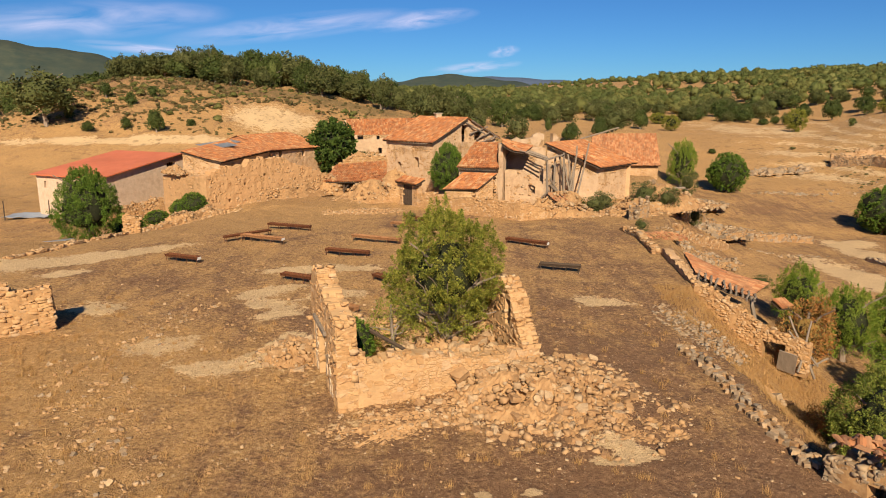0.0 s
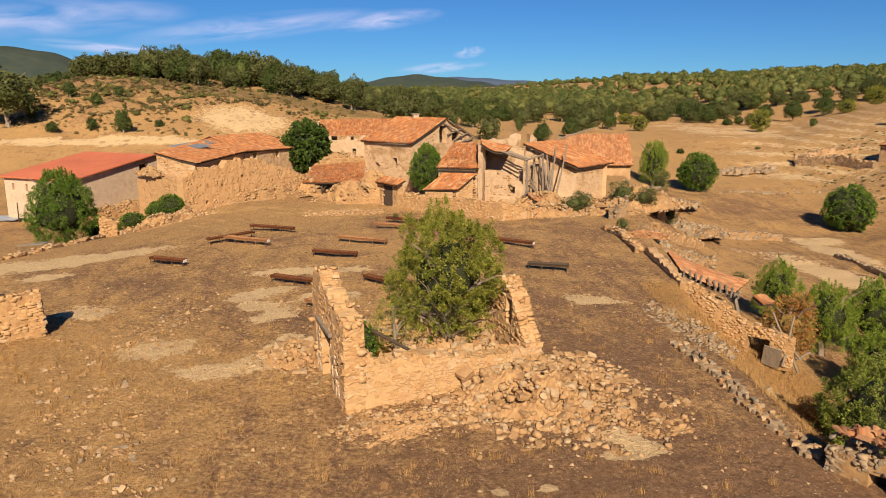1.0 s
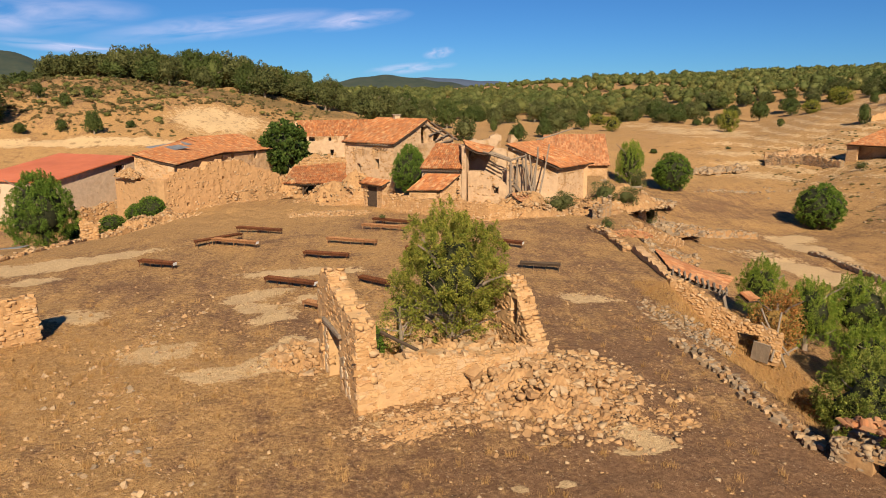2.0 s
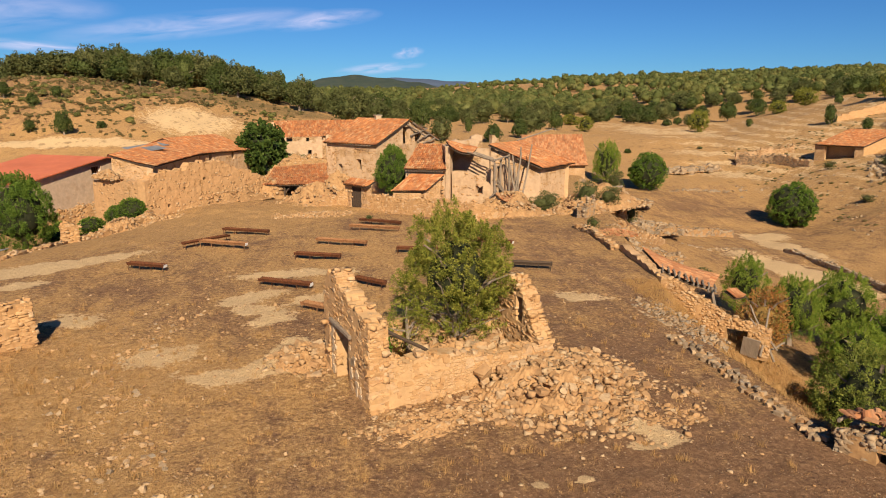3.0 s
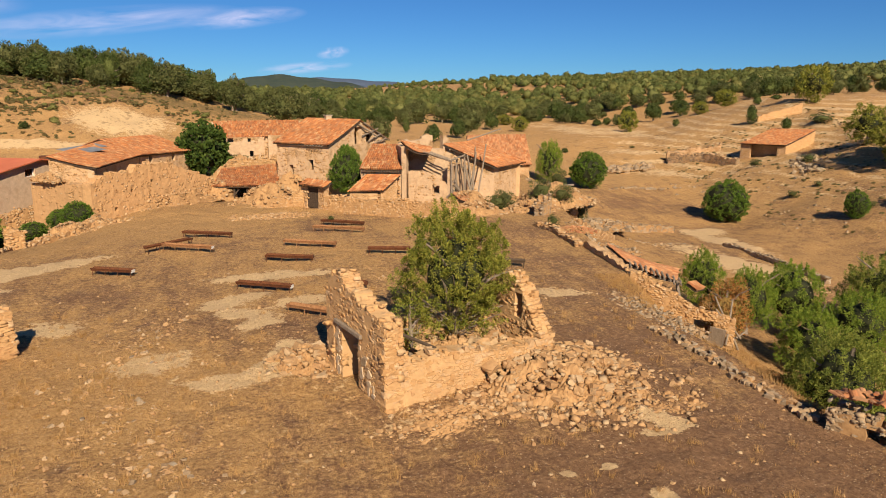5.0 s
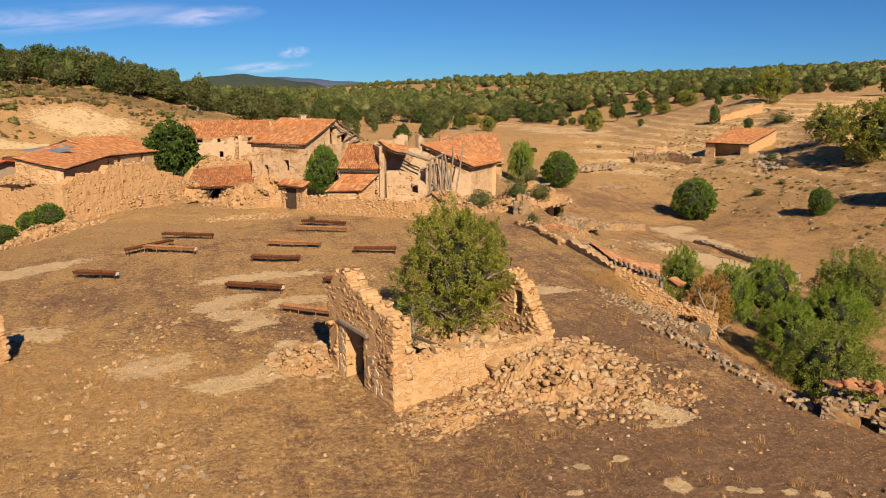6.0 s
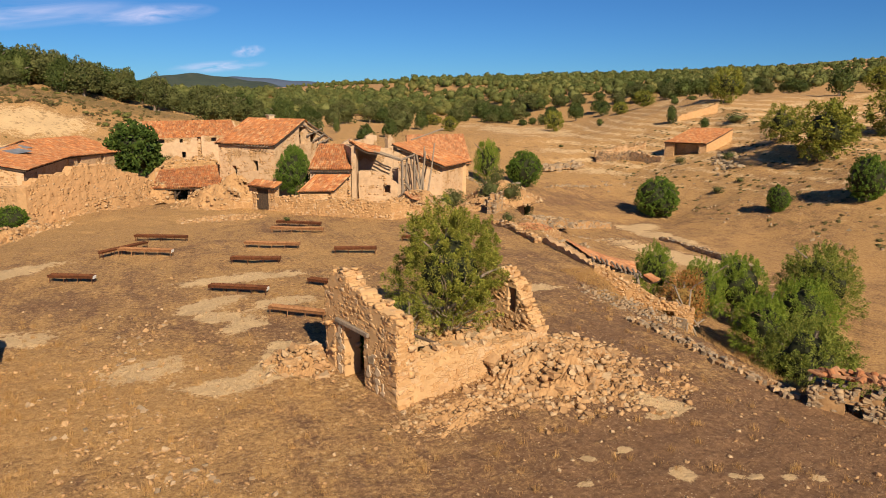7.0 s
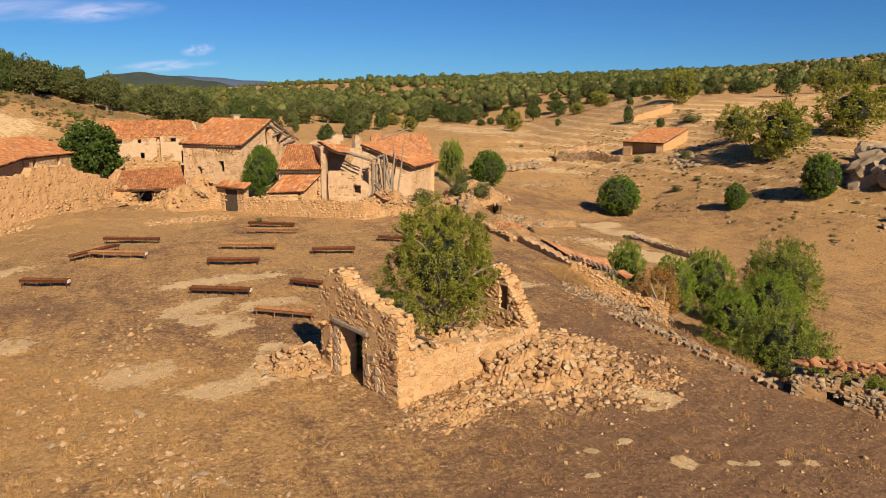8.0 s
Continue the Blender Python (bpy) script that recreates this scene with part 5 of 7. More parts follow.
# terraces and rubble on the bank between the village and the valley
field_wall("drystone_wall", "grey terrace wall across the rubble bank", [(22.0, 70.0), (25.5, 72.5), (29.5, 76.0)], 0.7, [0.7, 0.8, 0.4], STONES_GREY, STONE_GREY, RUBBLE_EARTH, 141, 90, (0.2, 0.5), (0.12, 0.22), 0.25)
field_wall("drystone_wall", "broken terrace wall below the vanished shed", [(17.5, 52.0), (20.5, 54.8), (24.0, 58.5)], 0.6, [0.5, 0.7, 0.5], STONES_MIX, STONE_MIX, RUBBLE_EARTH, 143, 90, (0.15, 0.42), (0.1, 0.2), 0.22)
heap("rubble of fallen ochre stones on the bank below the houses", 28.5, 82.0, 8.0, 6.0, 0.5, 30, 320, 144, 60, (0.1, 0.5), STONES_GREY, STONE_GREY)
heap("ochre stones and earth slumped below the broken house", 18.6, 60.5, 8.5, 6.0, 1.6, 40, 620, 145, 70, (0.05, 0.32), power=3.2)
heap("rubble of the vanished shed strewn over the bank", 15.2, 56.4, 5.0, 4.0, 0.9, 30, 420, 245, 60, (0.05, 0.34), power=3.2)
heap("red tile fragments and stones beside the low wall", 14.6, 46.0, 2.2, 1.8, 0.3, 0, 160, 146, 50, (0.06, 0.24), TILE_BITS, TILE_OLD)
heap("grey stones strewn over the bank's crest", 17.4, 47.5, 4.0, 5.0, 0.2, 20, 200, 147, 50, (0.08, 0.36), STONES_GREY, STONE_GREY)
heap("flat pale limestone slabs showing in the valley grass", 52.0, 111.0, 12.0, 4.0, 0.1, 25, 160, 148, 40, (0.3, 1.0), STONES_GREY, STONE_GREY)
heap("line of stones across the brown valley grass", 47.0, 95.0, 10.0, 1.2, 0.0, 6, 90, 149, 30, (0.15, 0.5), STONES_GREY, STONE_GREY)

# ================================================================ village houses
def house(name, at, label, category="house"):
    return thing(name, (at[0], at[1], lz(*at)), label, category)


def flat_part(parent, name, pts, thick, mat, label="", n=None):
    """A slab between points of the world, thick downwards along its normal."""
    inv = parent.matrix_basis.inverted()
    pts = [Vector(p) for p in pts]
    nn = (pts[1] - pts[0]).cross(pts[2] - pts[0]).normalized()
    if nn.z < 0:
        nn = -nn
    bm = bmesh.new()
    hi = [bm.verts.new(inv @ p) for p in pts]
    lo = [bm.verts.new(inv @ (p - nn * thick)) for p in pts]
    bm.faces.new(hi)
    bm.faces.new(lo[::-1])
    for i in range(len(pts)):
        j = (i + 1) % len(pts)
        bm.faces.new((hi[i], lo[i], lo[j], hi[j]))
    bmesh.ops.recalc_face_normals(bm, faces=bm.faces)
    return part(name, bm, mat, parent, label)


def gable_house(name, label, O, u, width, v, length, base, eave, ridge, mat, front_holes=(), side_holes=(), far_holes=(), over=0.35, tiles=TILE, seed=1, far_side=True, gable_mat=None, far_gaps=0.02):
    """A house with its gable along u from the corner O and its ridge along v; the eave side at O faces -u."""
    ob = house(name, O, label)
    O, u, v = Vector(O), Vector(u).normalized(), Vector(v).normalized()
    P = lambda a, b: tuple(O + u * a + v * b)
    mid = width / 2
    peak = lambda s: eave + (ridge - eave) * (1 - abs(s - mid) / mid) - 0.12
    wall(ob, P(0, 0), P(width, 0), base, peak, gable_mat or mat, front_holes, label="gable wall")
    wall(ob, P(0, length), P(0, 0), base, eave - 0.06, mat, side_holes)
    wall(ob, P(width, 0), P(width, length), base, eave - 0.06, mat, far_holes)
    wall(ob, P(width, length), P(0, length), base, peak, mat)
    slope = (ridge - eave) / mid
    w3 = lambda a, b, z: (*P(a, b), z)
    tile_roof(ob, w3(-over, length + 0.2, eave - slope * over), w3(-over, -0.25, eave - slope * over), w3(mid, -0.25, ridge), w3(mid, length + 0.2, ridge), tiles, seed=seed)
    if far_side:
        tile_roof(ob, w3(width + over, -0.25, eave - slope * over), w3(width + over, length + 0.2, eave - slope * over), w3(mid, length + 0.2, ridge), w3(mid, -0.25, ridge), tiles, seed=seed + 1, gaps=far_gaps, deck=far_gaps < 0.2)
    return ob


def chimney(parent, x, y, z, h=0.8, w=0.6, mat=PLASTER):
    bm = bmesh.new()
    box(bm, parent.matrix_basis.inverted() @ pose(x, y, z, 0, 0, 20), w, w, h, 0.03)
    stack_ = part("chimney", bm, mat, parent, "squat plastered chimney")
    bm = bmesh.new()
    box(bm, parent.matrix_basis.inverted() @ pose(x, y, z + h, 0, 0, 20), w + 0.16, w + 0.16, 0.1, 0.02)
    part("cap", bm, CONCRETE, stack_)


# the tall house with the broken gable
tall = gable_house("village_house", "tall ochre stone house with a tile roof and holed gable", (-0.95, 68.2), (0.66, 0.75), 9.9, (-0.74, 0.67), 6.4, -1.0, 4.85, 6.9, MASONRY_PLASTERED,
                   front_holes=[(4.2, 5.3, 5.5, 7.2), (6.2, 7.6, 5.6, 6.6)], side_holes=[(1.5, 2.0, 2.6, 3.6), (3.9, 4.5, 3.2, 4.2), (2.2, 2.7, 1.0, 1.8)], seed=11, far_gaps=0.35)
chimney(tall, -0.5, 74.4, 6.4, 0.8)
rafters(tall, (-5.3, 72.4, 4.75), (-1.4, 68.1, 4.75), (-0.33, -0.37, -0.12), 16)
inv = tall.matrix_basis.inverted()
for i, (a, b) in enumerate((((2.9, 72.4, 6.6), (6.0, 75.8, 4.6)), ((2.7, 72.1, 5.3), (4.6, 74.4, 5.9)), ((3.4, 72.9, 4.7), (4.9, 74.6, 5.3)), ((2.2, 71.7, 6.5), (4.3, 73.3, 5.2)), ((4.0, 73.6, 4.4), (5.5, 75.0, 4.9)))):
    bm = bmesh.new()
    pole(bm, inv @ Vector(a), inv @ Vector(b), 0.09, 0.07, 6, 0.04, 40 + i)
    part("timber", bm, WOOD_GREY, tall, "broken grey roof timber hanging in the gable")
# long rear house, two builds
rear = gable_house("village_house", "long low ochre house with a clay tile roof", (-13.2, 101.7), (-0.17, 0.985), 6.4, (0.985, 0.17), 6.0, -1.2, 3.5, 5.5, PLASTER_WALL, side_holes=[(4.1, 4.9, 4.0, 4.6), (1.8, 2.2, 4.0, 4.5), (4.4, 4.9, 1.6, 2.4), (1.5, 2.0, 2.0, 2.8)], seed=21, far_side=False)
rear2 = gable_house("village_house", "plastered rear house with a whitewashed door surround", (-7.15, 102.8), (-0.17, 0.985), 6.4, (0.985, 0.17), 5.2, -1.2, 3.7, 5.55, PLASTER_WALL, side_holes=[(1.0, 2.2, 1.2, 2.9), (2.8, 3.5, 4.1, 4.6)], seed=23, far_side=False)
m_rear, _ = along((-7.15 + 0.985 * 5.2, 102.8 + 0.17 * 5.2), (-7.15, 102.8), -1.2)
for dx, dz, sx, sz in ((1.6, 2.92, 1.9, 0.3), (0.82, 1.2, 0.34, 1.72), (2.38, 1.2, 0.34, 1.72)):
    bm = bmesh.new()
    box(bm, rear2.matrix_basis.inverted() @ m_rear @ pose(dx, -0.02, dz), sx, 0.1, sz, 0.01)
    part("door_surround", bm, WHITE, rear2, "whitewashed door surround")
# the left house above the mud wall
left_house = house("village_house", (-20.0, 86.0), "low ochre stone house with openings under its tiled eaves")
wall(left_house, (-20.4, 84.8), (-16.2, 94.4), -1.5, 2.35, MASONRY_PLASTERED, [(1.6, 2.3, 2.7, 3.85), (6.4, 7.0, 2.9, 3.85), (0.4, 0.9, 1.0, 1.8), (3.0, 3.4, 1.2, 1.8)])
wall(left_house, (-29.4, 88.8), (-20.4, 84.8), -1.5, lambda s: 2.6 + 1.5 * (1 - abs(s - 4.9) / 4.9), MASONRY, [])
wall(left_house, (-16.2, 94.4), (-25.2, 98.2), -1.5, lambda s: 2.4 + 1.5 * (1 - abs(s - 4.9) / 4.9), MASONRY, [])
wall(left_house, (-25.2, 98.2), (-29.4, 88.8), -1.5, 2.4, MASONRY, [])
tile_roof(left_house, (-20.2, 84.4, 2.65), (-15.8, 94.8, 2.3), (-20.6, 96.8, 4.1), (-24.9, 86.8, 4.2), seed=31, gaps=0.03)
tile_roof(left_house, (-25.6, 98.8, 2.4), (-29.8, 88.6, 2.4), (-24.9, 86.8, 4.2), (-20.6, 96.8, 4.1), seed=32)
lean = house("lean_to", (-22.6, 74.0), "lean-to with a sagging tile roof and loose metal sheets", "shed")
wall(lean, (-22.0, 70.4), (-20.5, 84.6), -1.2, 2.6, MASONRY_PLASTERED, [(3.0, 3.8, 2.4, 3.4)])
wall(lean, (-26.0, 71.5), (-22.0, 70.4), -1.2, (3.3, 2.6), MASONRY, [])
tile_roof(lean, (-21.7, 70.0, 2.7), (-20.0, 84.5, 2.7), (-24.6, 86.4, 4.05), (-26.2, 71.6, 3.6), TILE, seed=33, gaps=0.05)
for i, (a, b) in enumerate((((-27.4, 79.5), (-24.6, 83.5)), ((-26.6, 76.0), (-24.0, 80.0)))):
    ob = thing("metal_sheet", (a[0], a[1], 3.6), "loose galvanised roofing sheet lying on the tiles", "sheet")
    flat_part(ob, "sheet", [(a[0], a[1], 3.72 - 0.1 * i), (a[0] + 1.3, a[1] - 0.4, 3.45 - 0.1 * i), (b[0] + 1.3, b[1] - 0.4, 3.75 - 0.1 * i), (b[0], b[1], 4.02 - 0.1 * i)], 0.02, SHEET)

# the great mud wall with its return
mud = house("ruined_wall", (-20.0, 60.0), "tall ruined mud and rubble wall with holes, orange in the sun", "wall")
wall(mud, (-20.0, 59.9), (-11.6, 71.6), -1.6, ragged([(0, 2.5), (0.9, 2.9), (2.4, 3.2), (4.2, 3.0), (5.0, 3.5), (7.5, 3.55), (9.2, 3.3), (10.4, 2.6), (12, 2.3), (13.2, 1.7), (14.4, 1.3)], 0.2, 7), MUD_WALL, [(4.0, 4.25, 2.9, 3.15), (6.2, 6.5, 3.5, 3.75), (2.2, 2.5, 1.6, 1.9), (9.5, 9.8, 1.9, 2.1)], 0.8, uneven=0.022, cell=0.3)
heap("mud and stones slumped against the ruined wall", -14.6, 66.2, 10.0, 2.8, 1.1, 54, 420, 87, 40, (0.05, 0.24), power=3.4)
heap("stones and dry earth fallen at the wall's broken corner", -19.4, 58.6, 4.2, 2.6, 0.7, 30, 260, 187, 40, (0.05, 0.3), power=3.2)
heap("crumbled masonry piled where the wall meets the shed", -11.2, 71.2, 3.4, 3.0, 1.9, 20, 240, 188, 40, (0.06, 0.32), power=3.0)
stack = heap("loose stones piled on the ruined wall's top", -24.2, 64.6, 3.4, 1.4, 0.7, -45, 110, 88, 40, (0.12, 0.4), base=2.3)
wall(mud, (-26.0, 66.0), (-20.0, 59.9), -1.6, ragged([(0, 1.9), (2, 2.3), (4, 2.1), (6, 2.3), (8.5, 2.5)], 0.2, 9), MUD_WALL, [], 0.7, uneven=0.022, cell=0.3)

# open-fronted shed
shed = house("open_shed", (-11.5, 71.0), "low open-fronted shed with a sagging tile roof on posts", "shed")
tile_roof(shed, (-11.9, 70.3, 0.75), (-6.0, 70.0, 0.75), (-5.0, 75.4, 2.35), (-11.2, 75.0, 1.95), seed=41, sag=0.15)
wall(shed, (-11.6, 74.6), (-5.4, 75.1), -1.5, 1.8, MASONRY)
wall(shed, (-8.6, 70.6), (-5.9, 70.4), -1.5, 0.6, MASONRY, [(1.0, 1.6, 1.5, 2.0)])
wall(shed, (-5.9, 70.4), (-5.2, 75.2), -1.5, (0.7, 2.1), MASONRY)
for x in (-11.5, -9.9, -8.7):
    bm = bmesh.new()
    inv = shed.matrix_basis.inverted()
    pole(bm, inv @ Vector((x, 70.6, lz(x, 70.6) - 0.2)), inv @ Vector((x + 0.1, 70.6, 0.65)), 0.11, 0.1, 6, 0.02, 3)
    pole(bm, inv @ Vector((x, 70.6, -0.2)), inv @ Vector((x + 0.7, 70.6, 0.62)), 0.07, 0.06, 5, 0.02, 4)
    part("post", bm, WOOD_DARK, shed)

# gate with its tiled canopy
gate = house("gate", (-3.0, 59.8), "dark plank gate under a small tiled canopy between stone posts", "gate")
gz0 = lz(-3.0, 59.8)
wall(gate, (-3.95, 61.0), (-3.35, 60.2), gz0 - 0.2, gz0 + 1.95, MASONRY, thick=0.5)
wall(gate, (-2.6, 59.2), (-2.15, 58.6), gz0 - 0.2, gz0 + 1.95, MASONRY, thick=0.5)
tile_roof(gate, (-4.1, 60.6, gz0 + 1.95), (-2.2, 58.1, gz0 + 1.95), (-1.5, 58.9, gz0 + 2.3), (-3.4, 61.4, gz0 + 2.3), seed=43)
inv = gate.matrix_basis.inverted()
for i in range(5):
    p = Vector((-3.38, 60.42)).lerp(Vector((-2.58, 59.36)), (i + 0.5) / 5)
    bm = bmesh.new()
    box(bm, inv @ pose(p.x, p.y, gz0 + 0.05, 0, 0, -53), 0.24, 0.05, 1.82, 0.01)
    part("plank", bm, WOOD_DARK, gate, "dark weathered plank")

# low shed roofs by the gate tree
low = house("low_shed", (2.0, 61.0), "low stone shed with a sloping tile roof behind the yard wall", "shed")
tile_roof(low, (0.0, 60.8, 1.3), (2.9, 59.9, 1.4), (4.6, 60.9, 2.6), (1.7, 62.0, 2.55), seed=45)
wall(low, (2.8, 60.2), (4.6, 61.0), -0.8, (1.2, 2.4), MASONRY)
wall(low, (0.2, 61.0), (2.8, 60.2), -0.8, 1.1, MASONRY)
mid_house = house("village_house", (3.0, 62.5), "low house with a clay tile roof and rafter ends", "house")
tile_roof(mid_house, (1.2, 62.2, 3.05), (4.7, 60.9, 3.05), (6.4, 65.2, 4.85), (2.9, 66.5, 4.85), seed=47)
wall(mid_house, (1.4, 62.7), (4.8, 61.4), -0.8, 2.9, PLASTER_WALL, [(1.5, 1.9, 2.9, 3.3)])
rafters(mid_house, (1.3, 62.3, 3.0), (4.6, 61.1, 3.0), (-0.13, -0.33, -0.1), 14, 0.05)

# the collapsing house with bare timbers
wreck = house("ruined_house", (7.0, 60.5), "half-collapsed village house with bare rafters and leaning poles", "ruin")
wall(wreck, (4.75, 61.2), (5.3, 60.9), -0.8, 5.05, PLASTER_WALL, thick=0.7, label="tall plastered pier")
wall(wreck, (5.3, 60.9), (8.3, 58.9), -0.8, ragged([(0, 2.9), (1.2, 2.9), (2.4, 2.6), (3.6, 1.9)], 0.08, 5), MASONRY_PLASTERED, [(2.2, 2.9, 1.9, 2.6)])
wall(wreck, (8.3, 58.9), (8.8, 58.6), -0.8, 3.6, PLASTER_WALL, thick=0.5)
wall(wreck, (9.2, 64.4), (5.2, 64.9), -0.8, 4.6, PLASTER_WALL, [])
wall(wreck, (5.0, 65.2), (4.8, 61.4), -0.8, 4.9, PLASTER_WALL, [])
wall(wreck, (8.6, 60.2), (11.6, 63.4), -0.8, ragged([(0, 3.0), (2, 3.4), (4.4, 3.0)], 0.1, 6), PLASTER_WALL, [(0.8, 1.8, 1.0, 2.6)])
tile_roof(wreck, (5.0, 60.3, 5.15), (5.3, 64.6, 5.3), (7.9, 63.2, 4.75), (6.8, 59.6, 4.55), TILE, seed=51, gaps=0.12, sag=0.2)
inv = wreck.matrix_basis.inverted()
rng = random.Random(77)
for i in range(9):
    k = i / 8
    a = Vector((5.2 + 1.4 * k, 60.4 + 2.6 * k, 5.0 - 0.2 * k))
    b = Vector((8.6 + 0.5 * k, 58.5 + 3.8 * k, 3.9 + rng.uniform(-0.15, 0.15)))
    bm = bmesh.new()
    pole(bm, inv @ a.lerp(b, 0.35), inv @ b, 0.07, 0.06, 5, 0.03, i)
    part("rafter", bm, WOOD_GREY, wreck)
POLES = [((8.4, 58.6, 3.95), (10.2, 60.4, 4.3), 0.09), ((8.6, 58.7, 0.2), (8.55, 58.6, 3.9), 0.1), ((9.4, 60.3, 0.3), (9.45, 60.2, 4.1), 0.1), ((10.3, 60.6, 0.2), (10.2, 60.5, 4.4), 0.1),
         ((10.9, 60.2, 0.0), (11.5, 61.6, 4.9), 0.08), ((11.2, 60.0, 0.0), (12.6, 62.0, 5.1), 0.08), ((10.6, 60.3, 0.0), (11.4, 61.0, 4.5), 0.09), ((11.1, 60.4, 0.0), (10.7, 61.4, 4.2), 0.09), ((11.0, 60.2, 0.0), (10.3, 61.0, 3.6), 0.1),
         ((8.9, 58.9, 1.9), (10.6, 60.2, 0.3), 0.12), ((8.4, 58.9, 3.2), (10.1, 60.0, 0.6), 0.1), ((9.8, 60.4, 4.2), (10.4, 61.0, 2.2), 0.08), ((8.6, 59.4, 0.4), (7.4, 58.6, 0.2), 0.1), ((7.9, 58.4, 0.6), (8.6, 57.8, 1.6), 0.09)]
for i, (a, b, r) in enumerate(POLES):
    bm = bmesh.new()
    pole(bm, inv @ Vector(a), inv @ Vector(b), r, r * 0.8, 6, 0.04, 90 + i)
    part("timber", bm, WOOD_GREY, wreck, "bare grey timber")
scrap = house("roof_fragment", (10.6, 58.6), "fallen piece of tile roof on rubble", "roof")
tile_roof(scrap, (9.3, 56.9, 0.75), (11.9, 58.9, 0.35), (11.0, 60.4, 0.95), (8.6, 58.4, 1.25), TILE_OLD, seed=53, gaps=0.15, sag=0.2)
heap("mud and stones fallen under the bare timbers", 9.8, 59.0, 5.6, 4.0, 1.5, 30, 420, 58, 60, (0.05, 0.3), power=3.0)

# the plastered house with the lopsided roof
lop = house("village_house", (13.0, 64.0), "plastered stone house with a lopsided clay tile roof")
tile_roof(lop, (13.7, 62.2, 2.95), (18.2, 66.7, 3.0), (13.2, 67.9, 5.0), (9.0, 63.6, 5.0), seed=55)
wall(lop, (9.3, 64.0), (13.7, 62.9), -1.8, (4.7, 2.85), PLASTER_WALL, label="plastered gable wall")
wall(lop, (13.7, 62.9), (17.5, 66.7), -2.2, 2.85, MASONRY_PLASTERED, [(2.6, 3.0, 0.6, 1.2)])
wall(lop, (17.5, 66.7), (13.2, 67.6), -1.8, (2.8, 4.7), MASONRY)
# the rear house with the steep worn roof
steep = house("village_house", (24.0, 91.0), "rear house with a worn steep tile roof")
tile_roof(steep, (18.5, 88.2, 0.5), (27.2, 89.2, 0.4), (27.6, 93.4, 4.1), (19.0, 92.4, 4.1), TILE_OLD, seed=57)
wall(steep, (18.8, 88.8), (27.0, 89.7), -2.5, 0.4, MASONRY)
wall(steep, (27.0, 89.7), (27.4, 93.4), -2.5, (0.4, 3.9), MASONRY)
# broken wall tops behind the roofs
back = house("ruined_wall", (10.0, 72.0), "pale broken gable walls rising behind the roofs", "ruin")
wall(back, (6.5, 74.5), (10.5, 74.8), -1.0, ragged([(0, 4.2), (1.4, 5.0), (1.9, 4.4), (3.0, 5.3), (4.0, 5.1)], 0.2, 3), PLASTER_WALL)
wall(back, (11.0, 72.0), (14.8, 73.5), -1.0, ragged([(0, 5.3), (0.6, 5.2), (1.0, 4.3), (2.6, 4.4), (4.0, 4.6)], 0.2, 5), PLASTER_WALL)
bm = bmesh.new()
pole(bm, back.matrix_basis.inverted() @ Vector((14.0, 73.6, 4.7)), back.matrix_basis.inverted() @ Vector((18.6, 76.5, 5.7)), 0.09, 0.08, 6, 0.02, 4)
part("timber", bm, WOOD_GREY, back, "bare ridge pole")

# big barn with the red roof
barn = house("barn", (-34.0, 68.0), "large pale barn with a plain red sheet roof", "barn")
bu, bv = Vector((0.40, 0.917)), Vector((-0.917, 0.40))
BO = Vector((-32.85, 68.1))
BP = lambda a, b: tuple(BO + bu * a + bv * b)
BLEN, BWID, BEAVE, BRIDGE = 8.8, 21.0, 1.45, 2.95
bpeak = lambda s: BEAVE + (BRIDGE - BEAVE) * (1 - abs(s - BWID / 2) / (BWID / 2)) - 0.1
wall(barn, BP(0, 0), BP(BWID, 0), -3.6, bpeak, BARN_RENDER, [(8.6, 9.9, 4.9, 5.7)], uneven=0.008)
wall(barn, BP(0, BLEN), BP(0, 0), -3.6, BEAVE - 0.05, BARN_RENDER, [(1.0, 1.3, 3.6, 4.3), (2.8, 3.1, 3.6, 4.3), (4.6, 4.9, 3.6, 4.3), (6.4, 6.7, 3.6, 4.3)], uneven=0.008)
wall(barn, BP(BWID, 0), BP(BWID, BLEN), -3.6, BEAVE - 0.05, BARN_RENDER, uneven=0.008)
wall(barn, BP(BWID, BLEN), BP(0, BLEN), -3.6, bpeak, BARN_RENDER, uneven=0.008)
bs = (BRIDGE - BEAVE) / (BWID / 2)
flat_part(barn, "roof", [(*BP(-0.4, -0.4), BEAVE - 0.4 * bs), (*BP(BWID / 2, -0.4), BRIDGE), (*BP(BWID / 2, BLEN + 0.4), BRIDGE), (*BP(-0.4, BLEN + 0.4), BEAVE - 0.4 * bs)], 0.12, RED_SHEET, "plain red roof sheeting")
flat_part(barn, "roof", [(*BP(BWID / 2, -0.4), BRIDGE), (*BP(BWID + 0.4, -0.4), BEAVE - 0.4 * bs), (*BP(BWID + 0.4, BLEN + 0.4), BEAVE - 0.4 * bs), (*BP(BWID / 2, BLEN + 0.4), BRIDGE)], 0.12, RED_SHEET, "plain red roof sheeting")

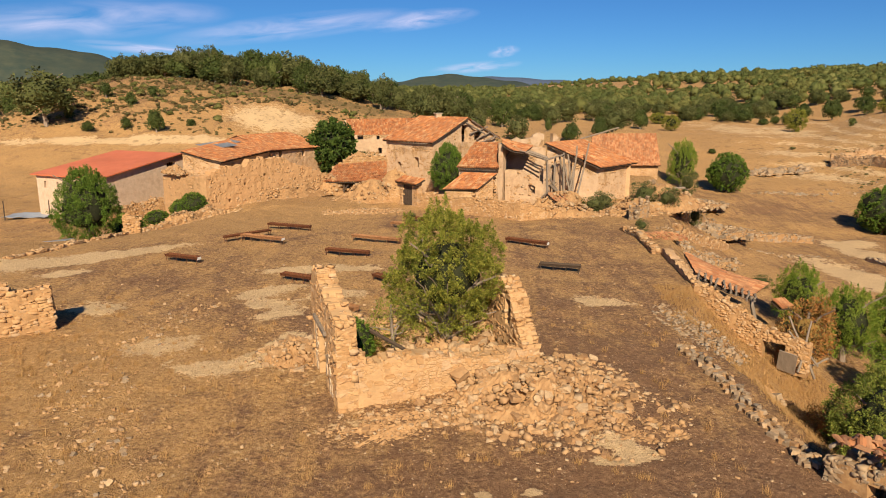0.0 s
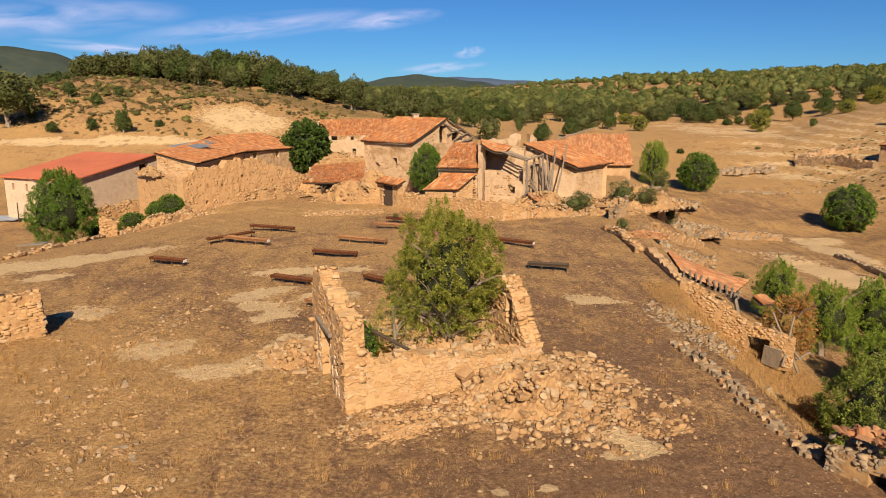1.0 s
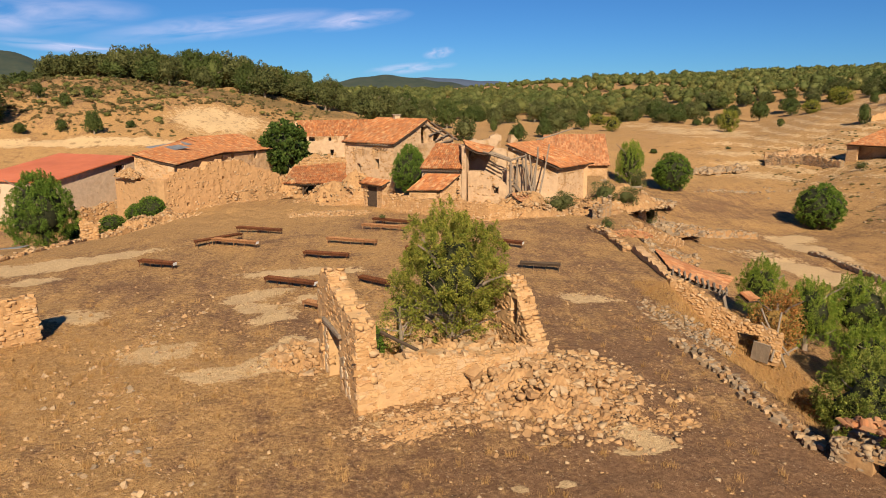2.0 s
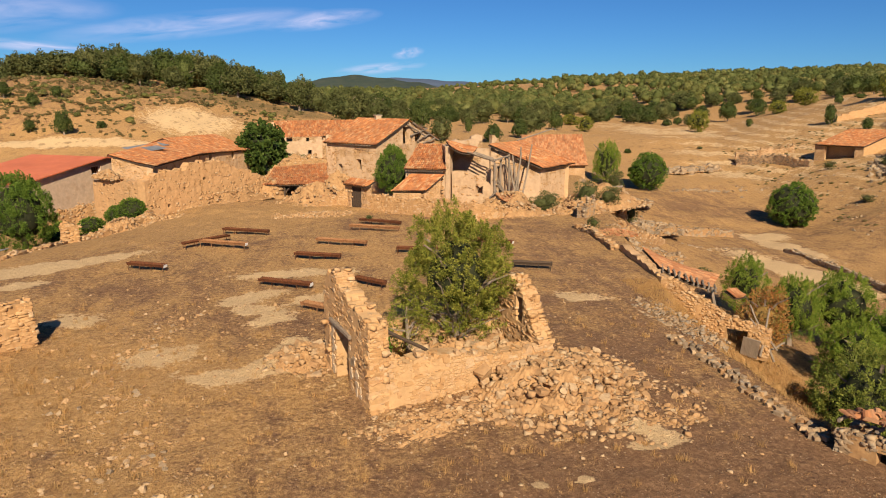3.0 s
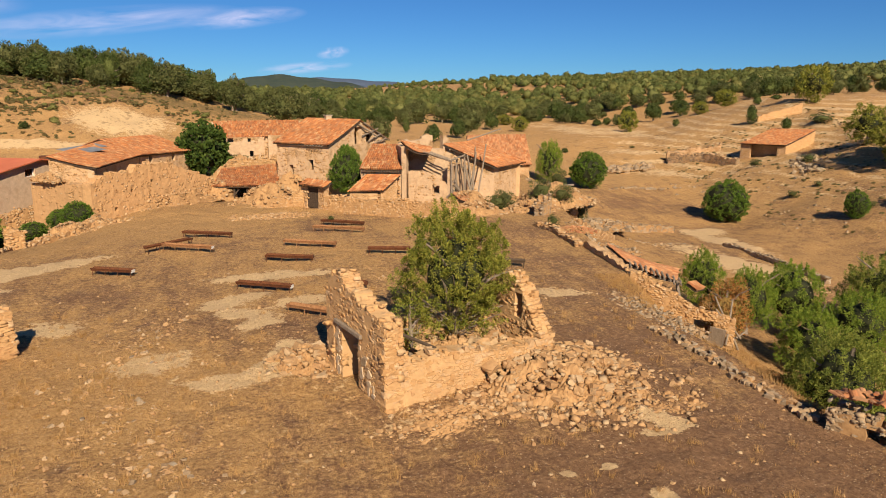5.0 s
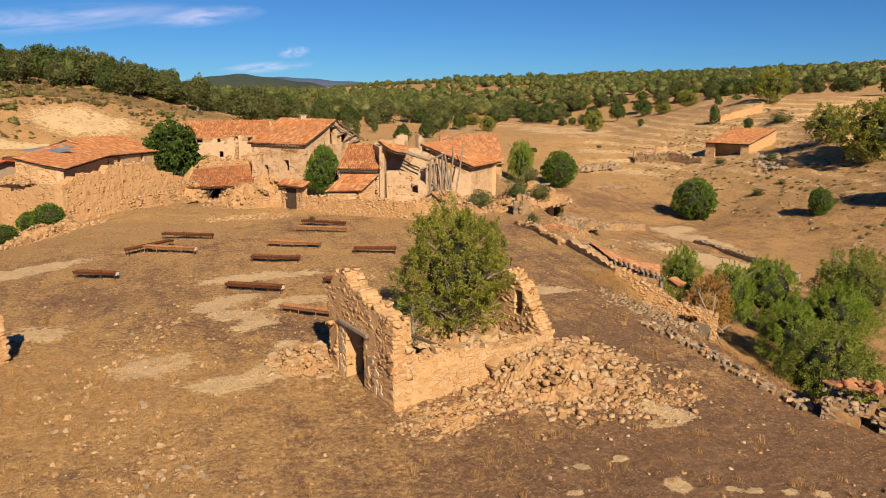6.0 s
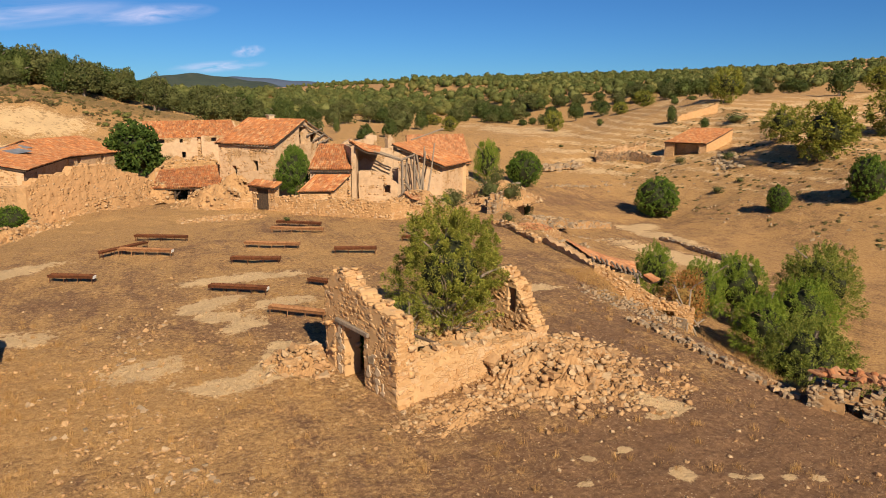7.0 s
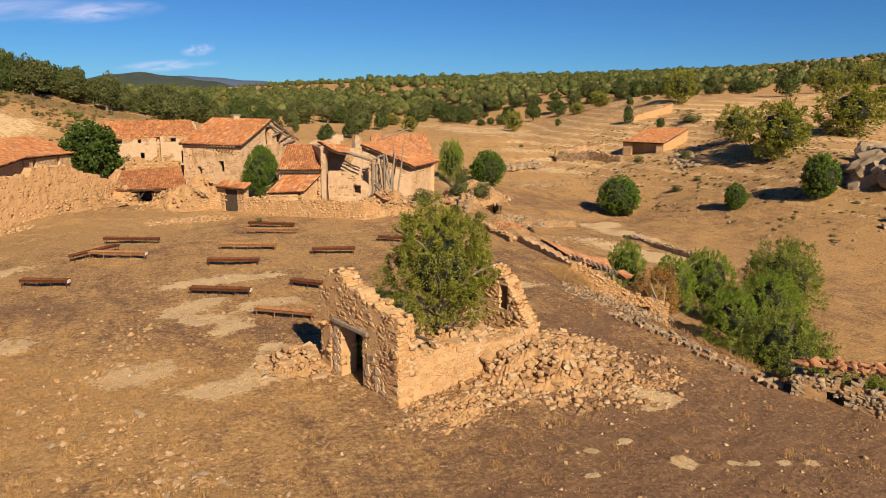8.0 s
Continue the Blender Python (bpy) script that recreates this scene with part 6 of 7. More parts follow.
inv = barn.matrix_basis.inverted()
m_gable, _ = along(BP(0, 0), BP(BWID, 0), -3.6)
frame_bm = bmesh.new()
for dx, dz, sx, sz in ((9.25, 4.9, 1.3, 0.07), (9.25, 5.63, 1.3, 0.07), (8.64, 4.97, 0.07, 0.66), (9.86, 4.97, 0.07, 0.66)):
    box(frame_bm, inv @ m_gable @ pose(dx, 0.2, dz), sx, 0.08, sz)
window = part("window", frame_bm, WHITE, barn, "pale barred window")
for dx in (8.95, 9.25, 9.55):
    bm = bmesh.new()
    box(bm, inv @ m_gable @ pose(dx, 0.2, 4.97), 0.05, 0.05, 0.66)
    part("bar", bm, RUST, window)

field_wall("drystone_wall", "low drystone wall before the barn's gable", [(-30.6, 64.6), (-28.6, 67.6), (-26.6, 69.6)], 0.6, [0.9, 1.3, 1.5], STONES_MIX, STONE_MIX, MUD, 191, 120, (0.14, 0.4), (0.1, 0.18), 0.25, sides=(0,), lift=0.7, skip=0.25)
# stone shed on the slope with its sagging roof
slope_shed = house("stone_shed", (13.0, 34.0), "half-fallen ochre stone shed with a sagging tile roof", "shed")
A, B = (12.3, 33.7), (16.4, 30.2)
m, length = along(A, B, -2.6)
o = local_pose(slope_shed, m)
shed_top = ragged([(0, 2.95), (0.8, 2.75), (1.7, 2.3), (3.35, 1.4), (4.4, 1.2), (5.4, 1.0)], 0.06, 12)
put("wall", wall_mesh("wall", length, 0.5, lambda s: shed_top(s) - 0.06, MUD, [(3.4, 4.4, -0.6, 0.75)], 0.2, -0.6, 0.03), slope_shed, "", o @ Matrix.Translation((0, 0.03, 0)))
lay_stones(slope_shed, o, length, shed_top, STONES, STONE, [(3.4, 4.4, -0.6, 0.75)], (0.1, 0.26), (0.07, 0.14), 0.55, (0,), 75, 300, 0.03, (0.0, length), -0.4)
wall(slope_shed, (12.9, 41.0), (12.3, 33.7), -1.2, ragged([(0, 0.5), (3, 0.4), (7.3, 0.3)], 0.12, 14), MASONRY, thick=0.5)
tile_roof(slope_shed, (15.2, 33.9, -0.4), (18.1, 38.4, -1.0), (13.7, 39.4, 0.55), (12.9, 35.2, 0.45), TILE_OLD, seed=59, gaps=0.1, sag=0.18)
inv = slope_shed.matrix_basis.inverted()
rng = random.Random(5)
for i in range(10):
    k = i / 9
    p = Vector((12.9, 35.0, 0.45)).lerp(Vector((15.3, 33.7, -0.4)), k)
    bm = bmesh.new()
    pole(bm, inv @ (p + Vector((0.3, 0.6, 0.0))), inv @ (p + Vector((-0.15 + rng.uniform(-0.1, 0.1), -0.5, -0.1 + rng.uniform(-0.1, 0.05)))), 0.06, 0.05, 5, 0.03, i)
    part("rafter", bm, WOOD_GREY, slope_shed)
for a, b, r in (((15.6, 33.7, -2.6), (15.2, 33.8, -0.4), 0.12), ((16.9, 30.4, -3.3), (15.9, 31.3, -0.6), 0.06), ((16.0, 30.2, -2.9), (16.9, 31.2, -0.8), 0.06), ((17.0, 30.4, -2.7), (15.8, 31.0, -1.2), 0.05), ((17.7, 30.9, -2.5), (16.5, 30.6, -2.9), 0.05)):
    bm = bmesh.new()
    pole(bm, inv @ Vector(a), inv @ Vector(b), r, r * 0.8, 6, 0.04, 7)
    part("timber", bm, WOOD_GREY, slope_shed, "leaning grey timber")
bm = bmesh.new()
box(bm, inv @ pose(15.6, 30.55, -3.0, 18, 8, -40), 0.8, 0.05, 1.1, 0.01)
part("door_leaf", bm, WOOD_GREY, slope_shed, "fallen grey plank door leaf")
scrap2 = house("roof_fragment", (18.2, 36.6), "fragment of tiled roof among the bushes", "roof")
tile_roof(scrap2, (17.6, 35.6, -1.55), (18.5, 36.0, -1.6), (18.3, 36.7, -1.35), (17.4, 36.3, -1.3), TILE_OLD, seed=61, gaps=0.1)

# low tumbled ruin at the yard's corner
field_wall("ruined_wall", "low tumbled stone wall with a dark hole and fallen tiles", [(9.7, 16.5), (10.9, 14.9), (12.0, 12.6)], 0.5, [0.6, 0.95, 0.9], STONES_GREY, STONE_GREY, RUBBLE_EARTH, 81, 260, (0.1, 0.24), (0.07, 0.15), 0.18, [(1.05, 1.75, 0.0, 0.55)], sides=(0, 1))
# Wall added behind the hole to block light and view, keeping it dark.
field_wall("ruined_wall", "added wall that keeps the hovel's hole dark", [(10.6, 17.1), (11.9, 15.4), (13.0, 13.2)], 0.5, [0.5, 0.7, 0.7], STONES_GREY, STONE_GREY, RUBBLE_EARTH, 83, 120, (0.1, 0.24), (0.07, 0.15), 0.1, sides=(0, 1))


def clay_tile(seed, mat):
    """One curved clay tile, 0.42 m long, lying on its edges."""
    rng = random.Random(seed)
    verts, faces = [], []
    for k, y in enumerate((-0.21, 0.21)):
        for lift in (0.0, 0.014):
            for i in range(6):
                a = math.pi * i / 5
                r = (0.1 if k else 0.085) + lift
                verts.append((-math.cos(a) * r, y + rng.uniform(-0.02, 0.02), math.sin(a) * r * 0.8))
    for i in range(5):
        faces += [(6 + i, 7 + i, 19 + i, 18 + i), (i, 12 + i, 13 + i, 1 + i), (i, 1 + i, 7 + i, 6 + i), (12 + i, 18 + i, 19 + i, 13 + i)]
    faces += [(0, 6, 18, 12), (5, 17, 23, 11)]
    return mesh_of("clay_tile", verts, faces, mat)


CLAY = [clay_tile(i, TILE_OLD) for i in range(4)]
wreckage = house("roof_fragment", (11.0, 15.0), "broken clay tiles lying on the tumbled hovel", "roof")
inv = wreckage.matrix_basis.inverted()
bm = bmesh.new()
for k in range(5):
    a = Vector((9.9 + 0.5 * k, 16.7 - 0.85 * k, 0.62 + 0.05 * k))
    pole(bm, inv @ a, inv @ (a + Vector((1.2, 0.75, -0.1))), 0.06, 0.05, 5, 0.03, k)
part("rafter", bm, WOOD_GREY, wreckage, "sagging grey roof poles")
rng = random.Random(64)
for i in range(110):
    s, w = rng.random(), rng.random()
    p = Vector((9.85, 16.6)).lerp(Vector((12.1, 12.7)), s) + Vector((0.87, 0.5)) * (0.1 + 1.1 * w)
    put("clay_tile", rng.choice(CLAY), wreckage, "", inv @ pose(p.x, p.y, 0.72 + 0.3 * min(1.0, 2 * s) - 0.12 * w + rng.uniform(0, 0.09), rng.uniform(-22, 22), rng.uniform(-25, 25), -30 + rng.gauss(0, 35)))

# ================================================================ far slope: sheds and ruins
far_shed = house("stone_shed", (72.0, 104.0), "low stone shed with a clay tile roof on the far slope", "shed")
tile_roof(far_shed, (70.0, 105.6, 1.7), (73.6, 99.0, 1.8), (81.0, 101.5, 4.1), (77.0, 107.4, 4.0), seed=65)
wall(far_shed, (70.4, 105.9), (71.2, 104.4), -2.0, 1.6, MASONRY)
wall(far_shed, (73.2, 100.4), (73.9, 99.3), -2.0, 1.6, MASONRY)
wall(far_shed, (73.9, 99.3), (81.2, 101.8), -2.0, (1.6, 3.9), MUD_WALL)
wall(far_shed, (77.5, 107.6), (71.0, 106.0), -2.0, 2.4, MASONRY)
wall(far_shed, (75.4, 101.4), (72.6, 106.2), -2.0, 2.2, MASONRY)
field_wall("ruined_wall", "broken dark stone enclosure beside the far shed", [(62.8, 115.6), (66.0, 110.0), (67.4, 102.6)], 0.8, [1.7, 1.5, 1.0], STONES_GREY, STONE_GREY, MASONRY, 91, 80, (0.2, 0.5), (0.12, 0.22), 0.3, skip=0.4)
field_wall("ruined_wall", "broken rear wall of the far enclosure", [(63.4, 117.0), (72.0, 113.6)], 0.8, [1.8, 1.4], STONES_MIX, STONE_MIX, MASONRY, 93, 50, (0.2, 0.5), (0.12, 0.22), 0.3, skip=0.4)
upper = house("ruined_wall", (95.0, 128.5), "roofless orange mud-walled ruin high on the far slope", "ruin")
wall(upper, (91.0, 129.8), (99.2, 127.2), 2.0, ragged([(0, 5.4), (3.0, 6.3), (6.0, 7.2), (8.6, 8.2)], 0.15, 15), MUD_WALL)
wall(upper, (99.2, 127.2), (101.0, 131.0), 2.0, ragged([(0, 8.1), (4.2, 7.0)], 0.2, 16), MUD_WALL)

# rock outcrops
def outcrop(x, y, w, d, h, turn, n, seed, label):
    rng = random.Random(seed)
    ob = thing("rock_outcrop", (x, y, lz(x, y)), label, "rock", turn)
    for i in range(n):
        bm = bmesh.new()
        bmesh.ops.create_icosphere(bm, subdivisions=3, radius=0.5)
        s = rng.uniform(0.5, 1.0)
        off = Vector((rng.uniform(-50, 50), seed, i))
        for v in bm.verts:
            q = v.co.normalized()
            k = max(abs(q.x), abs(q.y), abs(q.z))
            b = q * (0.5 / k)
            v.co = v.co.lerp(b, 0.55) * (1 + 0.5 * noise.noise(v.co * 2.2 + off) + 0.2 * noise.noise(v.co * 6 + off))
        p = Vector((rng.uniform(-0.5, 0.5) * w, rng.uniform(-0.5, 0.5) * d))
        wp = ob.matrix_basis @ Vector((p.x, p.y, 0))
        bm.transform(Matrix.Translation((p.x, p.y, lz(wp.x, wp.y) - ob.location.z + h * s * 0.25)) @ pose(0, 0, 0, rng.uniform(-15, 15), rng.uniform(-15, 15), rng.uniform(0, 360)) @ Matrix.Diagonal((h * s * rng.uniform(1.2, 2.2), h * s * rng.uniform(0.9, 1.4), h * s, 1)))
        part("rock", bm, ROCK, ob)
    return ob


outcrop(68.5, 88.0, 3.4, 13.0, 0.62, -38, 34, 1, "band of dark limestone ledges on the slope")
outcrop(68.5, 54.5, 3.6, 4.0, 3.4, 30, 10, 2, "grey limestone crag with a shadowed overhang")
outcrop(73.0, 58.0, 4.0, 4.0, 3.0, 30, 8, 3, "tumbled limestone blocks below the crag")
outcrop(60.0, 46.0, 6.0, 4.0, 0.8, 30, 12, 4, "scattered limestone blocks on the slope")
outcrop(38.5, 28.5, 3.6, 1.8, 0.9, 30, 9, 5, "grey limestone ledge in the valley")
rng = random.Random(17)
spots = []
for i in range(1300):
    x, y = rng.uniform(50, 95), rng.uniform(38, 100)
    if x - 46 > 3:
        spots.append((x, y, lz(x, y) - 0.04, 0.08 + 0.34 * rng.random() ** 3))
scatter_stones("hillside_stones", "loose stones strewn over the far slope", spots, STONES_GREY, STONE_GREY, "stones", 60)

# ================================================================ trees that stand alone
tree("cone", -26.5, 52.4, 5.5, 5.9, "dense round green juniper beside the terrace wall", clear=-0.05, trunk=True)
tree("cone", 0.45, 65.6, 4.0, 5.2, "dusty olive-green tree beside the gate", "broadleaf_tree", clear=0.04)
FIG_LEAF = leaf_material("fig_leaf", [(0.022, 0.048, 0.007), (0.04, 0.075, 0.010), (0.062, 0.10, 0.014), (0.085, 0.12, 0.02)])
CROWNS["fig"] = [tuft_crown("crown", 101, 200, 34, 0.062, FIG_LEAF, 0.26, 0.10, 0.95, 0.1, 0.6, 0.3, 0.4, 0.6)]
tree("fig", -14.6, 95.6, 6.9, 7.2, "dark green leafy tree between the houses", "broadleaf_tree", clear=-0.04)
tree("dense", 48.4, 77.2, 6.3, 5.6, "dense globe-shaped dark green juniper on the valley grass", clear=-0.06)
tree("dense", 55.2, 64.0, 3.0, 3.4, "small dense juniper on the slope", clear=-0.06)
tree("dense", 61.0, 57.6, 4.8, 5.4, "dense juniper on the stony slope", clear=-0.06)
tree("dense", 38.0, 95.0, 6.0, 5.6, "dense juniper below the far house", clear=-0.06)
tree("thicket", 31.3, 93.6, 4.4, 6.8, "slender olive-green tree beside the rear house", "broadleaf_tree", clear=0.0)
tree("thicket", 20.2, 38.9, 3.2, 4.4, "bushy green tree among the valley sheds", "broadleaf_tree", clear=0.05)
tree("thicket", 21.0, 35.2, 3.2, 4.4, "bushy green tree beside the rust-red shrub", "broadleaf_tree", clear=0.05)
tree("thicket", 24.2, 35.6, 4.2, 4.9, "dark green tree in the valley thicket", "broadleaf_tree", clear=0.03)
tree("near", 31.0, 35.5, 6.2, 5.6, "broad yellowish-green juniper in the valley", clear=0.0)
tree("thicket", 25.0, 31.0, 4.6, 4.6, "green tree in the valley thicket", "broadleaf_tree", clear=0.0)
tree("thicket", 20.5, 29.4, 4.2, 4.0, "green bush in the valley thicket", "bush", "bush", clear=0.0)
tree("near", 14.0, 20.6, 4.4, 4.6, "large yellowish-green juniper below the yard's edge", clear=0.0)
tree("near", 17.0, 23.2, 4.0, 4.0, "green juniper below the yard's edge", clear=0.0)
tree("near", 18.0, 19.5, 3.4, 3.0, "light green bush below the yard", "bush", "bush", clear=0.0)
tree("rust", 17.3, 32.2, 3.2, 3.9, "rust-red autumn shrub beside the fallen shed", "shrub", "shrub", clear=0.0)
tree("rust", 13.2, 22.8, 2.0, 1.4, "thin brownish shrub on the slope", "shrub", "shrub", clear=0.0)
for x, y, w, h, k in ((-22.6, 61.4, 2.8, 1.9, "dense"), (-21.0, 59.5, 2.8, 2.4, "dense"), (-26.0, 57.8, 3.4, 1.8, "dense"), (-24.4, 60.0, 2.6, 1.5, "dense")):
    tree(k, x, y, w, h, "green bush against the ruined wall", "bush", "bush", clear=0.0, group="bushes by the ruined wall")
for x, y, w, h in ((-10.6, 99.2, 3.4, 2.4), (-5.2, 66.5, 0.8, 1.0), (13.6, 47.8, 1.1, 0.9), (13.4, 58.6, 2.4, 1.6), (12.2, 57.2, 2.2, 1.3), (16.6, 58.4, 2.6, 2.4), (18.4, 58.0, 2.2, 2.0), (22.5, 62.8, 1.6, 2.0), (22.0, 47.6, 1.8, 0.9), (30.2, 87.8, 2.6, 3.4)):
    tree("low", x, y, w, h, "scrubby olive-green bush among the ruins", "bush", "bush", clear=0.0, group="scrub among the ruins")
weed = tree("low", -2.2, 51.2, 0.6, 0.5, "green weed growing in a trough", "weed", "weed", clear=0.3, trunk=False, base=lz(-2.2, 51.2) + 0.25)

# trees on the far slope and the fields
rng = random.Random(29)
LONE = [(81.2, 166.6, 5.4, 5.6), (91.2, 198.9, 2.8, 2.5), (88.3, 156.2, 1.9, 1.9), (116.7, 190.5, 5.4, 4.0), (121.5, 207.9, 4.7, 5.4), (89.9, 130.3, 2.6, 4.1), (110, 156.1, 2.2, 2.5), (137.1, 193.3, 2.7, 1.7), (116.6, 157.6, 2.9, 1.3), (122.7, 187.4, 7.2, 5.4), (108.2, 135.5, 8.2, 8.4),
        (88.7, 118.2, 2.2, 2.4), (77.2, 86.8, 6.6, 6.0), (71.8, 73.8, 9.0, 8.4), (100.9, 85.4, 12.0, 9.4), (145.4, 138.2, 6.5, 8.2), (173.7, 150.1, 10.3, 7.5), (198.9, 157.7, 9.3, 9.3), (153.6, 118.0, 4.8, 4.8), (46.8, 124.8, 1.5, 1.0), (59.3, 199.1, 5.9, 3.3), (88.4, 199.8, 3.1, 2.1), (75.5, 76.2, 6.0, 7.6),
        (24.5, 137.8, 4.0, 3.8), (31.8, 146.8, 3.6, 4.3), (23.6, 162, 1.8, 3.4), (37, 158, 6, 6), (14, 138, 5, 5), (6, 145, 6, 5), (-4, 155, 7, 7), (47, 172, 4, 5), (53, 168, 4.5, 4),
        (-50, 126, 3.2, 4.2), (-56, 128, 2.2, 2.2), (-62, 126, 2.4, 1.8), (-68, 132, 2.2, 2.6), (-60, 140, 2.4, 3.0), (-66, 143, 2.6, 3.0), (-72, 140, 2.2, 2.2), (-78, 136, 1.8, 1.8), (-58, 146, 2.4, 2.4), (-46, 132, 2.0, 1.6)]
for i, (x, y, w, h) in enumerate(LONE):
    kind = "juniper" if (h >= w * 1.1 or w < 4.2) else "oak"
    kind = "sabina" if kind == "oak" and x > 40 else kind
    tree(kind, x, y, w, h, "lone holm oak on the dry slope" if kind == "oak" else "lone green juniper on the dry slope", "oak_tree" if kind == "oak" else "juniper_tree", clear=-0.03, group="lone trees on the slopes")
for x, y, w, h in ((93.0, 114.5, 5.0, 2.0), (58.4, 65.7, 1.8, 0.9), (58.3, 77.8, 1.8, 1.0), (62.5, 78.3, 1.3, 0.8), (70.0, 89.4, 2.3, 1.4), (63.7, 130.8, 1.2, 0.6), (66, 96, 2.0, 1.4)):
    tree("low", x, y, w, h, "low scrubby green bush on the dry slope", "bush", "bush", clear=0.0, group="bushes on the far slope")
# the big tree on the mound's left foot
tree("oak", -70.0, 128.0, 11.5, 10.5, "large spreading dark oak at the foot of the mound", "oak_tree", clear=0.15)
for i in range(60):
    a = i / 59
    x, y = -112 + 92 * a + rng.uniform(-4, 4), 176 + 10 * math.sin(3 * a) + rng.uniform(-9, 14)
    tree(rng.choice(("oak", "oak", "juniper")), x, y, rng.uniform(5.5, 9.5), rng.uniform(5, 8.5), "holm oak on the crest of the mound", "oak_tree", clear=0.0, group="trees on the mound's crest")

for i in range(46):
    a = i / 45
    x, y = -62 + 74 * a + rng.uniform(-4, 4), 172 + 12 * a + rng.uniform(-12, 16)
    tree(rng.choice(("oak", "oak", "juniper")), x, y, rng.uniform(5.0, 8.5), rng.uniform(5, 8.5), "holm oak on the wooded flank of the mound", "oak_tree", clear=-0.02, group="trees on the mound's flank")

# woods that nobody could count
def wood(name, label, count, region, seed, size=(4.0, 8.0), flat=1.0, mat=FOREST_LEAF):
    rng = random.Random(seed)
    kinds = [crown_mesh("far_crown", 200 + seed + i, 420, 0.11, mat, 14, 0.95, 0.16, 0.74, 0.26, 0.35, 1.0, 0.6) for i in range(5)]
    placed = []
    tries = 0
    while len(placed) < count and tries < count * 12:
        tries += 1
        x, y = region(rng)
        if x is None:
            continue
        w = rng.uniform(*size)
        placed.append((rng.choice(kinds), Matrix.Translation((x, y, lz(x, y) - 0.2)) @ pose(0, 0, 0, 0, 0, rng.uniform(0, 360)) @ Matrix.Diagonal((w / 2, w / 2, w / 2 * flat * rng.uniform(0.7, 1.05), 1))))
    ob = joined(name, placed, mat)
    tagged(ob, label, "woods", kind="stuff")


def edge_of_wood(x):
    return float(np.interp(x, [-60, -20, 20, 80, 110, 137, 150, 190, 245, 330], [215, 205, 208, 216, 226, 214, 196, 205, 240, 300]))


def central(rng):
    x, y = rng.uniform(-80, 330), 90 + 400 * rng.random() ** 1.2
    d = y - edge_of_wood(x)
    if d < 0 and rng.random() > 0.05 * math.exp(d / 14) + (0.0 if d < -30 else 0.04):
        return None, None
    if 0 <= d < 45 and rng.random() > 0.35 + 0.65 * d / 45:
        return None, None
    if abs(x) > y * 1.35 + 40:
        return None, None
    return x, y


def distant(rng):
    a, d = radians(rng.uniform(-38, 62)), 330 + 950 * rng.random()
    return d * math.sin(a), d * math.cos(a)


def leftward(rng):
    x, y = rng.uniform(-230, -30), rng.uniform(120, 330)
    q = math.hypot((x + 74) / 78, (y - 182) / 62)
    behind = y > 182 + 0.1 * (x + 74)
    if (q < 1.15 and not behind) or (y < 165 and x > -100) or (y < 195 and x > -45):
        return None, None
    return x, y


rng = random.Random(53)
count = 0
while count < 210:
    x, y = rng.uniform(-40, 200), rng.uniform(95, 300)
    d = y - edge_of_wood(x)
    if not -26 < d < 62 or abs(x) > y * 1.35 + 20 or rng.random() > (0.10 if d < -6 else 0.55):
        continue
    count += 1
    kind = rng.choice(("oak", "oak", "juniper"))
    w = rng.uniform(3.2, 7.0)
    tree(kind, x, y, w, w * rng.uniform(0.75, 1.05), "holm oak at the wood's edge" if kind == "oak" else "juniper at the wood's dry edge", "oak_tree" if kind == "oak" else "juniper_tree", clear=0.0, group="trees at the wood's edge")


def deep(rng):
    x, y = central(rng)
    return (None, None) if x is None or y - edge_of_wood(x) < 45 else (x, y)


MID_LEAF = leaf_material("wood_leaf_olive", [(0.0892, 0.0978, 0.0221), (0.136, 0.1403, 0.034), (0.1785, 0.1742, 0.0467), (0.2125, 0.187, 0.0595)], 0.5)
DEEP_LEAF = leaf_material("wood_leaf_green", [(0.0468, 0.0686, 0.014), (0.0741, 0.0998, 0.0218), (0.1053, 0.1264, 0.0296), (0.1326, 0.1404, 0.039)], 0.5)
wood("woodland", "open woodland of holm oaks on the plain", 560, deep, 1, (3.6, 6.6))
wood("woodland", "olive-toned oaks of the woodland on the plain", 520, deep, 11, (3.4, 6.8), mat=MID_LEAF)
wood("woodland", "dark junipers of the woodland on the plain", 380, deep, 12, (3.0, 5.6), 1.15, DEEP_LEAF)
wood("woodland", "distant woodland on the low rise", 2600, distant, 2, (4, 8))
wood("woodland", "holm oak wood behind and beside the mound", 900, leftward, 3, (4.5, 7.5))


def scrub_spot(rng):
    x, y = rng.gauss(-60, 24), rng.gauss(150, 13)
    if rng.random() > 0.5 + 0.7 * float(waves(x, y, 17.0, 0.4)) or blob(x, y, -33, 140.5, 9, 9, -8) > 0.3 or y < 127:
        return None, None
    return x, y


wood("hillside_scrub", "low dry scrub dotted over the mound", 4800, scrub_spot, 4, (0.25, 0.95), 0.75, SCRUB_LEAF)
def slope_spot(rng):
    x, y = rng.uniform(48, 112), rng.uniform(44, 128)
    if x < 52 + 0.25 * max(0, y - 80) or rng.random() > 0.45 + 0.9 * float(waves(x, y, 13.0, 2.4)) or math.hypot(x - 75, y - 103) < 6:
        return None, None
    return x, y


wood("hillside_scrub", "low dry scrub dotted over the far slope", 2600, slope_spot, 6, (0.2, 0.8), 0.6, SCRUB_LEAF)
wood("hillside_scrub", "grey-green bushes on the mound", 200, scrub_spot, 5, (0.7, 1.9), 0.7, MID_LEAF)

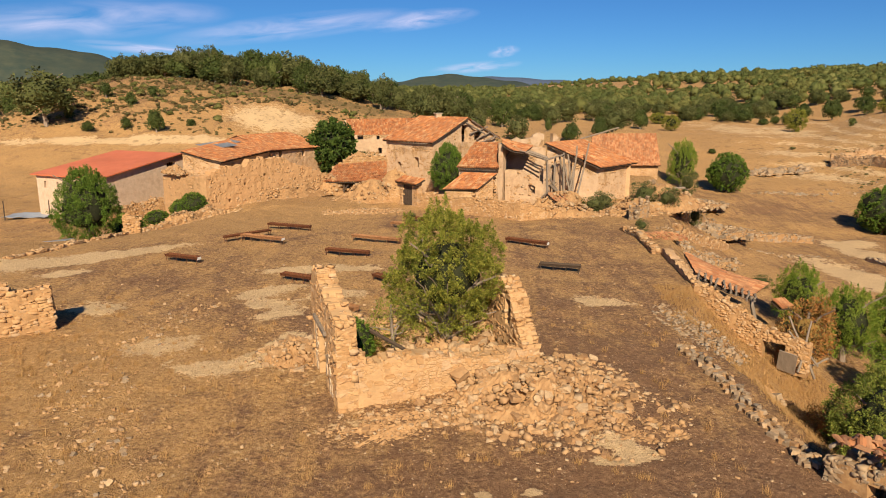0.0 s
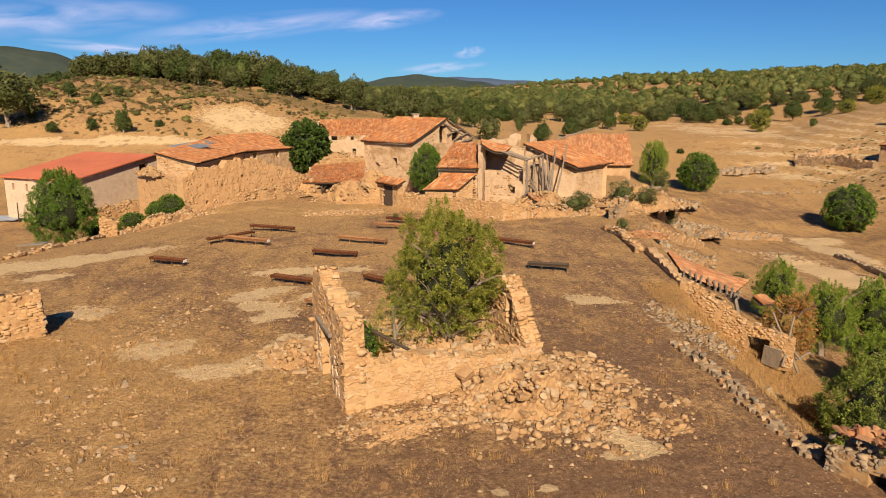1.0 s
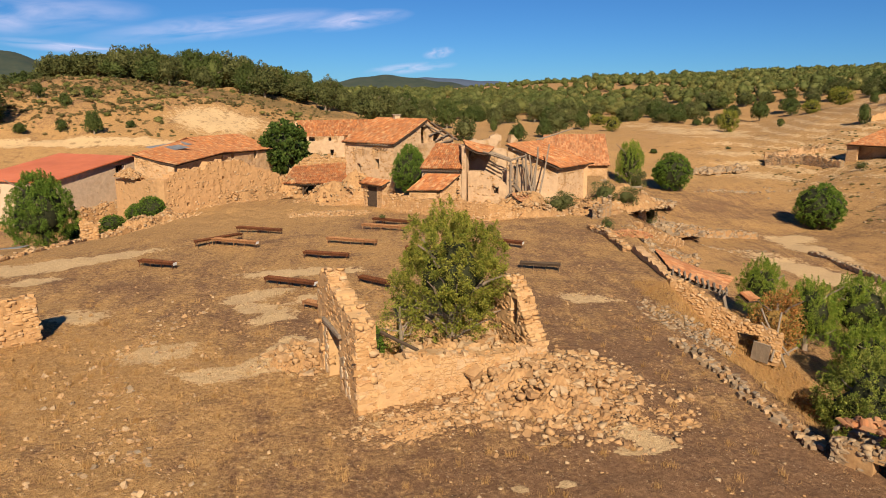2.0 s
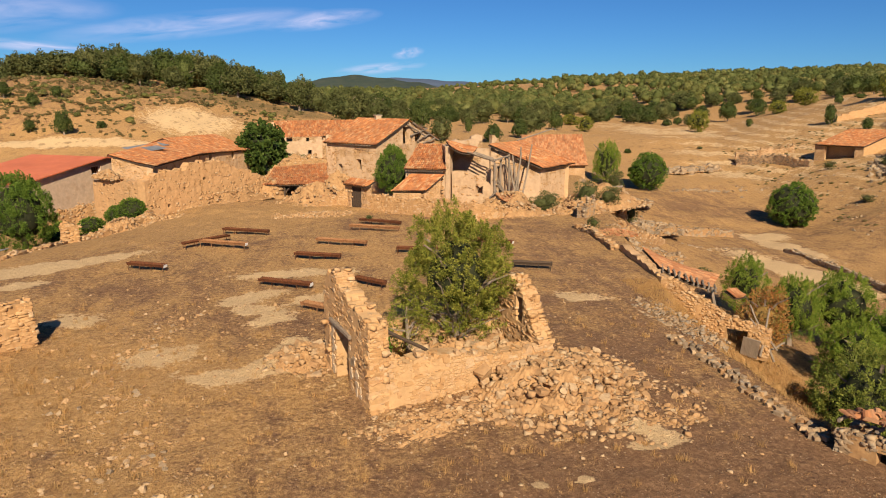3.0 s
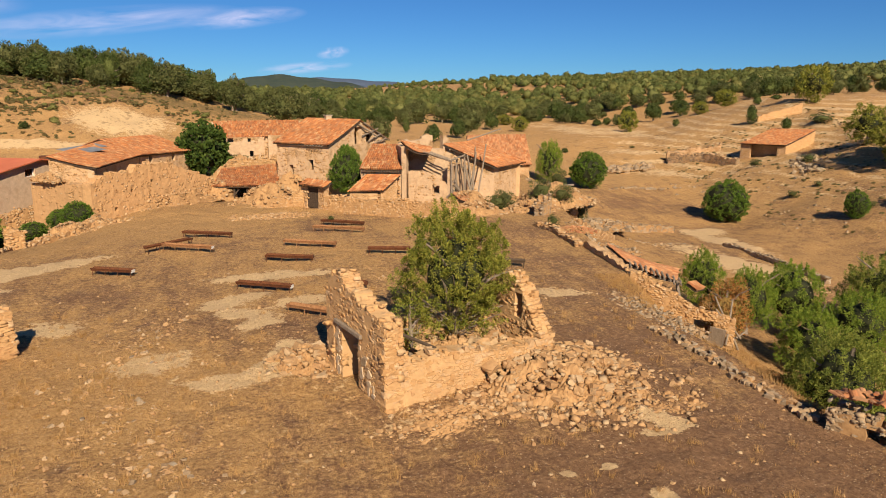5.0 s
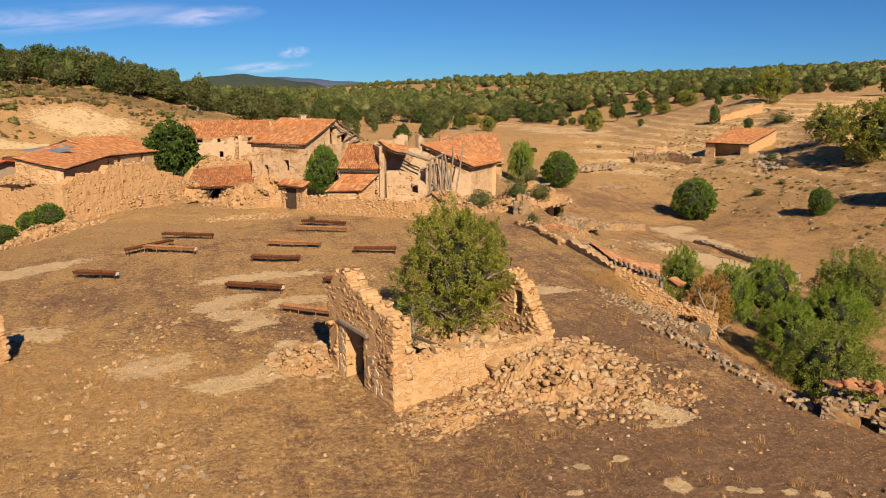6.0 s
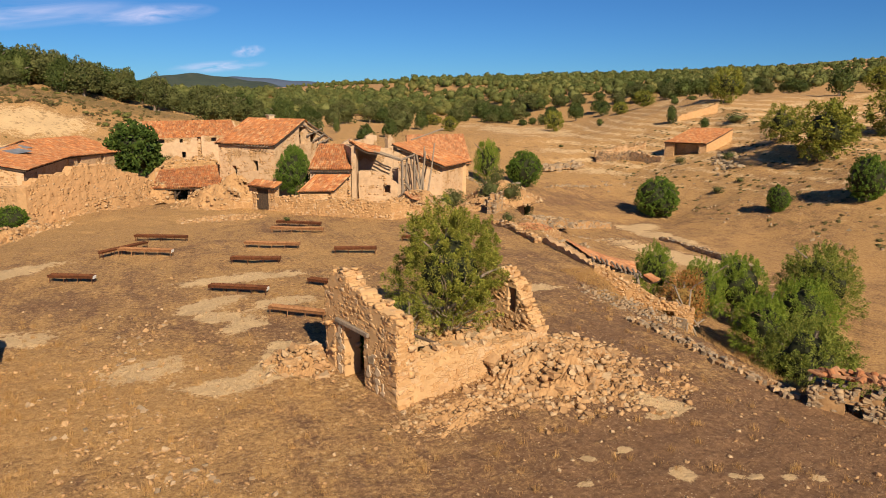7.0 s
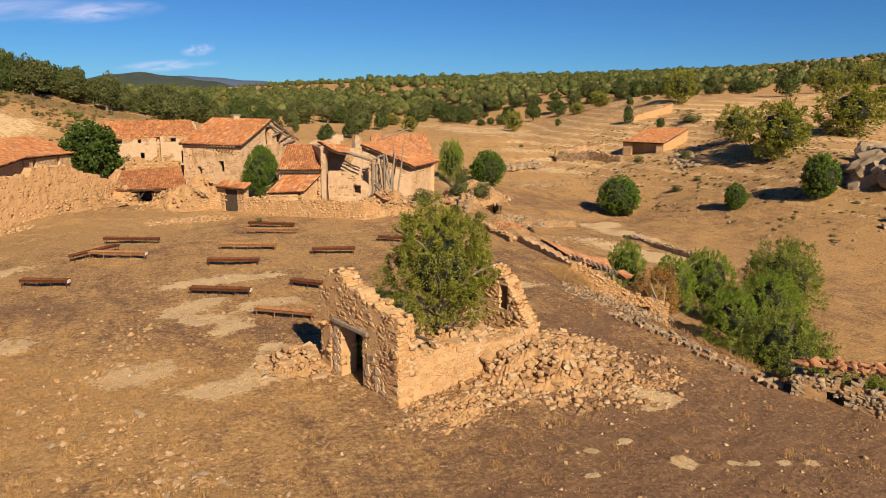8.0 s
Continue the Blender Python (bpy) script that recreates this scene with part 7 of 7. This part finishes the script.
# ================================================================ litter of the ground
def near_spot(rng):
    return rng.uniform(-17, 10), 11.5 + 26 * rng.random() ** 1.6


rng = random.Random(41)
spots = []
while len(spots) < 4200:
    x, y = near_spot(rng)
    band = 0.25 + 0.9 * math.exp(-((x + 9.5 - 0.5 * (y - 20)) / 2.2) ** 2) + 0.9 * math.exp(-((x - 1.5) / 4.5) ** 2 - ((y - 18.4) / 1.6) ** 2)
    if rng.random() < band:
        spots.append((x, y, lz(x, y) + 0.005, 0.015 + 0.10 * rng.random() ** 4.5))
scatter_stones("ground_stones", "small ochre and grey stones strewn over the yard", spots, ANGULAR, STONE_MIX, "stones", 90)


line = [(-7.9, 14.2), (-8.4, 16.2), (-9.3, 18.4), (-11.6, 21.2), (-11.6, 24.4), (-10.8, 27.2), (-10.2, 30.2)]
rng = random.Random(43)
spots = []
for i in range(1100):
    k = rng.random() * (len(line) - 1)
    a, b = Vector(line[int(k)]), Vector(line[int(k) + 1])
    p = a.lerp(b, k % 1) + Vector((rng.gauss(0, 0.75), rng.gauss(0, 0.6)))
    if waves(p.x, p.y, 3.1, 0.8) > -0.25:
        spots.append((p.x, p.y, lz(p.x, p.y) - 0.01, 0.025 + 0.15 * rng.random() ** 3.2))
scatter_stones("half_buried_stones", "line of half-buried grey and ochre stones across the yard", spots, ANGULAR + STONES_GREY, STONE_MIX, "stones", 90)


def grass(name, label, count, spot, seed, height=(0.08, 0.28), blades=7):
    rng = np.random.default_rng(seed)
    pr = random.Random(seed)
    pts = []
    while len(pts) < count:
        x, y = spot(pr)
        if x is not None:
            pts.append((x, y, lz(x, y)))
    p = np.repeat(np.array(pts), blades, 0)
    n = len(p)
    p[:, :2] += rng.normal(size=(n, 2)) * 0.06
    a = rng.random(n) * 6.283
    h = rng.uniform(*height, n)
    lean = np.stack([np.cos(a), np.sin(a), 0 * a], 1) * (h * rng.uniform(0.2, 0.9, n))[:, None]
    side = np.stack([-np.sin(a), np.cos(a), 0 * a], 1) * 0.007
    tip = p + lean + np.array([0, 0, 1.0]) * h[:, None]
    verts = np.stack([p - side - [0, 0, 0.03], p + side - [0, 0, 0.03], tip], 1).reshape(-1, 3)
    me = mesh_of(name, verts, np.arange(n * 3).reshape(-1, 3), DRY_GRASS)
    tagged(new(name, me), label, "grass", kind="stuff")


def tuft_spot(rng):
    x, y = rng.uniform(-18, 11), 11.5 + 30 * rng.random() ** 1.5
    k = float(0.10 + 0.75 * blob(x, y, -12, 24, 4.5, 4, 30) + 0.25 * blob(x, y, -8, 16, 6, 4) + 0.2 * waves(x, y, 3.7, 2.2))
    return (x, y) if rng.random() < k else (None, None)


def bank_spot(rng):
    x, y = rng.uniform(10.2, 18), rng.uniform(17, 34)
    return (x, y)


grass("dry_grass", "tufts of dry yellow grass in the yard", 2600, tuft_spot, 5, (0.03, 0.10), 9)
def clump_spot(rng):
    x, y = rng.uniform(-17, 9), 11.8 + 22 * rng.random() ** 1.4
    k = float(0.12 + 0.7 * blob(x, y, -12.5, 23, 3.5, 5, 20) + 0.3 * blob(x, y, 2, 16.5, 3, 1.5))
    return (x, y) if rng.random() < k else (None, None)


grass("grass_clump", "taller golden clumps of dry grass in the yard", 420, clump_spot, 9, (0.08, 0.24), 34)
grass("dry_grass", "long dry grass on the bank below the yard", 7000, bank_spot, 6, (0.08, 0.26), 8)

# ================================================================ small things to the left
trap = thing("tarpaulin", (-41.5, 70.9, lz(-41.5, 70.9) + 0.1), "grey-blue tarpaulin lying on the ground by the fence", "tarpaulin")
bm = bmesh.new()
bmesh.ops.create_grid(bm, x_segments=16, y_segments=8, size=0.5)
for v in bm.verts:
    v.co = Vector((v.co.x * 4.4, v.co.y * 3.0, 0.25 + 0.12 * noise.noise(v.co * 5)))
bmesh.ops.solidify(bm, geom=bm.faces[:], thickness=0.03)
part("sheet", bm, TARP, trap)
for x, y in ((-43.4, 69.6), (-42.0, 74.5), (-38.9, 69.6), (-39.5, 73.0)):
    post = thing("fence_post", (x, y, lz(x, y)), "thin dark wooden fence post", "post", group="fence posts by the tarpaulin")
    bm = bmesh.new()
    pole(bm, (0, 0, -0.2), (0.03, 0, 1.9), 0.06, 0.05, 6, 0.01, 2)
    part("shaft", bm, WOOD_DARK, post)
drum = thing("water_tank", (-30.0, 86.5, 1.4), "rusty brown water tank behind the ruined wall", "tank")
bm = bmesh.new()
bmesh.ops.create_cone(bm, cap_ends=True, segments=24, radius1=1.1, radius2=1.05, depth=1.1, matrix=Matrix.Translation((0, 0, 0.55)))
bmesh.ops.bevel(bm, geom=[e for e in bm.edges if len(e.link_faces) == 2 and e.calc_face_angle() > 1], offset=0.06, segments=2, affect="EDGES")
part("shell", bm, RUST, drum)
bm = bmesh.new()
pole(bm, (-0.9, 0, -4), (-0.9, 0, 0.1), 0.08, 0.08, 6, 0, 1, 1)
pole(bm, (0.9, 0, -4), (0.9, 0, 0.1), 0.08, 0.08, 6, 0, 1, 1)
part("stand", bm, RUST, drum)
sheet = thing("metal_sheet", (-27.4, 49.6, lz(-27.4, 49.6) + 0.2), "grey metal sheet lying by the terrace juniper", "sheet")
flat_part(sheet, "sheet", [(-28.4, 49.4, lz(-28.3, 49.6) + 0.2), (-26.6, 49.2, lz(-26.8, 49.6) + 0.25), (-26.4, 50.1, lz(-26.8, 50.4) + 0.4), (-28.2, 50.3, lz(-28.3, 50.6) + 0.35)], 0.03, SHEET)

# ================================================================ thin high clouds
def cloud_material():
    m, nt, bsdf = material("cirrus")
    mp = nt.nodes.new("ShaderNodeMapping")
    mp.inputs["Scale"].default_value = (1.6, 1.0, 1.0)
    mp.inputs["Rotation"].default_value = (0, 0, radians(-8))
    v = coords(nt)
    shift = nt.nodes.new("ShaderNodeVectorMath")
    nt.links.new(v, shift.inputs[0])
    nt.links.new(nt.nodes.new("ShaderNodeObjectInfo").outputs["Location"], shift.inputs[1])
    nt.links.new(shift.outputs["Vector"], mp.inputs["Vector"])
    n = noise_node(nt, 1.3, 5, 0.52, mp.outputs["Vector"])
    n.inputs["Distortion"].default_value = 0.6
    sep = nt.nodes.new("ShaderNodeSeparateXYZ")
    nt.links.new(v, sep.inputs["Vector"])
    edge = maths(nt, "SUBTRACT", 1.0, maths(nt, "SQRT", maths(nt, "ADD", maths(nt, "MULTIPLY", sep.outputs["X"], sep.outputs["X"]), maths(nt, "MULTIPLY", sep.outputs["Y"], sep.outputs["Y"]))))
    a = maths(nt, "MULTIPLY", ramp(nt, n.outputs["Fac"], [(0.30, 0.0), (0.72, 1.0)]), ramp(nt, edge, [(0.0, 0.0), (0.75, 1.0)]))
    glow = nt.nodes.new("ShaderNodeEmission")
    glow.inputs["Color"].default_value = (0.54, 0.51, 0.66, 1)
    glow.inputs["Strength"].default_value = 1.0
    clear = nt.nodes.new("ShaderNodeBsdfTransparent")
    both = nt.nodes.new("ShaderNodeMixShader")
    nt.links.new(maths(nt, "MULTIPLY", a, 0.62), both.inputs["Fac"])
    nt.links.new(clear.outputs["BSDF"], both.inputs[1])
    nt.links.new(glow.outputs["Emission"], both.inputs[2])
    nt.links.new(both.outputs["Shader"], nt.nodes["Material Output"].inputs["Surface"])
    return m


CIRRUS = cloud_material()


def cloud(bearing, elevation, wide, high, lean, seed):
    """A thin cloud sheet 4.2 km off: bearing and elevation in degrees."""
    r = 4200
    b, e = radians(bearing), radians(elevation)
    at = (r * math.sin(b), r * math.cos(b), 9.5 + r * math.tan(e))
    n = 24
    verts = [(math.cos(2 * math.pi * i / n), math.sin(2 * math.pi * i / n), 0) for i in range(n)]
    ob = put("cloud", mesh_of("cloud", [(0, 0, 0)] + verts, [(0, i + 1, (i + 1) % n + 1) for i in range(n)], CIRRUS), m=pose(*at, 90, lean, -bearing) @ Matrix.Diagonal((wide / 2, high / 2, 1, 1)))
    tagged(ob, "thin white cirrus streak high over the hills", "cloud", kind="structure")


cloud(-25.5, 4.8, 1500, 210, -5, 1)
cloud(-11.5, 4.7, 1500, 150, -7, 2)
cloud(-1.9, 5.3, 720, 115, -7, 3)
cloud(4.7, 2.95, 200, 70, -9, 4)
cloud(2.5, 1.8, 560, 70, -5, 5)
cloud(-21.0, 2.9, 900, 70, 4, 6)
